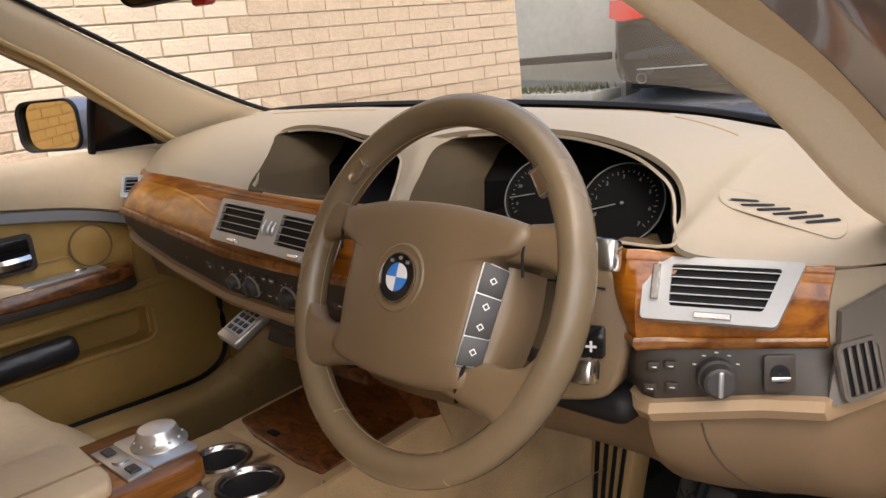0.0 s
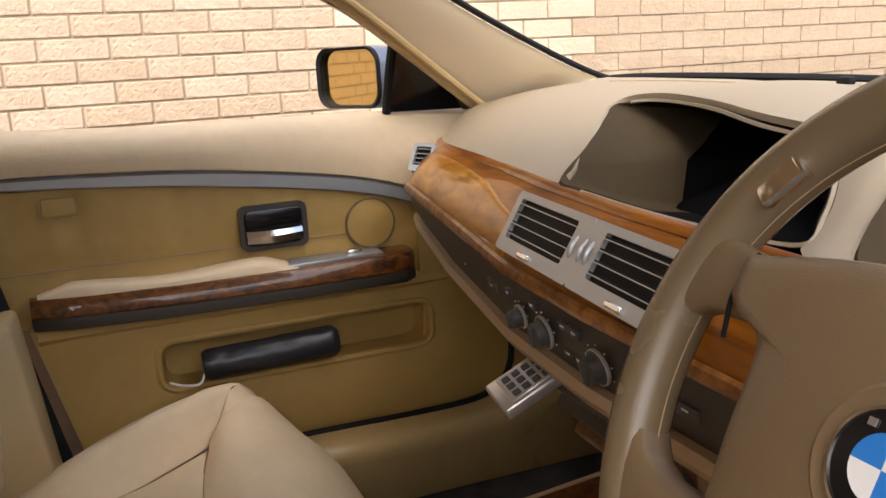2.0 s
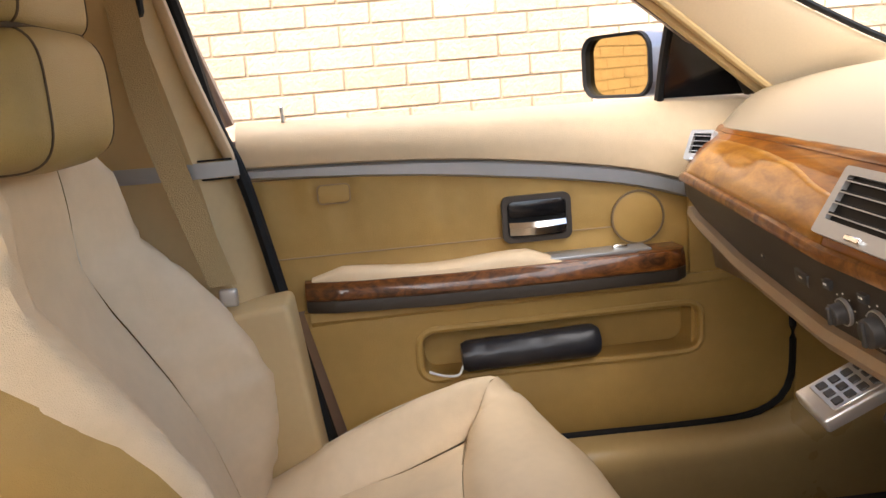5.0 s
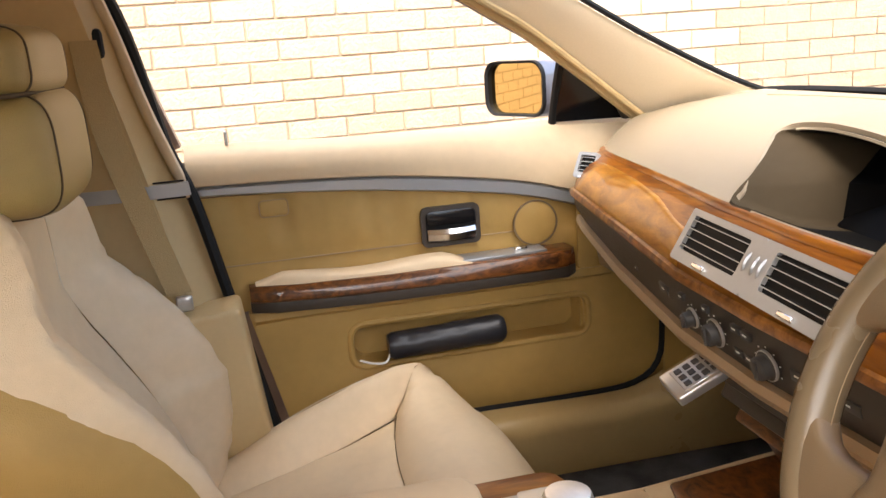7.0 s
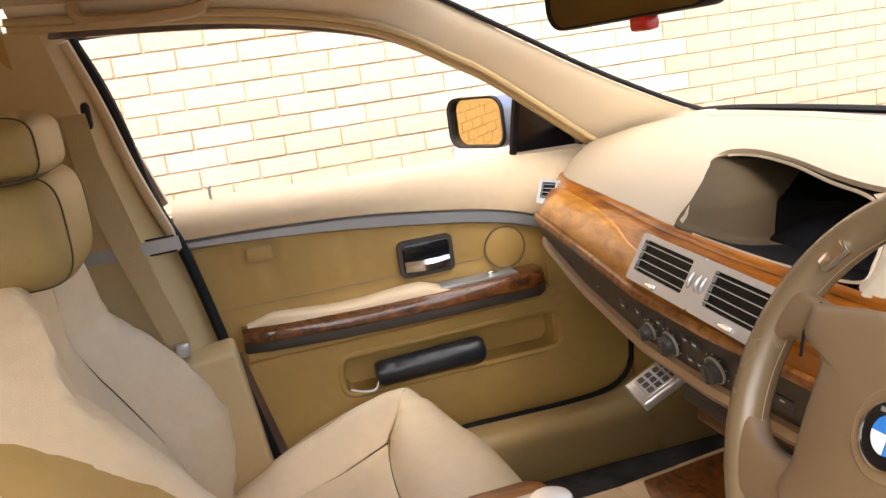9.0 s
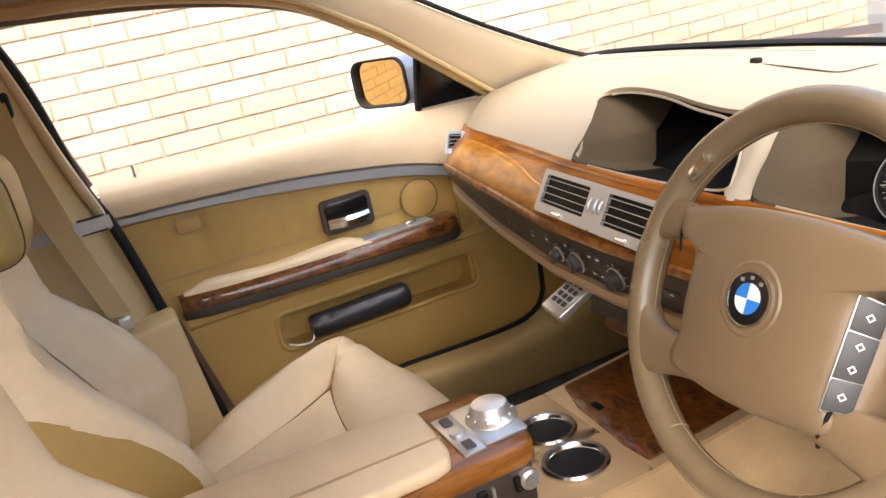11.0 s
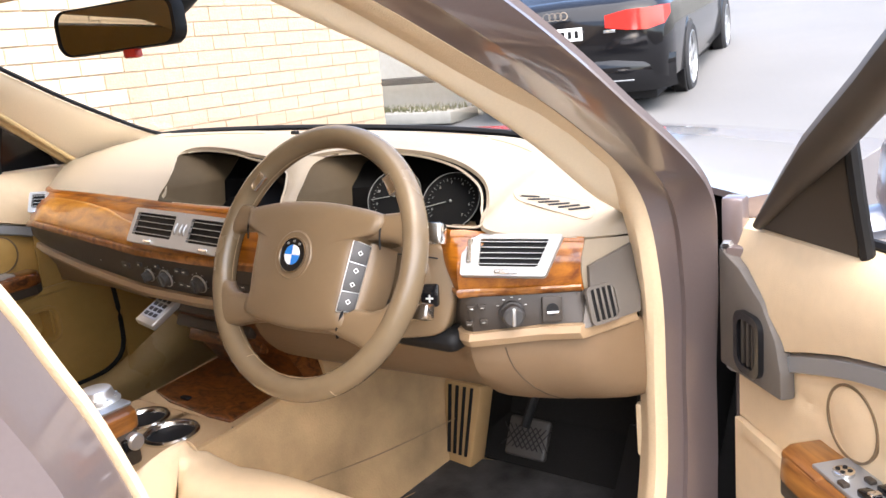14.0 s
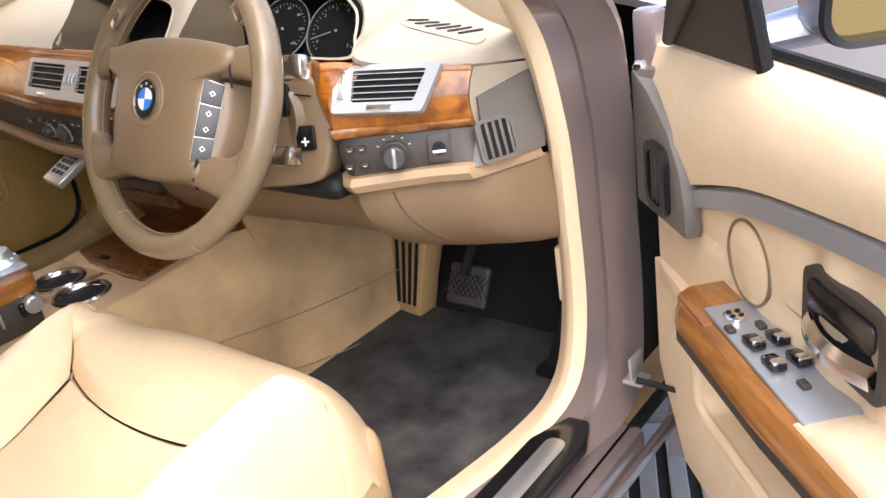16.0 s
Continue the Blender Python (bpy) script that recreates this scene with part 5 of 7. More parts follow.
for s in (-1, 1):
    spoke((s * 0.092, 0.047, -0.008), (s * 0.164, 0.050, -0.012), (0.017, 0.017, 0.019, 0.026, 0.046), 0.0125)
    spoke((s * 0.062, -0.070, -0.008), (s * 0.150, -0.082, -0.013), (0.019, 0.020, 0.023, 0.032, 0.056), 0.0150)
    part("spoke_gap", tube(curve_through([(s * 0.1175, 0.064, -0.002), (s * 0.1185, 0.042, 0.0035), (s * 0.1195, 0.020, -0.002)], 8), 0.0013, 6), BLACK, wheel)
    pad = part("shift_pad", box((s * 0.1205, 0.1005, -0.0002), (0.0145, 0.026, 0.007), 0.002, m=Matrix.Rotation(radians(s * 38), 4, "Z")), CHROME, wheel, "small chrome shift pad")
    part("pad_edge", box((s * 0.1205 - s * 0.008, 0.1005 + 0.0095, 0.0002), (0.0145, 0.003, 0.0075), 0.001, m=Matrix.Rotation(radians(s * 38), 4, "Z")), CHROME, pad)
    quad = [(-0.0118, 0.0470), (0.0125, 0.0440), (0.0115, -0.0400), (-0.0112, -0.0440)]
    pose_p = Matrix.Translation((0.0925, -0.0195, 0.0052) if s > 0 else (-0.0865, -0.0195, -0.006)) @ Matrix.Rotation(radians(50 if s > 0 else -76), 4, "Y") @ Matrix.Rotation(radians(-s * 4), 4, "Z")
    panel = part("button_panel", prism([(s * x, y) for x, y in quad][::s], 0.004, pose_p, 0.001), SATIN, wheel, "thin chrome surround of the buttons")
    rows = []
    for i in range(9):
        p = Vector(quad[1]).lerp(Vector(quad[2]), -0.04 + 1.10 * i / 8)
        e = pose_p @ Vector((s * p.x, p.y, 0.0))
        bow = 0.006 * math.sin(math.pi * i / 8)
        rows.append([e + Vector((s * dx, 0, dz)) for dx, dz in ((-0.003, 0.001), (0.002, -0.001), (0.003 + bow, -0.013), (0.003 + bow, -0.030), (0.001 + bow, -0.048))])
    part("hub_flank", thick(sheet(rows), 0.003), TAUPE, wheel, "taupe flank of the hub beside the buttons", smooth=60)
    for v0, v1 in ((0.012, 0.298), (0.308, 0.706), (0.716, 0.988)):
        cell = []
        for u, v in ((0.035, v0), (0.965, v0), (0.965, v1), (0.035, v1)):
            l = Vector(quad[0]).lerp(Vector(quad[3]), v)
            r = Vector(quad[1]).lerp(Vector(quad[2]), v)
            p = l.lerp(r, u)
            cell.append((s * p.x, p.y))
        part("button", prism(cell[::s], 0.004, pose_p @ Matrix.Translation((0, 0, 0.0016)), 0.0010), BUTTON, panel, "dark grey rubber button")
        n = 2 if v1 - v0 > 0.3 else 1
        for k in range(n):
            v = v0 + (v1 - v0) * (k + 0.5) / n
            p = Vector(quad[0]).lerp(Vector(quad[3]), v).lerp(Vector(quad[1]).lerp(Vector(quad[2]), v), 0.5)
            bm = frame_plate([(0.0034, 0), (0, 0.0034), (-0.0034, 0), (0, -0.0034)], [(0.0022, 0), (0, 0.0022), (-0.0022, 0), (0, -0.0022)], 0.0006, pose_p @ Matrix.Translation((s * p.x, p.y, 0.0021)))
            part("button_mark", bm, WHITE_PRINT, panel, smooth=0)
part("pad_split", tube(curve_through([(0.089, -0.052, 0.009), (0.0865, -0.066, 0.0085), (0.081, -0.080, 0.006), (0.076, -0.093, -0.004)], 14), 0.0020, 6), BLACK, wheel)
# round badge: dark ring, blue and white quarters, no lettering
bd = part("badge", lathe([(0.032, 0.012), (0.032, 0.022), (0.030, 0.0235), (0.0255, 0.0225), (0.001, 0.0225)], None, 40), TAUPE, wheel, "round taupe badge surround")
part("badge_ring", lathe([(0.0225, 0.022), (0.0225, 0.0245), (0.001, 0.0248)], None, 40), GLOSS_BLACK, bd)
part("badge_rim", lathe([(0.0225, 0.0235), (0.0230, 0.0252), (0.0216, 0.0254), (0.0216, 0.0240)], None, 40), CHROME, bd)
for q in range(4):
    pts = [(0, 0)] + [(0.0130 * math.cos(radians(90 * q + 90 * k / 8)), 0.0130 * math.sin(radians(90 * q + 90 * k / 8))) for k in range(9)]
    part("badge_quarter", prism(pts, 0.001, Matrix.Translation((0, 0, 0.0256))), BLUE if q % 2 else WHITE, bd, smooth=0)
for a in (55, 90, 125):
    part("badge_mark", box((0.0175 * math.cos(radians(a)), 0.0175 * math.sin(radians(a)), 0.0252), (0.0034, 0.0030, 0.0006), 0), SATIN, bd)

column = thing("steering_column", "tan steering column shroud with chrome stalks", "steering column")
bm = tube([(0.37, 0.06, 0.905), (0.37, 0.12, 0.885), (0.37, 0.22, 0.845)], [0.055, 0.072, 0.085], 20, flat=0.9)
part("shroud", bm, TAUPE, column, "taupe column shroud")
bm = tube([(0.462, 0.115, 0.885), (0.468, 0.15, 0.88), (0.475, 0.24, 0.865)], [0.026, 0.038, 0.05], 14, flat=1.4)
part("shroud_side", bm, TAUPE, column, "taupe ignition shroud")
bm = box((0.40, 0.165, 0.796), (0.25, 0.10, 0.030), 0.014, 3)
part("shroud_gap", bm, BLACK, column, "black gap under the column")
for (x, y, z), (sx, sy, sz), mat in (((0.520, 0.098, 0.951), (0.034, 0.022, 0.028), CHROME), ((0.522, 0.057, 0.862), (0.030, 0.024, 0.022), CHROME)):
    st = part("stalk", tube([(0.40, 0.10, z - 0.01), (0.47, y + 0.006, z), (x, y, z)], [0.008, 0.007, 0.009], 10), TAUPE_DARK, column)
    part("stalk_end", box((x, y, z), (sx, sy, sz), 0.005, 2, m=pose(0, 0, 0, -20, 0, 12)), mat, st, "chrome stalk end")
face = facing((0.468, 0.110, 0.872), (0.35, -1, 0.20))
outline = [(-0.055, -0.070), (0.030, -0.064), (0.050, -0.042), (0.060, 0.0), (0.058, 0.030), (0.034, 0.062), (-0.030, 0.074), (-0.055, 0.070)]
part("shroud_face", prism([(p.x, p.y) for p in curve_through([(x, y, 0) for x, y in outline + outline[:1]], 41)[:-1]], 0.05, face, 0.006, 3), TAUPE, column, "taupe moulded shroud beside the wheel", smooth=50)
part("shroud_split", tube([face @ Vector((-0.05, 0.046, 0.0008)), face @ Vector((0.0, 0.044, 0.0008)), face @ Vector((0.038, 0.038, 0.0008))], 0.0010, 6), BLACK, column)
m = face @ Matrix.Translation((0.026, -0.010, 0.005))
part("start_button", prism(rounded(0.024, 0.03, 0.004), 0.008, m, 0.001), GLOSS_BLACK, column, "black start button")
for w, h in ((0.010, 0.0022), (0.0022, 0.010)):
    part("button_mark", box(m @ Vector((0, -0.004, 0.0006)), (w, h, 0.0005), 0, m=m.to_3x3().to_4x4()), WHITE_PRINT, column)
part("key_slot", prism(rounded(0.018, 0.04, 0.008), 0.008, face @ Matrix.Translation((0.002, 0.036, 0.005)), 0.001), GLOSS_BLACK, column)


# ---- doors ----
STRIP_KEYS = [(0.02, 0.80), (0.10, 0.832), (0.18, 0.862), (0.30, 0.895), (0.51, 0.925), (0.70, 0.938), (0.875, 0.943)]
STRIP = [(p.x, p.y) for p in curve_through([(d, z, 0) for d, z in STRIP_KEYS], 40)]
BELT = [(0.0, 0.985), (0.07, 0.990), (0.20, 0.996), (0.31, 0.998), (0.6, 1.001), (0.88, 1.013)]


def build_door(side, m, label):
    """A front door in its own axes: x runs back from the hinge, side * y points into the cabin, z up."""
    s = side
    door = thing("hinged_door", label, "car door", m)
    P = lambda d, u, z: (d, s * u, z)
    rear = lambda z: 0.775 + 0.095 * (z - 0.45) / 0.5
    ds = [0.0, 0.015, 0.05] + [0.08 + 0.79 * i / 27 for i in range(28)]

    # outer shell and edge
    rows = []
    for d in (0.0, 0.1, 0.4, 0.7, 0.9):
        rows.append([P(d, -0.015, 0.985), P(d, -0.055, 0.98), P(d, -0.11, 0.85), P(d, -0.125, 0.65), P(d, -0.10, 0.42), P(d, -0.03, 0.40)])
    part("door_shell", thick(sheet(rows), 0.004), BROWN_PAINT, door, "brown painted outer shell")
    edge = [P(0.004, -0.02, 0.97), P(0.0, -0.02, 0.75), P(0.004, -0.02, 0.52), P(0.05, -0.02, 0.43)]
    part("edge_seal", tube(curve_through(edge, 20), 0.012, 8), BLACK, door, "black rubber edge seal")
    # upper pad
    rows = []
    for d in ds:
        zs, zb = lerp(STRIP, d), lerp(BELT, d)
        rows.append([P(d, 0.002, zs), P(d, 0.016, zs + 0.004), P(d, 0.022, zs + (zb - zs) * 0.35), P(d, 0.014, zs + (zb - zs) * 0.72), P(d, 0.0, zb - 0.008), P(d, -0.018, zb), P(d, -0.05, zb - 0.002)])
    part("upper_pad", thick(sheet(rows), 0.005), CREAM, door, "cream padded door top")
    # silver strip
    rows = []
    for d in ds:
        zs = lerp(STRIP, d)
        w = 0.026 if d < 0.5 else 0.026 - 0.010 * (d - 0.5) / 0.37
        rows.append([P(d, 0.004, zs + 0.001), P(d, 0.015, zs - 0.003), P(d, 0.015, zs - w + 0.004), P(d, 0.004, zs - w)])
    part("trim_strip", thick(sheet(rows), 0.004), SILVER, door, "silver grey curved trim strip")
    # middle panel, slightly wrinkled leather in two fields with a seam
    rows = []
    for i in range(91):
        d = 0.02 + 0.845 * i / 90
        zs = lerp(STRIP, d) - 0.02
        row = []
        for k in range(13):
            z = 0.715 + (zs - 0.715) * k / 12
            dd = min(d, rear(z))
            fold = (0.0055 * noise.noise(Vector((dd * 26, z * 6, 3.1 + s))) + 0.0028 * noise.noise(Vector((dd * 55, z * 9, 7.7)))) * min(1.0, max(0.0, (dd - 0.30) / 0.08)) * min(1.0, abs(z - 0.80) / 0.03)
            row.append(P(dd, 0.002 + fold - 0.004 * math.exp(-(((z - 0.80) / 0.006) ** 2)), z))
        rows.append(row)
    # tan on the far door, cream on the lit one: shade put into the colour
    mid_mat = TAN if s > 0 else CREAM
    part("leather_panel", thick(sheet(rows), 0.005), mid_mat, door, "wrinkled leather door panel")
    part("panel_seam", tube([P(d, 0.0035, 0.80) for d in (0.30, 0.5, 0.7, 0.83)], 0.0012, 6), THREAD, door)
    # speaker
    sp = facing(P(0.261, 0.003, 0.812), (0, s, 0))
    spk = part("speaker_grille", lathe([(0.041, 0.0), (0.041, 0.003), (0.036, 0.0045), (0.001, 0.005)], sp, 40), mid_mat, door, "round cloth speaker grille")
    part("speaker_ring", lathe([(0.0405, 0.0015), (0.0435, 0.0015), (0.0435, 0.0055), (0.0405, 0.0055)], sp, 40), TAUPE, spk, "taupe speaker ring")
    # inside handle
    hx = facing(P(0.425, 0.014, 0.828), (0, s, 0))
    handle = part("handle_bezel", frame_plate(rounded(0.110, 0.074, 0.012), rounded(0.094, 0.058, 0.010), 0.008, hx), TAUPE_DARK, door, "dark handle bezel")
    part("handle_recess", prism(rounded(0.096, 0.060, 0.010), 0.002, hx @ Matrix.Translation((0, 0, -0.0065))), BLACK, handle)
    rows = []
    for i in range(11):
        x = -0.045 + 0.09 * i / 10
        b = 0.010 * math.sin(math.pi * i / 10)
        rows.append([hx @ Vector((x, -0.004, 0.001 + b)), hx @ Vector((x, -0.012, 0.006 + b)), hx @ Vector((x, -0.024, 0.004 + b)), hx @ Vector((x, -0.026, -0.002))])
    part("handle_lever", thick(sheet(rows), 0.003), CHROME, handle, "curved chrome door lever")
    part("handle_grip", prism(rounded(0.09, 0.026, 0.008, cy=0.016), 0.003, hx @ Matrix.Translation((0, 0, 0.003)), 0.001), GLOSS_BLACK, handle)
    part("airbag_tag", prism(rounded(0.046, 0.026, 0.006), 0.002, facing(P(0.735, 0.011, 0.895), (0, s, 0)), 0.0008), mid_mat, door, "small embossed tag")
    part("tag_gap", tube([facing(P(0.735, 0.0098, 0.895), (0, s, 0)) @ Vector((x, y, 0)) for x, y in rounded(0.049, 0.029, 0.007)], 0.0009, 6, closed=True, up=(0, 1, 0)), THREAD, door)
    # armrest: dark base, wood band, cream pad, switch panel
    out = [(0.205, 0.0), (0.198, 0.045), (0.22, 0.066), (0.40, 0.068), (0.60, 0.060), (0.75, 0.040), (0.795, 0.022), (0.79, 0.0)]
    flip = [P(d, u, 0)[:2] for d, u in out]
    flip = flip if s > 0 else flip[::-1]
    part("armrest_base", prism(flip, 0.024, Matrix.Translation((0, 0, 0.739)), 0.004), TAUPE_DARK, door, "dark armrest base")
    rows = []
    for i in range(31):
        k = i / 30
        d = 0.203 + 0.59 * k
        u = lerp([(0, 0.050), (0.04, 0.066), (0.33, 0.069), (0.67, 0.061), (0.92, 0.041), (1.0, 0.024)], k)
        rows.append([P(d, u - 0.004, 0.732), P(d, u + 0.004, 0.738), P(d, u + 0.003, 0.755), P(d, u - 0.004, 0.763), P(d, u - 0.016, 0.765)])
    part("armrest_wood", thick(sheet(rows), 0.004), WOOD_DARK if s > 0 else WOOD_DOOR, door, "lacquered walnut armrest edge")
    tip = [P(d, u, 0)[:2] for d, u in ((0.202, 0.0), (0.200, 0.042), (0.212, 0.060), (0.28, 0.062), (0.28, 0.0))]
    part("armrest_wood_tip", prism(tip if s > 0 else tip[::-1], 0.010, Matrix.Translation((0, 0, 0.766)), 0.003), WOOD_DARK if s > 0 else WOOD_DOOR, door)
    pan = [P(d, u, 0)[:2] for d, u in ((0.255, 0.004), (0.255, 0.050), (0.45, 0.054), (0.45, 0.004))]
    sw = part("switch_panel", prism(pan if s > 0 else pan[::-1], 0.006, Matrix.Translation((0, 0, 0.770)), 0.002), SILVER, door, "silver grey switch panel")
    if s < 0:
        part("mirror_joystick", lathe([(0.011, 0), (0.011, 0.004), (0.009, 0.005), (0.001, 0.005)], Matrix.Translation(P(0.285, 0.032, 0.770)), 24), CHROME, sw, "round mirror joystick")
        for i, a in enumerate((0, 90, 180, 270)):
            part("joystick_dot", lathe([(0.0026, 0), (0.0026, 0.002)], Matrix.Translation(P(0.285 + 0.006 * math.cos(radians(a + 45)), 0.032 + 0.006 * math.sin(radians(a + 45)), 0.774)), 10), BLACK, sw)
        for i in range(4):
            d, u = 0.335 + 0.036 * (i // 2), 0.038 - 0.022 * (i % 2)
            b = part("window_switch", box(P(d, u, 0.774), (0.024, 0.014, 0.010), 0.003, m=pose(0, 0, 0, 0, -12, 0)), GLOSS_BLACK, sw, "black window switch")
            part("switch_cap", box(P(d + 0.007, u, 0.779), (0.008, 0.012, 0.005), 0.0015), CHROME, b)
        for d, u in ((0.305, 0.046), (0.308, 0.018), (0.405, 0.03)):
            part("small_switch", box(P(d, u, 0.772), (0.012, 0.008, 0.005), 0.0015), TAUPE_DARK, sw)
    else:
        b = part("window_switch", box(P(0.30, 0.030, 0.773), (0.024, 0.012, 0.008), 0.003), CHROME, sw, "chrome window switch")
    pd0 = 0.40 if s > 0 else 0.44
    rows = []
    for i in range(25):
        k = i / 24
        d = pd0 + (0.782 - pd0) * k
        w = lerp([(0, 0.056), (0.4, 0.055), (0.8, 0.042), (1, 0.022)], k)
        h = (0.016 + 0.004 * math.sin(9 * k)) * min(1, 8 * k + 0.1, 6 * (1 - k) + 0.25)
        rows.append([P(d, 0.002 + w * math.cos(math.pi * (j / 10)) * 0.5 + w * 0.5, 0.764 + h * math.sin(math.pi * j / 10) ** 0.6) for j in range(11)])
    part("armrest_pad", thick(sheet(rows), 0.003), CREAM, door, "cream leather armrest pad")
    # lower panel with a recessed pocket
    # lower panel likewise: the far door's shade is in its darker tan
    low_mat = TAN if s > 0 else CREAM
    pk = (0.17, 0.625, 0.588, 0.665)
    outer = []
    for k in range(40):
        a = 2 * math.pi * k / 40
        c, sn = math.cos(a), math.sin(a)
        q = max(abs(c), abs(sn))
        x, z = c / q, sn / q
        dd = 0.405 + x * 0.385
        zz = 0.583 + z * 0.130
        if x < -0.9 and z < -0.2:
            dd += 0.10 * (-z - 0.2)
        if x > 0.9:
            dd = 0.79 + 0.03 * z - 0.02
        outer.append((dd, zz))
    cx, cz = (pk[0] + pk[1]) / 2, (pk[2] + pk[3]) / 2
    inner = rounded(pk[1] - pk[0], pk[3] - pk[2], 0.022, 9, cx, cz)
    rings = []
    for ring, u, g in ((outer, -0.02, 1), (outer, 0.014, 0.995), (inner, 0.024, None), (inner, 0.020, 0.985), (inner, -0.035, 0.96)):
        rr = []
        for d, z in ring:
            if g is None:
                d, z = cx + (d - cx) * 1.035, cz + (z - cz) * 1.16
            elif ring is inner:
                d, z = cx + (d - cx) * g, cz + (z - cz) * g
            rr.append(P(d, u, z))
        rings.append(rr)
    bm = sheet(rings, closed=True)
    bm.faces.new([v for v in [bm.verts.new(p) for p in rings[-1]]])
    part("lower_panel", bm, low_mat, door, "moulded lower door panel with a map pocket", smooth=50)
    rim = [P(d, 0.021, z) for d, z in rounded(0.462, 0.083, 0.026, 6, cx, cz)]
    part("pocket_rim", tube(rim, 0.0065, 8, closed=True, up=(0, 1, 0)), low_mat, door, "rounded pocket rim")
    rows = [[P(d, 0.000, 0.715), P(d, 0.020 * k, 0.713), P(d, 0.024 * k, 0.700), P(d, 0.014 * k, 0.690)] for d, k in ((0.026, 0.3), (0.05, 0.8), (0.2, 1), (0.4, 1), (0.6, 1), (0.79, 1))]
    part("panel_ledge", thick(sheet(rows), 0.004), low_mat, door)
    # window frame and glass
    fr = [P(0.885, -0.03, 1.01), P(0.945, 0.03, 1.22), P(0.975, 0.075, 1.31)]
    top = [P(0.975, 0.075, 1.31), P(0.7, 0.10, 1.31), P(0.47, 0.11, 1.262), P(0.30, 0.08, 1.18), P(0.13, 0.035, 1.06), P(0.07, 0.0, 0.995)]
    if s < 0:
        top = [P(0.975, 0.075, 1.31), P(0.7, 0.10, 1.30), P(0.50, 0.09, 1.255), P(0.36, 0.065, 1.175), P(0.21, 0.033, 1.085), P(0.06, 0.0, 0.990)]
    part("window_frame", tube(curve_through(fr, 14), 0.014, 8, flat=0.7), BROWN_PAINT, door, "dark window frame")
    part("window_frame", tube(curve_through(top, 30), 0.012 if s > 0 else [0.024 - 0.016 * max(0, i - 22) / 7 for i in range(30)], 10, flat=0.8), TAUPE_DARK, door)
    sail = [P(0.05, -0.004, 0.99), P(0.215, -0.004, 0.994), P(0.215, 0.006, 1.02), P(0.205, 0.03, 1.115), P(0.13, 0.035, 1.055)]
    if s < 0:
        sail = [P(0.055, -0.004, 0.985), P(0.248, -0.004, 0.992), P(0.252, 0.006, 1.06), P(0.250, 0.022, 1.155), P(0.16, 0.026, 1.072)]
    bm = bmesh.new()
    bm.faces.new([bm.verts.new(p) for p in sail])
    part("mirror_sail", thick(bm, 0.012), GLOSS_BLACK if s > 0 else TAUPE_DARK, door, "dark triangular mirror sail", smooth=20)
    part("sail_post", tube([P(0.255, -0.012, 0.985), P(0.257, 0.004, 1.06), P(0.258, 0.020, 1.15)] if s < 0 else [P(0.215, -0.012, 0.985), P(0.212, 0.012, 1.06), P(0.208, 0.034, 1.12)], 0.008, 8), BLACK, door)
    if s > 0:
        part("lock_pin", lathe([(0.003, 0), (0.003, 0.022), (0.001, 0.024)], Matrix.Translation(P(0.80, -0.012, 1.008)), 10), SATIN, door, "small lock pin")
    else:
        part("window_channel", tube([P(0.22, -0.03, 1.0), P(0.5, -0.03, 1.005), P(0.88, -0.03, 1.015)], 0.006, 6), BLACK, door)
    return door, P


left_pose = axes(Vector((-0.775, 0.42, 0.0)), Vector((0, -1, 0)), Vector((1, 0, 0)), Vector((0, 0, 1)))
left_door, LPT = build_door(1, left_pose, "closed passenger door with shade-darkened tan leather panel and dark walnut armrest")
OPEN = radians(45)
right_pose = axes(Vector((0.804, 0.388, -0.069)), Vector((math.sin(OPEN), -math.cos(OPEN), 0)), Vector((math.cos(OPEN), math.sin(OPEN), 0)), Vector((0, 0, 1)))
right_door, RPT = build_door(-1, right_pose, "open driver door with cream leather panel and walnut armrest")
# air duct at the front edge of the driver door
m = facing(RPT(0.092, 0.019, 0.845), (0, -1, 0))
duct = part("duct_panel", prism([(-0.088, -0.056), (0.064, -0.050), (0.062, -0.015), (0.050, 0.022), (0.018, 0.060), (-0.035, 0.092), (-0.088, 0.108)], 0.020, m @ Matrix.Translation((0, 0, 0.008)), 0.004), PLATE, right_door, "taupe duct panel")
part("duct_frame", frame_plate(rounded(0.062, 0.082, 0.018, cx=-0.005), rounded(0.044, 0.062, 0.014, cx=-0.005), 0.010, m @ Matrix.Translation((0, 0, 0.0155))), GLOSS_BLACK, duct, "black rubber duct frame")
part("duct_back", prism(rounded(0.05, 0.068, 0.014, cx=-0.005), 0.002, m @ Matrix.Translation((0, 0, 0.0100))), BLACK, duct)
for i in range(3):
    part("duct_fin", box(m @ Vector((-0.017 + 0.012 * i, 0, 0.0115)), (0.003, 0.060, 0.005), 0.001, m=m.to_3x3().to_4x4()), TAUPE_DARK, duct)


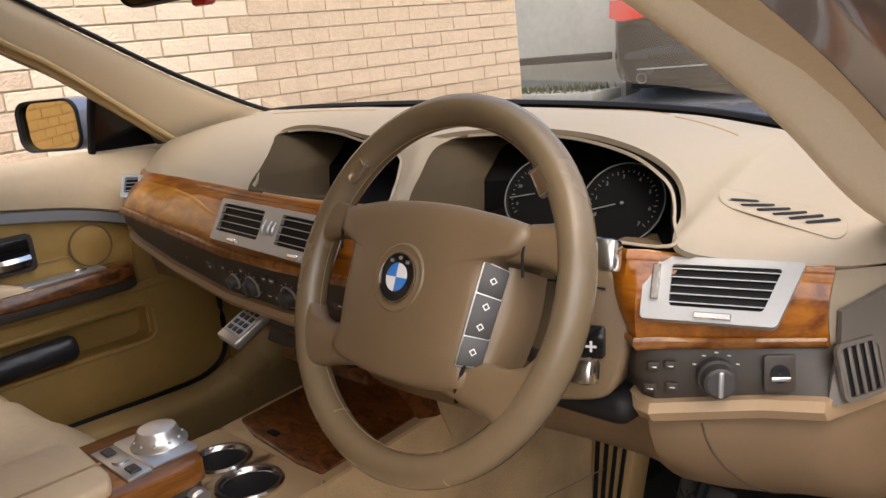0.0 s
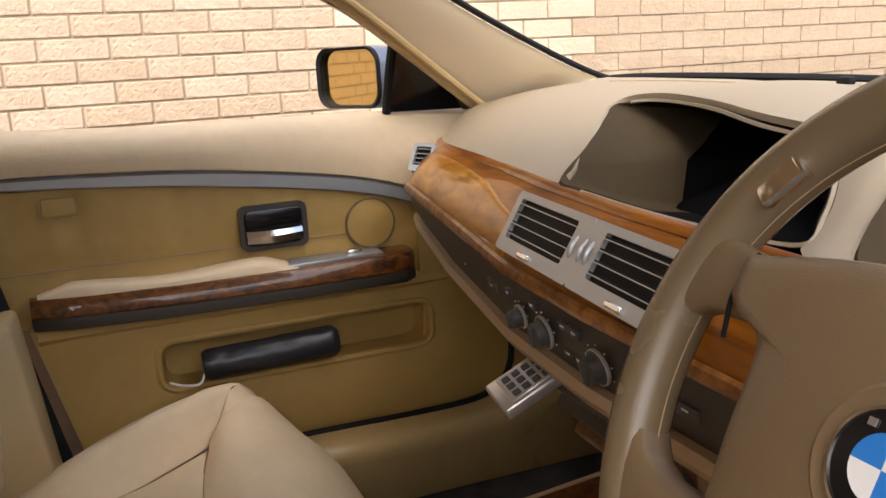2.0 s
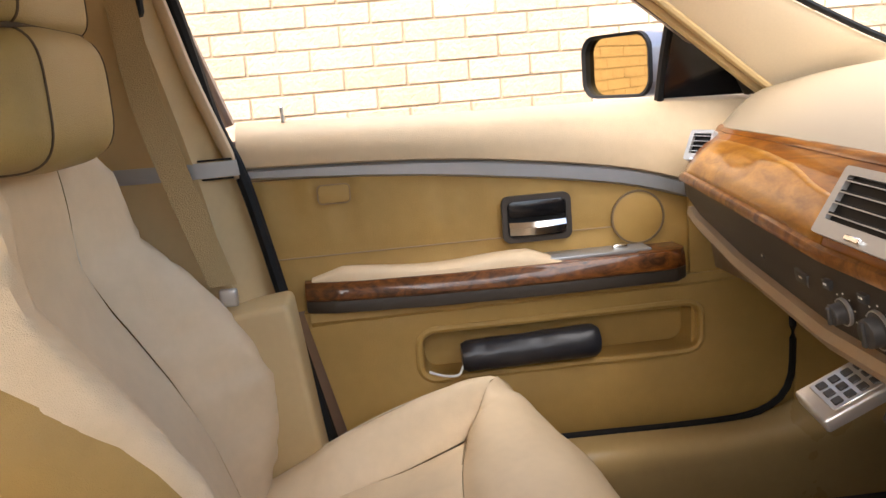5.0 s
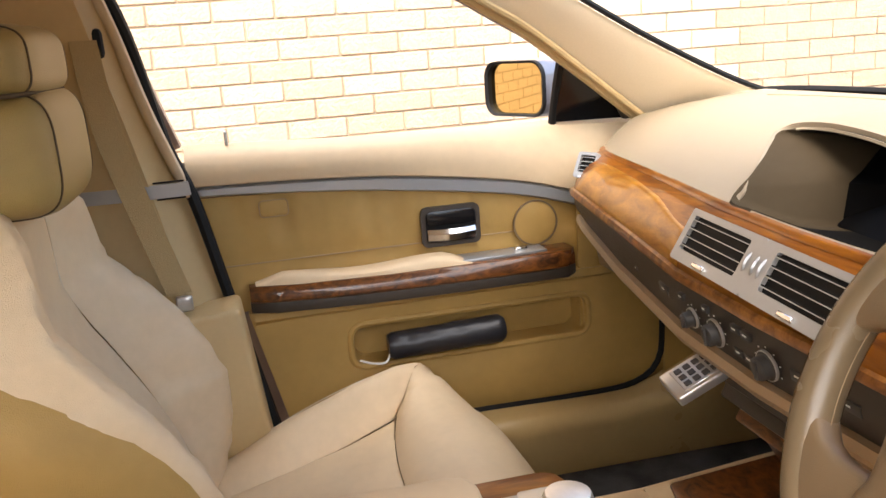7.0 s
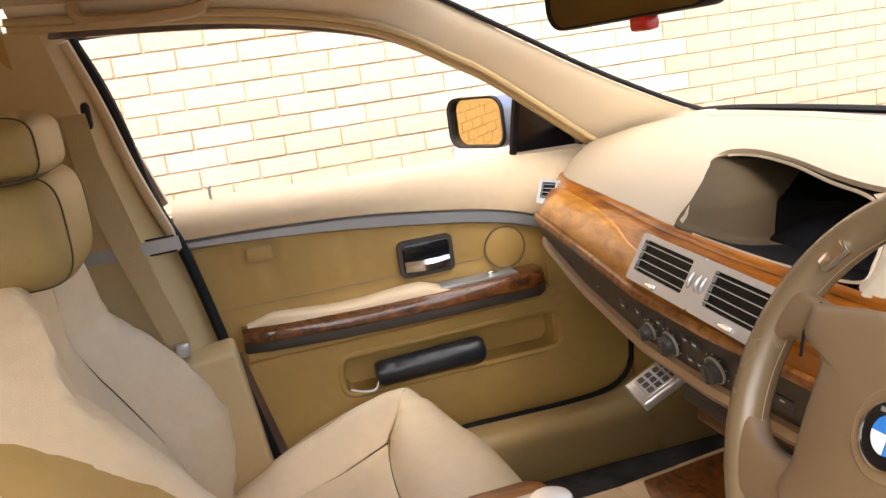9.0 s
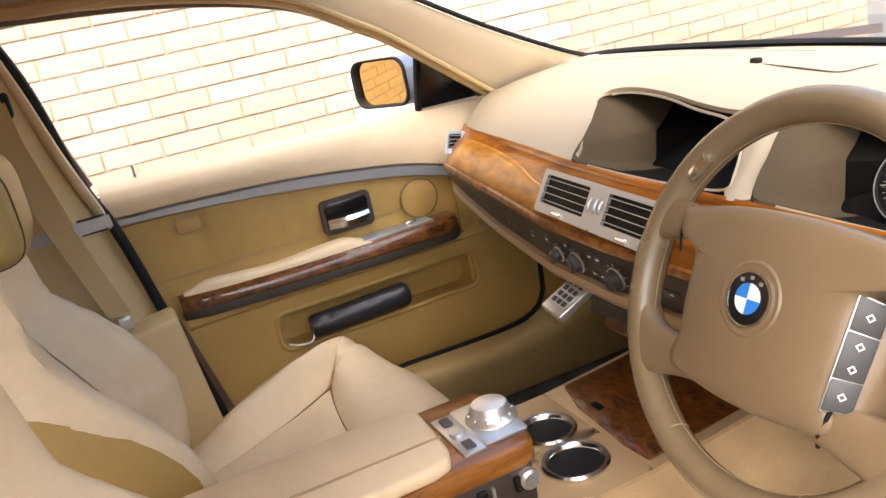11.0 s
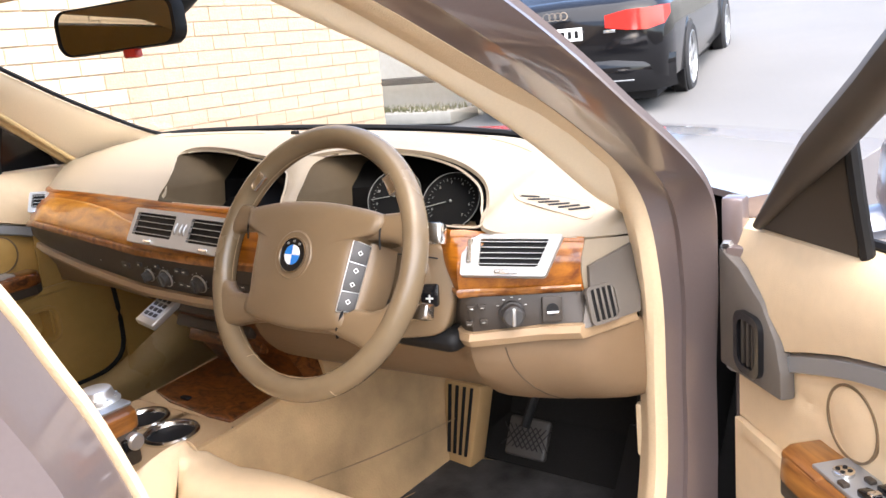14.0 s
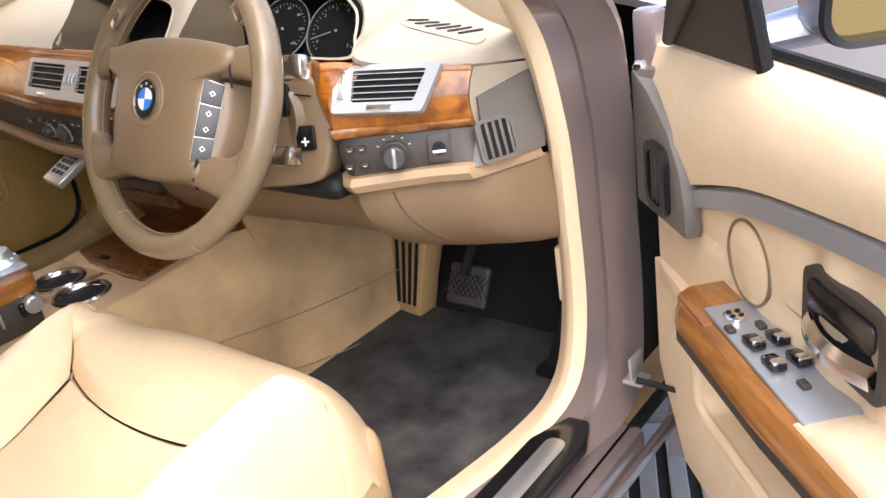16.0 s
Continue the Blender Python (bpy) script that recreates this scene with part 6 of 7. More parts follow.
def wing_mirror(c, yaw, side, mat, down=0, w=0.205, h=0.118):
    """A door mirror: shell, black lip, glass, foot."""
    m = pose(*c, 0, 0, yaw) @ Matrix.Rotation(radians(down), 4, "X")
    mir = thing("door_mirror", "blue-grey painted door mirror with dark rim", "door mirror", m)
    rows = []
    out = rounded(w, h, 0.032, 6)
    for y, k in ((-0.012, 0.97), (0.0, 1.0), (0.03, 1.0), (0.07, 0.86), (0.095, 0.6), (0.108, 0.2)):
        rows.append([(x * k, y, z * k) for x, z in out])
    part("shell", sheet(rows, closed=True, cap=False), mat, mir, "painted mirror shell")
    rows = [[(x * k, y, z * k) for x, z in out] for k, y in ((0.985, -0.010), (0.97, -0.018), (0.89, -0.014), (0.88, -0.002))]
    part("rim", sheet(rows, closed=True), BLACK, mir, "black mirror rim")
    bm = bmesh.new()
    bm.faces.new([bm.verts.new((x * 0.89, -0.004, z * 0.89)) for x, z in out])
    part("glass", bm, MIRROR, mir, "mirror glass tinted amber like its reflection", smooth=0, recalc=False)
    part("foot", tube([(-side * 0.06, 0.04, -0.045), (-side * 0.12, 0.05, -0.055), (-side * 0.17, 0.06, -0.06)], [0.03, 0.026, 0.03], 12, flat=0.7), mat, mir)
    return mir


wing_mirror((-0.940, 0.197, 1.050), 26, -1, BLUE_GREY, w=0.170, h=0.112)
rm = right_pose @ Vector(RPT(0.230, -0.175, 1.05))
wing_mirror(tuple(rm), 45 - 6, 1, BLUE_GREY, 7)

# black pouch lying in the passenger door pocket
pouch = thing("umbrella_pouch", "folded umbrella in a black vinyl sleeve in the door pocket", "umbrella")
bm = tube(curve_through([(-0.738, -0.143, 0.624), (-0.736, -0.07, 0.6255), (-0.735, 0.0, 0.627), (-0.735, 0.076, 0.6285)], 28), [0.0195 if i in (0, 27) else 0.0235 + 0.002 * i / 27 for i in range(28)], 16, flat=1.05)
for v in bm.verts:
    v.co += Vector((1, 0, 1)) * 0.0015 * noise.noise(v.co * 60)
part("sleeve", bm, BLACK_VINYL, pouch, "black vinyl sleeve")
part("strap", tube(curve_through([(-0.728, -0.143, 0.612), (-0.722, -0.152, 0.600), (-0.732, -0.175, 0.598), (-0.745, -0.195, 0.602)], 12), 0.002, 6), WHITE_PRINT, pouch, "pale cord")


# ---- seats ----
# plan and heights of the cushion (y along the car, half width at x > 0) and sections of the back (by height)
VALLEY = [(-0.46, 0.480), (-0.33, 0.500), (-0.23, 0.515), (-0.14, 0.535)]
CREST = [(-0.46, 0.490), (-0.38, 0.526), (-0.32, 0.556), (-0.265, 0.575), (-0.205, 0.594), (-0.124, 0.612), (-0.08, 0.614), (-0.047, 0.602)]
BACK_CREST = [(0.48, -0.435), (0.50, -0.425), (0.56, -0.407), (0.607, -0.398), (0.66, -0.400), (0.71, -0.420), (0.775, -0.462), (0.833, -0.510), (0.876, -0.548), (0.91, -0.556), (0.968, -0.562), (1.0, -0.580), (1.03, -0.605)]
BACK_MID = [(0.48, -0.440), (0.50, -0.448), (0.60, -0.485), (0.70, -0.530), (0.80, -0.577), (0.87, -0.600), (0.95, -0.602), (1.0, -0.605), (1.03, -0.615)]
BACK_IN = [(0.48, 0.150), (0.60, 0.152), (0.70, 0.142), (0.78, 0.126), (0.85, 0.108), (0.93, 0.112), (1.03, 0.105)]
BACK_OUT = [(0.48, 0.225), (0.52, 0.245), (0.60, 0.264), (0.68, 0.272), (0.78, 0.268), (0.86, 0.254), (0.92, 0.236), (0.97, 0.212), (1.01, 0.178), (1.03, 0.125)]

WRAP = [(0.48, 0.032), (0.60, 0.036), (0.70, 0.062), (0.80, 0.088), (0.90, 0.090), (1.03, 0.060)]
NEAR_WRAP = [(0.48, 0.032), (0.60, 0.036), (0.70, 0.052), (0.77, 0.075), (0.82, 0.17), (0.87, 0.25), (1.03, 0.25)]
ROLL = [(0.48, 0.25), (0.60, 0.35), (0.70, 0.55), (0.78, 1.0), (1.03, 1.0)]


def sunk(rows, drop_by, edges=(1, 1, 1, 1)):
    """Rolls the border of a grid of points down along its normal, as a stuffed panel between seams; edges: first row, last row, first column, last column."""
    n, m = len(rows), len(rows[0])
    grid = [[Vector(p) for p in r] for r in rows]
    out = []
    for i in range(n):
        row = []
        for j in range(m):
            a = grid[min(n - 1, i + 1)][j] - grid[max(0, i - 1)][j]
            b = grid[i][min(m - 1, j + 1)] - grid[i][max(0, j - 1)]
            nrm = a.cross(b)
            nrm = nrm.normalized() if nrm.length > 1e-9 else Vector((0, 0, 1))
            p = grid[i][j]
            d = 1.0
            for on, q in zip(edges, (grid[0][j], grid[-1][j], grid[i][0], grid[i][-1])):
                if on:
                    d = min(d, (p - q).length)
            row.append((p, nrm, drop_by * math.exp(-d / 0.007), min(1.0, (p - grid[i][-1]).length / 0.03, (p - grid[i][0]).length / 0.03)))
        out.append(row)
    return out


def build_seat(cx, cy, cz, name_label, wide=1.0, near=1.0, head_back=0.0):
    """A leather seat (near: width of the back's inner half; head_back: how far its headrest leans back): cushion centre and bolsters, thigh support, back panel and bolsters, side panels, headrest, valance."""
    seat = thing("bucket_seat", name_label, "car seat", pose(cx, cy, cz))

    def panel(name, rows, up, label, edges=(1, 1, 1, 1), drop_by=0.0028, mat=CREAM, fold=0.0, seed=0.0):
        """A stuffed leather panel; up tells which way is out; fold: depth of its creases."""
        done = []
        for r in sunk(rows, drop_by, edges):
            line = []
            for p, nrm, d, calm in r:
                p = Vector((p.x * wide, p.y, p.z))
                if nrm.dot(Vector(up)) < 0:
                    nrm = -nrm
                soft = 0.0022 * noise.noise(p * 9 + Vector((seed, cx, 0)))
                if fold:
                    soft += calm * fold * noise.noise(Vector((p.x * 16 + p.z * 10, p.z * 62 + p.x * 30, seed + cx))) * max(0.0, noise.noise(Vector((p.x * 5, p.z * 8, seed + 2))) + 0.25)
                line.append(p + nrm * (soft - d))
            done.append(line)
        return part(name, sheet(done), mat, seat, label, smooth=70)

    def line_on(pts, r=0.0011, mat=THREAD, n=40):
        part("seam", tube(curve_through([(p[0] * wide, p[1], p[2]) for p in pts], n), r, 6), mat, seat)

    # cushion
    xin = lambda y: eased([(-0.46, 0.140), (-0.33, 0.160), (-0.23, 0.185), (-0.14, 0.214)], y)
    ys = [-0.46 + 0.32 * i / 24 for i in range(25)]
    back_y = lambda x: -0.165 + 0.025 * (abs(x) / 0.214) ** 2
    rows = []
    for j in range(29):
        u = -1 + j / 14
        rows.append([(xin(y0) * u, -0.46 + (back_y(xin(y0) * u) + 0.46) * i / 24, eased(VALLEY, y0) - 0.006 * (1 - u * u)) for i, y0 in enumerate(ys)])
    panel("cushion", rows, (0, 0, 1), "cream leather seat cushion", seed=1.0)
    prof = [(0, 0.0, 0), (0.22, 0.40, 0), (0.42, 0.84, 0), (0.56, 1.0, 0), (0.70, 1.0, -0.004), (0.86, 0.93, -0.014), (0.965, 0.75, -0.030), (1.0, 0.4, -0.075), (0.985, 0.0, -0.13)]
    for s in (-1, 1):
        rows = []
        for i in range(37):
            k = i / 36
            line = []
            for v, up, dz in prof:
                y = -0.46 + k * ((-0.14 + 0.093 * min(1, v * 1.05)) + 0.46)
                xi, xo = xin(min(y, -0.14)), 0.286 - 0.012 * (1 - k)
                zv, zb = eased(VALLEY, min(y, -0.14)), eased(CREST, y)
                line.append((s * (xi + (xo - xi) * v), y, zv + (zb - zv) * up + dz))
            rows.append(curve_through(line, 25))
        panel("cushion_bolster", rows, (s * 0.3, 0, 1), "cream leather cushion bolster", edges=(0, 1, 1, 0), seed=2.0 + s)
    mid_prof = [(-0.165, 0.532), (-0.13, 0.556), (-0.075, 0.567), (-0.025, 0.556), (0.02, 0.523), (0.055, 0.472), (0.083, 0.395)]
    end_prof = [(-0.047, 0.598), (-0.040, 0.602), (-0.020, 0.586), (0.008, 0.552), (0.033, 0.516), (0.060, 0.462), (0.085, 0.390)]

    def rear_edge(x):
        """Where the thigh support meets the cushion and the bolsters."""
        if x <= 0.214:
            return back_y(x), 0.532 + 0.003 * (x / 0.214) ** 2
        v = (x - 0.214) / 0.072
        up, dz = lerp(prof[:7], min(v, 0.965))
        y = -0.14 + 0.093 * min(1, v * 1.05)
        return y, 0.535 + (eased(CREST, y) - 0.535) * up + dz

    rows = []
    for j in range(45):
        u = -1 + j / 22
        k = abs(u)
        w = max(0.0, (k - 0.30) / 0.70) ** 1.7
        y0, z0 = rear_edge(0.286 * k)
        line = [(a[0] + (b[0] - a[0]) * w, a[1] + (b[1] - a[1]) * w) for a, b in zip(mid_prof, end_prof)]
        base, fall = line[0][0], 0.05 * max(0.0, (k - 0.88) / 0.12) ** 2
        round_off = 0.075 * max(0.0, (k - 0.55) / 0.45) ** 2.2
        line = [(0.286 * u * (1 - 0.06 * (i / 6) ** 2), y0 + (y - base) * (line[-1][0] - round_off - y0) / (line[-1][0] - base), z0 if i == 0 else max(0.39, z - fall * (1 if i < 6 else 0))) for i, (y, z) in enumerate(line)]
        rows.append(curve_through(line, 23))
    for s in (1, -1):
        edge_row = rows[-1] if s > 0 else rows[0]
        skirt = [(p[0] - s * 0.003, p[1] - 0.003, 0.405) for p in edge_row]
        rows = rows + [skirt] if s > 0 else [skirt] + rows
    panel("thigh_support", rows, (0, 0.5, 1), "cream leather thigh support", edges=(0, 0, 1, 0), seed=5.0)
    for s in (-1, 1):
        line_on([(s * 0.214, -0.142, 0.530), (s * 0.235, -0.112, 0.552), (s * 0.256, -0.083, 0.577), (s * 0.268, -0.068, 0.586)], 0.0016)
        line_on([(s * xin(y), y, eased(VALLEY, y) - 0.006) for y in (-0.44, -0.36, -0.28, -0.21, -0.145)], 0.0016)
    for s in (-1, 1):
        line_on([(s * (xin(y) + 0.70 * (0.284 - xin(y))), y, eased(CREST, y) - 0.0035) for y in (-0.44, -0.36, -0.28, -0.20, -0.13)], 0.0009, PALE_THREAD)
    line_on([(x, back_y(x), 0.524 + 0.006 * (x / 0.2) ** 2) for x in (-0.214, -0.12, 0, 0.12, 0.214)], 0.0016)
    part("valance", box((0, -0.20, 0.385), (0.53 * wide, 0.50, 0.16), 0.035, 3), TAN_PLASTIC, seat, "tan plastic seat valance")

    # back
    zs = [0.48 + 0.55 * i / 54 for i in range(55)]
    rows = []
    for z in zs:
        xi, ym, yb = eased(BACK_IN, z), eased(BACK_MID, z), eased(BACK_CREST, z)
        rows.append([(xi * u * (near if u > 0 else 1.0), ym + 0.10 * (yb - ym) * abs(u) ** 3 + 0.006 * (1 - u * u), z) for u in [-1 + j / 10 for j in range(21)]])
    panel("backrest", rows, (0, 1, 0.3), "cream leather backrest panel", edges=(0, 0, 1, 1), fold=0.004, seed=8.0)
    for s in (-1, 1):
        rows = []
        for z in zs:
            half = near if s > 0 else 1.0
            xi, xo, ym, yb = eased(BACK_IN, z) * half, eased(BACK_OUT, z) * half, eased(BACK_MID, z), eased(BACK_CREST, z)
            y0 = ym + 0.10 * (yb - ym)
            w, back = xo - xi, eased(WRAP, z)
            line = [(xi, y0), (xi + 0.22 * w, y0 + 0.30 * (yb - y0)), (xi + 0.48 * w, y0 + 0.80 * (yb - y0)), (xi + 0.72 * w, yb), (xi + 0.90 * w, yb - 0.006), (xo - 0.002, yb - 0.018), (xo + 0.002, yb - 0.018 - 0.45 * (back - 0.018)), (xo, yb - back)]
            if s > 0:
                k, back = eased(ROLL, z), eased(NEAR_WRAP, z)
                line = line[:4] + [(xi + (0.72 + 0.13 * k) * w, yb - 0.004), (xi + (0.72 + 0.22 * k) * w, yb - 0.014), (xi + (0.72 + 0.26 * k) * w, yb - 0.010 - 0.6 * back * k)]
            rows.append(curve_through([(s * x, y, z) for x, y in line], 25))
        panel("back_bolster", rows, (s * 0.3, 1, 0.3), "cream leather back bolster with soft creases", edges=(0, 0, 1, 0), fold=0.012, seed=11.0 + s)
        line_on([(s * (near if s > 0 else 1.0) * eased(BACK_IN, z), eased(BACK_MID, z) + 0.10 * (eased(BACK_CREST, z) - eased(BACK_MID, z)) - 0.005, z) for z in (0.50, 0.58, 0.66, 0.74, 0.80, 0.85, 0.92, 1.02)], 0.0009, PALE_THREAD, n=60)
        rows = []
        for z in zs[::3]:
            xo, yb, ym = eased(BACK_OUT, z), eased(BACK_CREST, z), eased(BACK_MID, z)
            if s > 0:
                xi, k, back, xo = eased(BACK_IN, z) * near, eased(ROLL, z), eased(NEAR_WRAP, z), xo * near
                w = xo - xi
                rows.append([(x, y, z) for x, y in ((xi + (0.72 + 0.20 * k) * w, yb - 0.012 - 0.4 * back * k), (xi + (0.72 + 0.27 * k) * w, yb - 0.014 - 0.6 * back * k), (xo + 0.004, min(0.6 * yb + 0.4 * ym - 0.05, yb - 0.026 - 0.6 * back * k)), (xo + 0.005, min(ym - 0.115, yb - 0.040 - 0.6 * back * k)), (xo - 0.04, ym - 0.15))])
                continue
            rows.append([(s * x, y, z) for x, y in ((xo - 0.010, yb + 0.012 - eased(WRAP, z)), (xo + 0.001, yb - 0.002 - eased(WRAP, z)), (xo + 0.003, 0.5 * yb + 0.5 * ym - 0.095), (xo - 0.008, ym - 0.115), (xo - 0.05, ym - 0.13))])
        side = part("back_side_panel", thick(sheet(rows), 0.004), TAN, seat, "tan seat back side panel", smooth=60)
        part("piping", tube(curve_through([r[1] for r in rows], 30), 0.0020, 6), THREAD, side, "dark piping")
    line_on([(x, eased(BACK_MID, 0.845) + 0.003, 0.845 - 0.012 * math.cos(x * 14)) for x in (-0.108, -0.05, 0.0, 0.05, 0.108 * near)], 0.0012)
    rows = [[(x * (0.92 * near if x > 0 else 0.92) * eased(BACK_OUT, z), eased(BACK_MID, z) - 0.125 + 0.01 * abs(x), z) for x in (-1, -0.5, 0, 0.5, 1)] for z in zs[::6]]
    part("back_shell", thick(sheet(rows), 0.008), TAN, seat, "tan seat back shell")
    rows = [[(x, -0.607, 1.028), (x * 0.98, -0.635, 1.046), (x * 0.96, -0.69, 1.045), (x * 0.94, -0.74, 1.02)] for x in [eased(BACK_OUT, 1.03) * u for u in (-1, -0.5, 0, 0.5 * near, near)]]
    part("back_top", thick(sheet(rows), 0.006), CREAM, seat, "cream leather top of the back", smooth=70)

    # headrest: two stuffed rolls with dark seams, on posts
    e = 0.52
    lower, upper = ((0, -0.592 - head_back, 1.064), (0.138, 0.070, 0.074)), ((0, -0.602 - head_back, 1.164), (0.131, 0.070, 0.043))
    head = part("headrest", pillow(*lower, e, nu=48, nv=24), HEADREST, seat, "tan leather headrest")
    part("headrest_upper", pillow(*upper, e, nu=48, nv=24), HEADREST, head, "tan leather upper roll")
    for (c, h) in (lower, upper):
        for x in (-0.098, 0.098):
            r = (1 - (abs(x) / h[0]) ** (2 / e)) ** (e / 2)
            pts = []
            for i in range(25):
                a = radians(-95 + 190 * i / 24)
                pts.append((x, c[1] + h[1] * r * math.copysign(abs(math.cos(a)) ** e, math.cos(a)), c[2] + h[2] * r * math.copysign(abs(math.sin(a)) ** e, math.sin(a))))
            part("seam", tube(pts, 0.0016, 6, up=(1, 0, 0)), DARK_THREAD, head)
    pts = [(0.128 * math.copysign(abs(math.cos(a)) ** e, math.cos(a)), -0.60 - head_back + 0.058 * math.copysign(abs(math.sin(a)) ** e, math.sin(a)), 1.130) for a in [math.pi * i / 24 for i in range(25)]]
    part("seam", tube(pts, 0.0030, 6), DARK_THREAD, head)
    for x in (-0.045, 0.045):
        part("headrest_post", tube([(x, -0.635, 0.96), (x, -0.610 - head_back, 1.06)], 0.006, 8), SATIN, head)
    return seat


passenger_seat = build_seat(-0.41, -0.02, 0.0, "cream leather passenger seat with bolstered back", near=0.76)
driver_seat = build_seat(0.37, 0.017, 0.053, "cream leather driver seat with dark seams", wide=0.81, head_back=0.045)

# ---- centre console ----
console = thing("centre_console", "tan centre console with walnut lid, cup holders and armrest", "console")
ctop = 0.616
bm = bmesh.new()
CUPS = ((-0.062, 0.012, 0.040), (0.030, 0.0, 0.042))


def square_ring(x0, x1, y0, y1, c, r, n=40):
    """A square outline and a circle inside it, point by point."""
    sq, ci = [], []
    for k in range(n):
        a = 2 * math.pi * (k + 0.5) / n
        co, si = math.cos(a), math.sin(a)
        q = max(abs(co), abs(si))
        u, v = co / q, si / q
        sq.append(((x0 + x1) / 2 + u * (x1 - x0) / 2, (y0 + y1) / 2 + v * (y1 - y0) / 2))
        ci.append((c[0] + r * co, c[1] + r * si))
    return sq, ci


for (cx0, cy0, cr), (x0, x1) in zip(CUPS, ((-0.155, -0.0155), (-0.0155, 0.107))):
    sq, ci = square_ring(x0, x1, -0.055, 0.065, (cx0, cy0), cr - 0.002)
    frame_plate(sq, ci, 0.012, Matrix.Translation((0, 0, ctop)), bm)
for ys in ((-0.16, -0.055), (0.065, 0.20, 0.32)):
    rows = [[(-0.155, y, ctop + 0.08 * max(0, y - 0.065)), (0, y, ctop + 0.001 + 0.08 * max(0, y - 0.065)), (0.107, y, ctop + 0.08 * max(0, y - 0.065))] for y in ys]
    join(bm, thick(sheet(rows), 0.012))
for side in (-1, 1):
    rows = []
    for y in (-0.16, 0.0, 0.065, 0.20, 0.32, 0.46):
        z = ctop + 0.08 * max(0, y - 0.065)
        if side > 0:
            rows.append([(0.107, y, z), (0.112, y, z - 0.002), (0.115, y, z - 0.008), (0.123, y, z - 0.06), (0.135, y, z - 0.12)])
        else:
            rows.append([(-0.155, y, z), (-0.160, y, z - 0.002), (-0.163, y, z - 0.008), (-0.165, y, z - 0.12)])
    if side > 0:
        part("console_side", thick(sheet(rows), 0.006), TAN_CARPET, console, "tan carpeted console side")
    else:
        join(bm, thick(sheet(rows), 0.006))
bmesh.ops.remove_doubles(bm, verts=bm.verts, dist=0.0003)
part("console_top", bm, TAN_PLASTIC, console, "tan console top")
# dark walnut lid
m = pose(-0.022, 0.165, 0.6275, 4.2, 0, 0)
bm = prism([(-0.125, -0.07), (-0.06, -0.088), (0.06, -0.098), (0.112, -0.095), (0.112, 0.13), (-0.125, 0.13)], 0.012, m, 0.004)
lid = part("walnut_lid", bm, WOOD_DARK, console, "dark burr walnut lid")
part("lid_button", box(m @ Vector((-0.035, -0.070, 0.002)), (0.022, 0.010, 0.005), 0.002), BLACK, lid)
# cup holders
for x, y, r in CUPS:
    m = Matrix.Translation((x, y, ctop + 0.001))
    cup = part("cup_holder", lathe([(r + 0.003, -0.001), (r + 0.0035, 0.003), (r + 0.001, 0.006), (r - 0.003, 0.0055), (r - 0.0065, 0.001), (r - 0.007, -0.003)], m, 48), CHROME, console, "chrome ringed cup holder")
    part("cup_well", lathe([(r - 0.0066, -0.001), (r - 0.0075, -0.030), (r - 0.009, -0.058), (0.001, -0.058)], m, 40), BLACK, cup, "black cup well")
    part("cup_floor", lathe([(r - 0.014, -0.056), (r - 0.018, -0.052), (0.001, -0.052)], m, 30), HOOD_DARK, cup)
    part("cup_clip", box((x + r - 0.009, y + 0.010, ctop - 0.004), (0.012, 0.016, 0.012), 0.002), BLACK, cup)
    part("cup_clip", box((x - r + 0.008, y - 0.014, ctop - 0.004), (0.012, 0.016, 0.012), 0.002), BLACK, cup)
    rr = r - 0.0085
    pts = [(x + rr * math.cos(radians(a)), y + rr * math.sin(radians(a)), ctop - 0.008) for a in range(50, 160, 10)]
    part("cup_band", tube(pts, 0.0032, 6, flat=1.6), SATIN, cup)
# armrest box
bm = box((-0.018, -0.30, 0.645), (0.170, 0.45, 0.062), 0.008)
box_ob = part("armrest_box", bm, TAUPE_DARK, console, "taupe armrest box")
outline = [(-0.105, -0.52), (0.068, -0.52), (0.068, -0.085), (0.060, -0.068), (0.04, -0.062), (-0.078, -0.062), (-0.098, -0.068), (-0.105, -0.085)]
part("armrest_wood", prism(outline, 0.030, Matrix.Translation((0, 0, 0.697)), 0.006), WOOD_RED, console, "lacquered walnut armrest surround")
pad_out = [(-0.098, -0.60), (0.064, -0.60), (0.066, -0.20), (0.058, -0.175), (0.035, -0.166), (-0.07, -0.160), (-0.09, -0.168), (-0.098, -0.19)]
part("armrest_pad", prism(pad_out, 0.022, Matrix.Translation((0, 0, 0.716)), 0.008, 3), CREAM, console, "cream leather armrest pad")
part("armrest_seam", tube([(0.010, -0.165, 0.7165), (0.008, -0.35, 0.7170), (0.004, -0.6, 0.7165)], 0.0016, 6), THREAD, console)
plate_ob = part("control_plate", prism([(-0.06, -0.152), (0.045, -0.152), (0.045, -0.122), (-0.06, -0.122)], 0.004, Matrix.Translation((0, 0, 0.7005)), 0.001), SATIN, console, "satin control plate")
for x in (-0.042, 0.026):
    part("rocker", box((x, -0.137, 0.7015), (0.020, 0.013, 0.004), 0.0015), BUTTON, plate_ob)
part("rocker", lathe([(0.010, 0), (0.010, 0.003), (0.001, 0.004)], Matrix.Translation((-0.008, -0.137, 0.7005)), 20), SATIN, plate_ob)
part("controller_base", prism(rounded(0.105, 0.062, 0.006, cx=-0.012, cy=-0.092), 0.004, Matrix.Translation((0, 0, 0.7010)), 0.001), SATIN, console, "satin controller base")
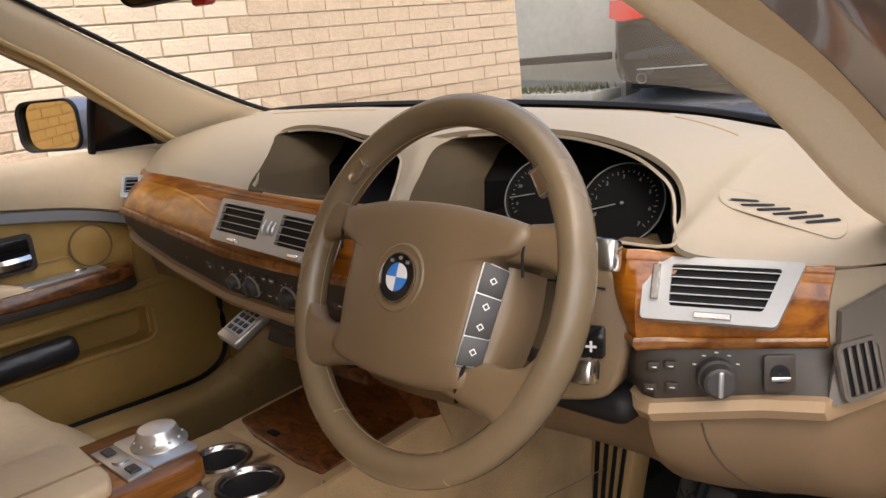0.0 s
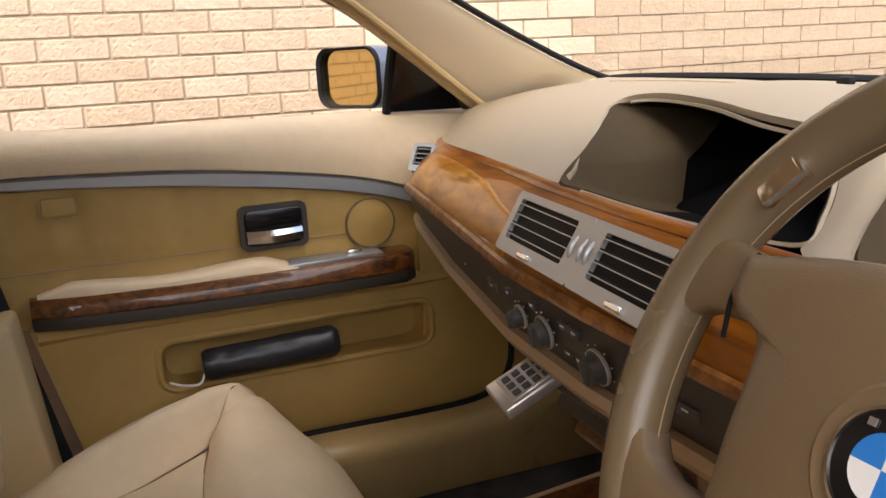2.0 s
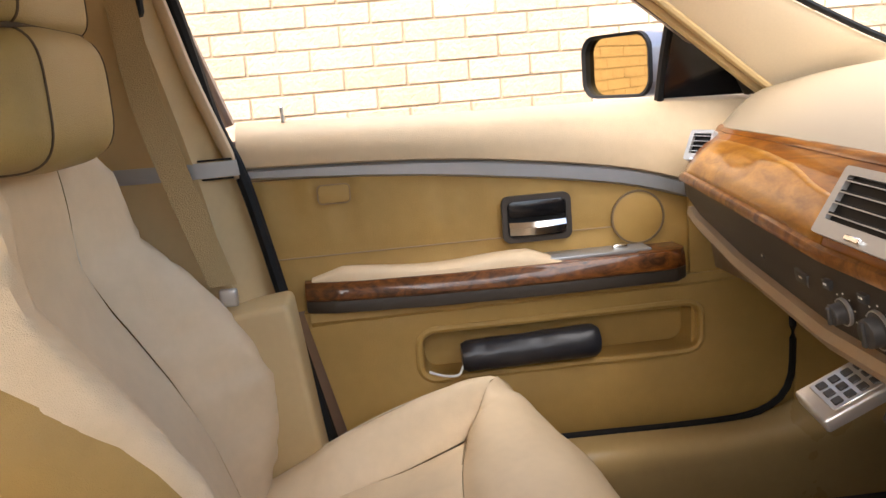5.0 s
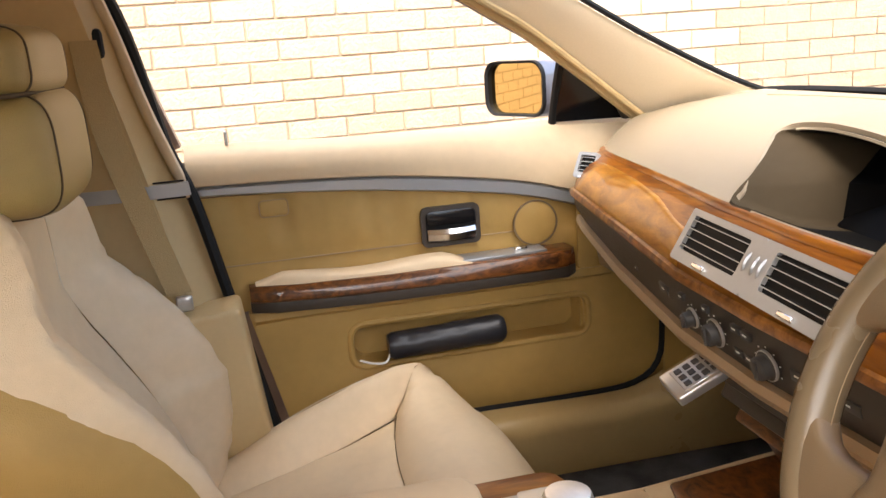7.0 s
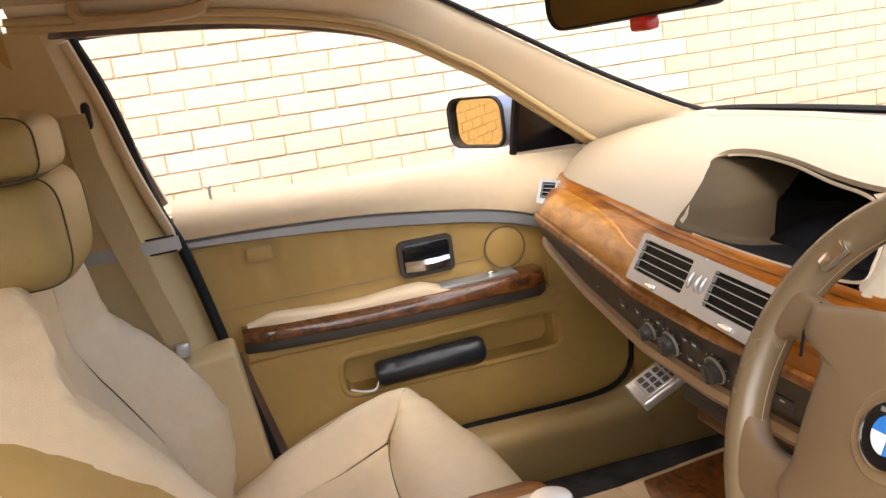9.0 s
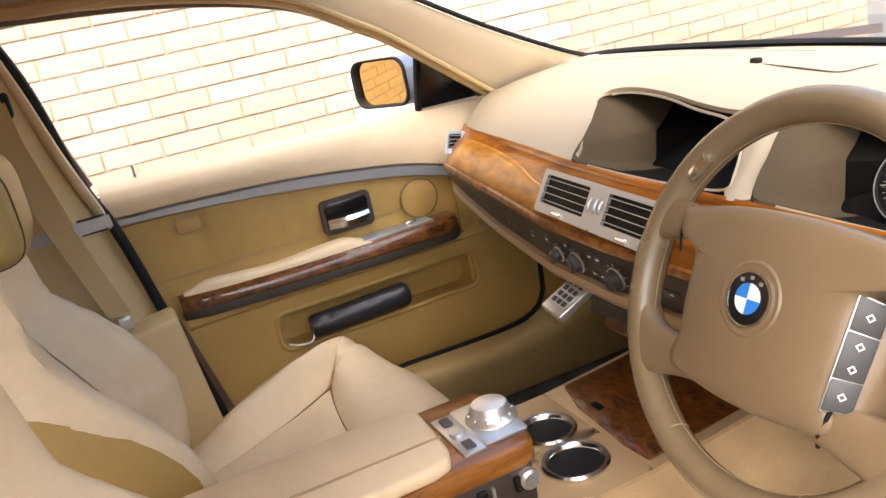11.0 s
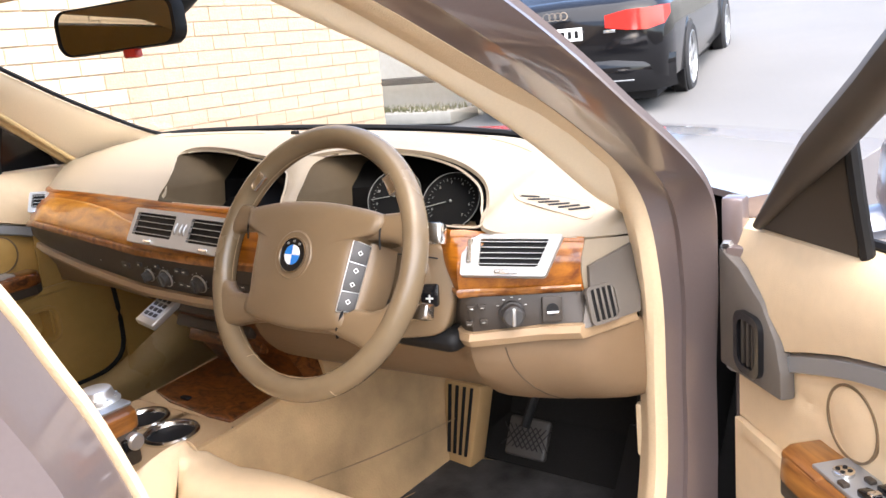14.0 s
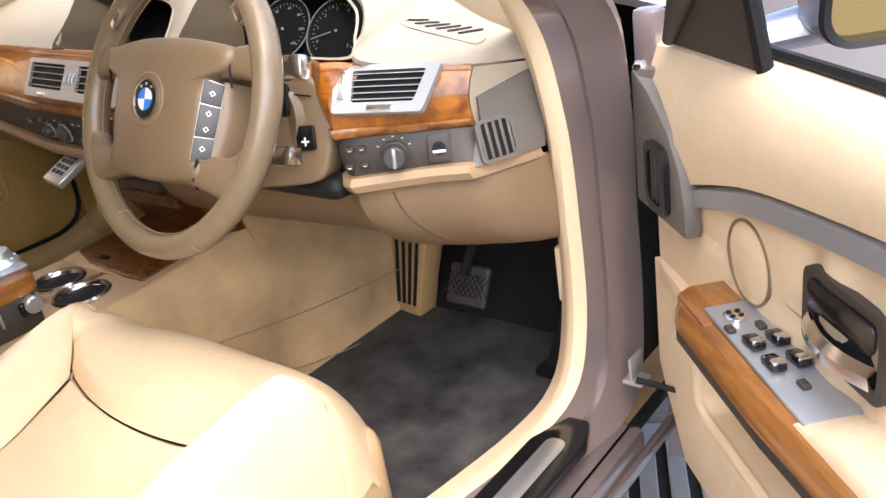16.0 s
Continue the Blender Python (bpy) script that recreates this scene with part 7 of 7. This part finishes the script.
kn = part("rotary_knob", lathe([(0.034, 0.0), (0.034, 0.002), (0.0315, 0.0045), (0.0275, 0.008), (0.0250, 0.014), (0.0240, 0.018), (0.0225, 0.0205), (0.017, 0.0215), (0.001, 0.0220)], Matrix.Translation((-0.014, -0.085, 0.7005)), 40), KNOB, console, "brushed metal rotary knob")
for i in range(10):
    a = radians(36 * i)
    part("knob_flute", box((-0.014 + 0.0275 * math.cos(a), -0.085 + 0.0275 * math.sin(a), 0.7082), (0.006, 0.003, 0.003), 0.001, m=Matrix.Rotation(a, 4, "Z")), SATIN, kn)
# seat buttons on the armrest's flank
for y, z, h in ((-0.10, 0.652, 0.02), (-0.15, 0.652, 0.022), (-0.17, 0.652, 0.016), (-0.20, 0.652, 0.016)):
    part("seat_button", box((0.070, y, z), (0.010, 0.014, h), 0.003), GLOSS_BLACK, console)
part("seat_dial", lathe([(0.013, 0), (0.013, 0.010), (0.010, 0.013), (0.001, 0.013)], facing((0.067, -0.088, 0.655), (1, 0, 0)), 20), SATIN, console)
part("seat_bracket", box((0.069, -0.135, 0.650), (0.006, 0.004, 0.022), 0.001), SATIN, console)

# ---- keypad handset on the passenger side of the stack ----
hand = thing("keypad_handset", "silver telephone handset with a dark keypad, on the stack", "telephone")
kx = Vector((0.986, 0.002, -0.17)).normalized()
ky = Vector((0.075, 0.893, 0.445)).normalized()
kz = kx.cross(ky).normalized()
hand.matrix_world = axes(Vector((-0.136, 0.075, 0.767)), kx, kz.cross(kx), kz)
part("case", box((0.024, 0.052, -0.007), (0.048, 0.104, 0.014), 0.003, 3), SATIN, hand, "silver handset case")
part("key_field", box((0.024, 0.044, 0.0002), (0.038, 0.064, 0.0016), 0.0006, 1), SATIN, hand)
for i in range(3):
    for j in range(5):
        part("key", box((0.0125 + 0.0115 * i, 0.020 + 0.0115 * j, 0.0014), (0.0082, 0.0080, 0.0022), 0.0008, 1), BUTTON, hand)

# ---- pedals and mats ----
rest = thing("foot_rest", "tan slotted plastic foot rest against the tunnel", "foot rest")
a0, a1, a2, a3 = Vector((0.139, 0.578, 0.50)), Vector((0.232, 0.578, 0.50)), Vector((0.222, 0.530, 0.335)), Vector((0.150, 0.540, 0.332))
low = [p + Vector((0, 0.05, -0.015)) for p in (a0, a1, a2, a3)]
bm = sheet([[a0, a1, a2, a3], low], closed=True, cap=True)
bmesh.ops.bevel(bm, geom=bm.edges[:], offset=0.006, segments=2, affect="EDGES", profile=0.5)
part("plate", bm, FOOTREST, rest, "tan grooved plate")
for i in range(4):
    k = 0.2 + 0.2 * i
    p, q = a0.lerp(a1, k), a3.lerp(a2, k)
    n = Vector((0, -0.004, 0.001))
    part("groove", tube([p.lerp(q, 0.04) + n, p.lerp(q, 0.86) + n], 0.0042, 8, flat=0.6), BLACK, rest)
brake = thing("brake_pedal", "black rubber brake pedal on a dark arm", "pedal")
bq = pose(0.385, 0.500, 0.455, 62, 0, 0)
part("pad", box((0, 0, 0), (0.085, 0.074, 0.016), 0.007, 3, m=None), PEDAL, brake).matrix_basis = bq
for i in range(-3, 4):
    for turn in (38, -38):
        ob = part("rib", box((i * 0.011, 0, 0.0082), (0.0022, 0.054, 0.0016), 0.0006, 1, m=Matrix.Rotation(radians(turn), 4, "Z")), BLACK, brake)
        ob.matrix_basis = bq
part("arm", tube([(0.385, 0.49, 0.48), (0.395, 0.56, 0.58), (0.40, 0.62, 0.70)], 0.009, 8), BLACK, brake, "dark pedal arm")
acc = thing("accelerator_pedal", "black floor-hinged accelerator pedal", "pedal")
bm = strip([[(0.555, 0.48, 0.345), (0.565, 0.52, 0.42), (0.575, 0.55, 0.50)], [(0.605, 0.47, 0.345), (0.612, 0.51, 0.42), (0.615, 0.54, 0.50)]], n=10, t=0.014)
part("plate", bm, BLACK, acc, "black ribbed plate")
for i in range(4):
    part("rib", tube([(0.562 + 0.012 * i, 0.472, 0.35), (0.570 + 0.012 * i, 0.512, 0.42), (0.580 + 0.010 * i, 0.542, 0.495)], 0.0025, 6), BLACK_VINYL, acc)
part("hinge", box((0.575, 0.475, 0.345), (0.07, 0.05, 0.015), 0.004), BLACK, acc)


def floor_mat(name, outline, z, label):
    bm = prism(outline, 0.010, Matrix.Translation((0, 0, z)), 0.003)
    return tagged(part(name, bm, MAT_CARPET), label, "floor mat")


floor_mat("floor_mat", [(0.15, 0.42), (0.15, 0.55), (0.30, 0.60), (0.62, 0.60), (0.645, 0.35), (0.64, -0.15), (0.16, -0.15), (0.15, 0.2)], 0.338, "charcoal carpet mat in the driver footwell")
floor_mat("floor_mat", [(-0.20, 0.62), (-0.67, 0.62), (-0.684, -0.15), (-0.20, -0.15)], 0.338, "charcoal carpet mat in the passenger footwell")
rows = [[(0.17, 0.585, 0.335), (0.65, 0.585, 0.335)], [(0.235, 0.68, 0.40), (0.65, 0.68, 0.40)], [(0.25, 0.74, 0.62), (0.65, 0.74, 0.62)]]
part("toe_carpet", thick(sheet(rows), 0.006), TOE_CARPET, body, "black carpet on the toe board")

# ---- rear-view mirror, sun visor and roof fittings ----
rvm_ob = thing("rear_view_mirror", "black framed interior mirror with a red tag", "mirror", axes(Vector((0.068, 0.012, 1.245)), Vector((0.97, 0.22, 0.04)).normalized(), Vector((-0.22, 0.97, 0.0)).normalized(), Vector((0, 0, 1))))
out = rounded(0.225, 0.066, 0.022, 6)
rows = [[(x * k, y, z * k) for x, z in out] for k, y in ((0.90, -0.008), (0.97, -0.010), (1.0, -0.004), (1.0, 0.01), (0.8, 0.03), (0.3, 0.038))]
part("case", sheet(rows, closed=True, cap=False), BLACK, rvm_ob, "black mirror case")
bm = bmesh.new()
bm.faces.new([bm.verts.new((x * 0.91, -0.0085, z * 0.91)) for x, z in out])
part("glass", bm, MIRROR_DIM, rvm_ob, "dimming mirror glass tinted amber like its reflection", smooth=0, recalc=False)
part("red_tag", box((0.02, -0.002, -0.038), (0.024, 0.016, 0.014), 0.004), RED_LENS, rvm_ob, "small red tag")
part("stem", tube([(0.06, 0.03, 0.01), (0.08, 0.06, 0.05), (0.06, 0.09, 0.09)], [0.02, 0.03, 0.03], 10), BLACK, rvm_ob)
visor = thing("sun_visor", "beige cloth sun visor folded up at the roof", "sun visor", pose(-0.30, 0.0, 1.338, -8, 0, 4))
part("panel", pillow((0, 0, 0), (0.19, 0.075, 0.012), 0.4), HEADLINER, visor, "beige visor panel")
part("hinge_rod", tube([(-0.21, 0.066, 0.004), (-0.19, 0.066, 0.004), (0.19, 0.066, 0.004)], 0.0045, 8), TAN_PLASTIC, visor, "tan hinge rod")
part("edge_seam", tube([(0.188 * math.copysign(abs(math.cos(a)) ** 0.4, math.cos(a)), 0.074 * math.copysign(abs(math.sin(a)) ** 0.4, math.sin(a)), 0.0) for a in [2 * math.pi * i / 48 for i in range(48)]], 0.0022, 6, closed=True), TAN_PLASTIC, visor, "tan edge seam")
roofc = thing("roof_console", "beige roof lamp console above the mirror", "roof console", pose(0.0, -0.10, 1.378, -6, 0, 0))
part("housing", pillow((0, 0, 0), (0.13, 0.10, 0.020), 0.4), HEADLINER, roofc)
part("lamp", box((0, 0.0, -0.019), (0.11, 0.05, 0.004), 0.002), WHITE, roofc, "pale lamp lens")
grab = thing("grab_handle", "beige roof grab handle", "handle", pose(-0.56, -0.42, 1.325))
part("grip", tube(curve_through([(0.01, -0.09, 0.015), (0.03, -0.07, -0.012), (0.03, 0.07, -0.012), (0.01, 0.09, 0.015)], 16), 0.010, 8), TAN_PLASTIC, grab)

# ---- drain grating beside the car ----
grate = thing("drain_grating", "galvanised drain grating with flat bars in the yard", "grating", pose(0.98, 0.72, 0.004, 0, 0, 28))
part("frame", frame_plate([(-0.5, -0.26), (0.5, -0.26), (0.5, 0.26), (-0.5, 0.26)], [(-0.47, -0.23), (0.47, -0.23), (0.47, 0.23), (-0.47, 0.23)], 0.02, Matrix.Translation((0, 0, 0.012))), STEEL, grate)
part("pit", box((0, 0, -0.001), (0.94, 0.46, 0.004), 0), BLACK, grate)
for i in range(17):
    part("bar", box((-0.45 + 0.056 * i, 0, 0.008), (0.034, 0.46, 0.008), 0.002, 1), STEEL, grate)


# ---- black saloon parked ahead ----
def parked_car(m):
    """A dark saloon: body sections along its length, glass, wheels with rims, tail lamps, plate and badge."""
    car = thing("parked_car", "glossy black saloon car parked ahead up the slope", "car", m)
    # x across, y forward from the rear bumper, z up
    stations = [(0.0, 0.78, 0.42, 0.80), (0.04, 0.84, 0.30, 0.90), (0.15, 0.90, 0.24, 0.99), (0.45, 0.925, 0.22, 1.00), (0.9, 0.93, 0.20, 0.97), (1.6, 0.925, 0.20, 0.95), (2.8, 0.925, 0.20, 0.94), (3.6, 0.92, 0.22, 0.90), (4.3, 0.88, 0.25, 0.80), (4.6, 0.74, 0.32, 0.66)]
    rows = []
    for y, w, zl, zh in stations:
        mid = (zl + zh) / 2
        rows.append([(-w * 0.90, y, zl), (-w, y, zl + 0.08), (-w, y, mid), (-w * 0.97, y, zh - 0.12), (-w * 0.90, y, zh - 0.03), (-w * 0.6, y, zh), (0, y, zh + 0.015), (w * 0.6, y, zh), (w * 0.90, y, zh - 0.03), (w * 0.97, y, zh - 0.12), (w, y, mid), (w, y, zl + 0.08), (w * 0.90, y, zl), (0, y, zl - 0.02)])
    part("body", sheet(rows, closed=True, cap=True), CAR_BLACK, car, "glossy black body", smooth=50)
    rows = []
    for y, w, z in ((0.35, 0.66, 0.99), (0.9, 0.62, 1.22), (1.5, 0.60, 1.36), (2.2, 0.61, 1.385), (2.8, 0.64, 1.30), (3.5, 0.72, 0.95)):
        rows.append([(-0.82, y, 0.95), (-w, y, z - 0.06), (-w * 0.8, y, z), (0, y, z + 0.015), (w * 0.8, y, z), (w, y, z - 0.06), (0.82, y, 0.95)])
    part("roof_and_glass", sheet(rows), GLOSS_BLACK, car, "dark glass and roof", smooth=40)
    rows = [[(x, y + 3.2 * max(0.0, abs(x) - 0.66) ** 2, z) for x in (-0.95, -0.90, -0.82, -0.74, -0.4, 0, 0.4, 0.74, 0.82, 0.90, 0.95)] for y, z in ((-0.005, 0.50), (-0.035, 0.44), (-0.03, 0.30), (0.02, 0.22))]
    part("bumper", thick(sheet(rows), 0.02), CAR_BLACK, car, "black rear bumper", smooth=50)
    # added black block that stands in for the shade beneath the car
    part("under_shade", box((0, 2.2, 0.21), (1.60, 4.1, 0.16), 0.03), BLACK, car, "black block for the shade under the car")
    for s in (-1, 1):
        bm = sheet([[(s * x * 1.012, y - 0.014, z) for x, y, z in r] for r in ([(0.42, -0.002, 0.83), (0.60, 0.0, 0.86), (0.76, 0.02, 0.86), (0.88, 0.09, 0.865), (0.915, 0.20, 0.86)], [(0.42, -0.012, 0.73), (0.60, -0.012, 0.70), (0.76, 0.0, 0.69), (0.89, 0.07, 0.72), (0.92, 0.19, 0.79)])])
        for v in bm.verts:
            v.co.z += 0.045
        lamp = part("tail_lamp", thick(bm, 0.02), RED_LENS, car, "red tail lamp")
        for y in (1.16, 3.90):
            q = facing((s * 0.86, y, 0.335), (s, 0, 0))
            tyre = part("wheel", lathe([(0.22, -0.10), (0.30, -0.10), (0.33, -0.08), (0.335, 0.0), (0.33, 0.075), (0.30, 0.095), (0.245, 0.09), (0.235, 0.06), (0.22, 0.0)], q, 40), TYRE, car, "black tyre")
            part("rim", lathe([(0.245, 0.082), (0.250, 0.090), (0.236, 0.094), (0.228, 0.06), (0.22, -0.04), (0.03, -0.04)], q, 40), STEEL, tyre, "alloy rim")
            for k in range(5):
                a = radians(72 * k + 20)
                part("spoke", box(q @ Vector((0.125 * math.cos(a), 0.125 * math.sin(a), 0.060)), (0.21, 0.055, 0.03), 0.01, m=q.to_3x3().to_4x4() @ Matrix.Rotation(a, 4, "Z")), SATIN, tyre)
            part("hub", lathe([(0.045, 0.05), (0.045, 0.08), (0.02, 0.085), (0.001, 0.085)], q, 20), SATIN, tyre)
            part("wheel_arch", lathe([(0.36, -0.05), (0.375, 0.06), (0.36, 0.068), (0.345, 0.06), (0.345, -0.05)], q, 40), GLOSS_BLACK, car)
    plate_p = part("number_plate", box((0, -0.03, 0.745), (0.46, 0.012, 0.11), 0.004), WHITE_PRINT, car, "pale number plate with dark bars")
    for i in range(7):
        part("plate_bar", box((-0.18 + 0.06 * i, -0.038, 0.745), (0.03, 0.003, 0.06), 0), BLACK, plate_p)
    for i in range(4):
        part("badge_ring", lathe([(0.036, -0.004), (0.036, 0.004), (0.028, 0.004), (0.028, -0.004)], facing((-0.075 + 0.05 * i, -0.012, 0.905), (0, -1, 0)), 24), CHROME, car)
    part("model_mark", box((0.46, -0.022, 0.745), (0.10, 0.006, 0.024), 0.002), CHROME, car)
    part("bumper_trim", box((0, -0.040, 0.33), (1.30, 0.010, 0.012), 0.004), SILVER, car)
    part("exhaust", lathe([(0.045, 0), (0.045, 0.05), (0.038, 0.05), (0.038, 0.0)], facing((-0.6, -0.03, 0.26), (0, -1, 0)), 20), CHROME, car)
    return car


parked_car(pose(-2.39, 5.91, 0.420, 5.0, 0, 11))

lay_bricks()
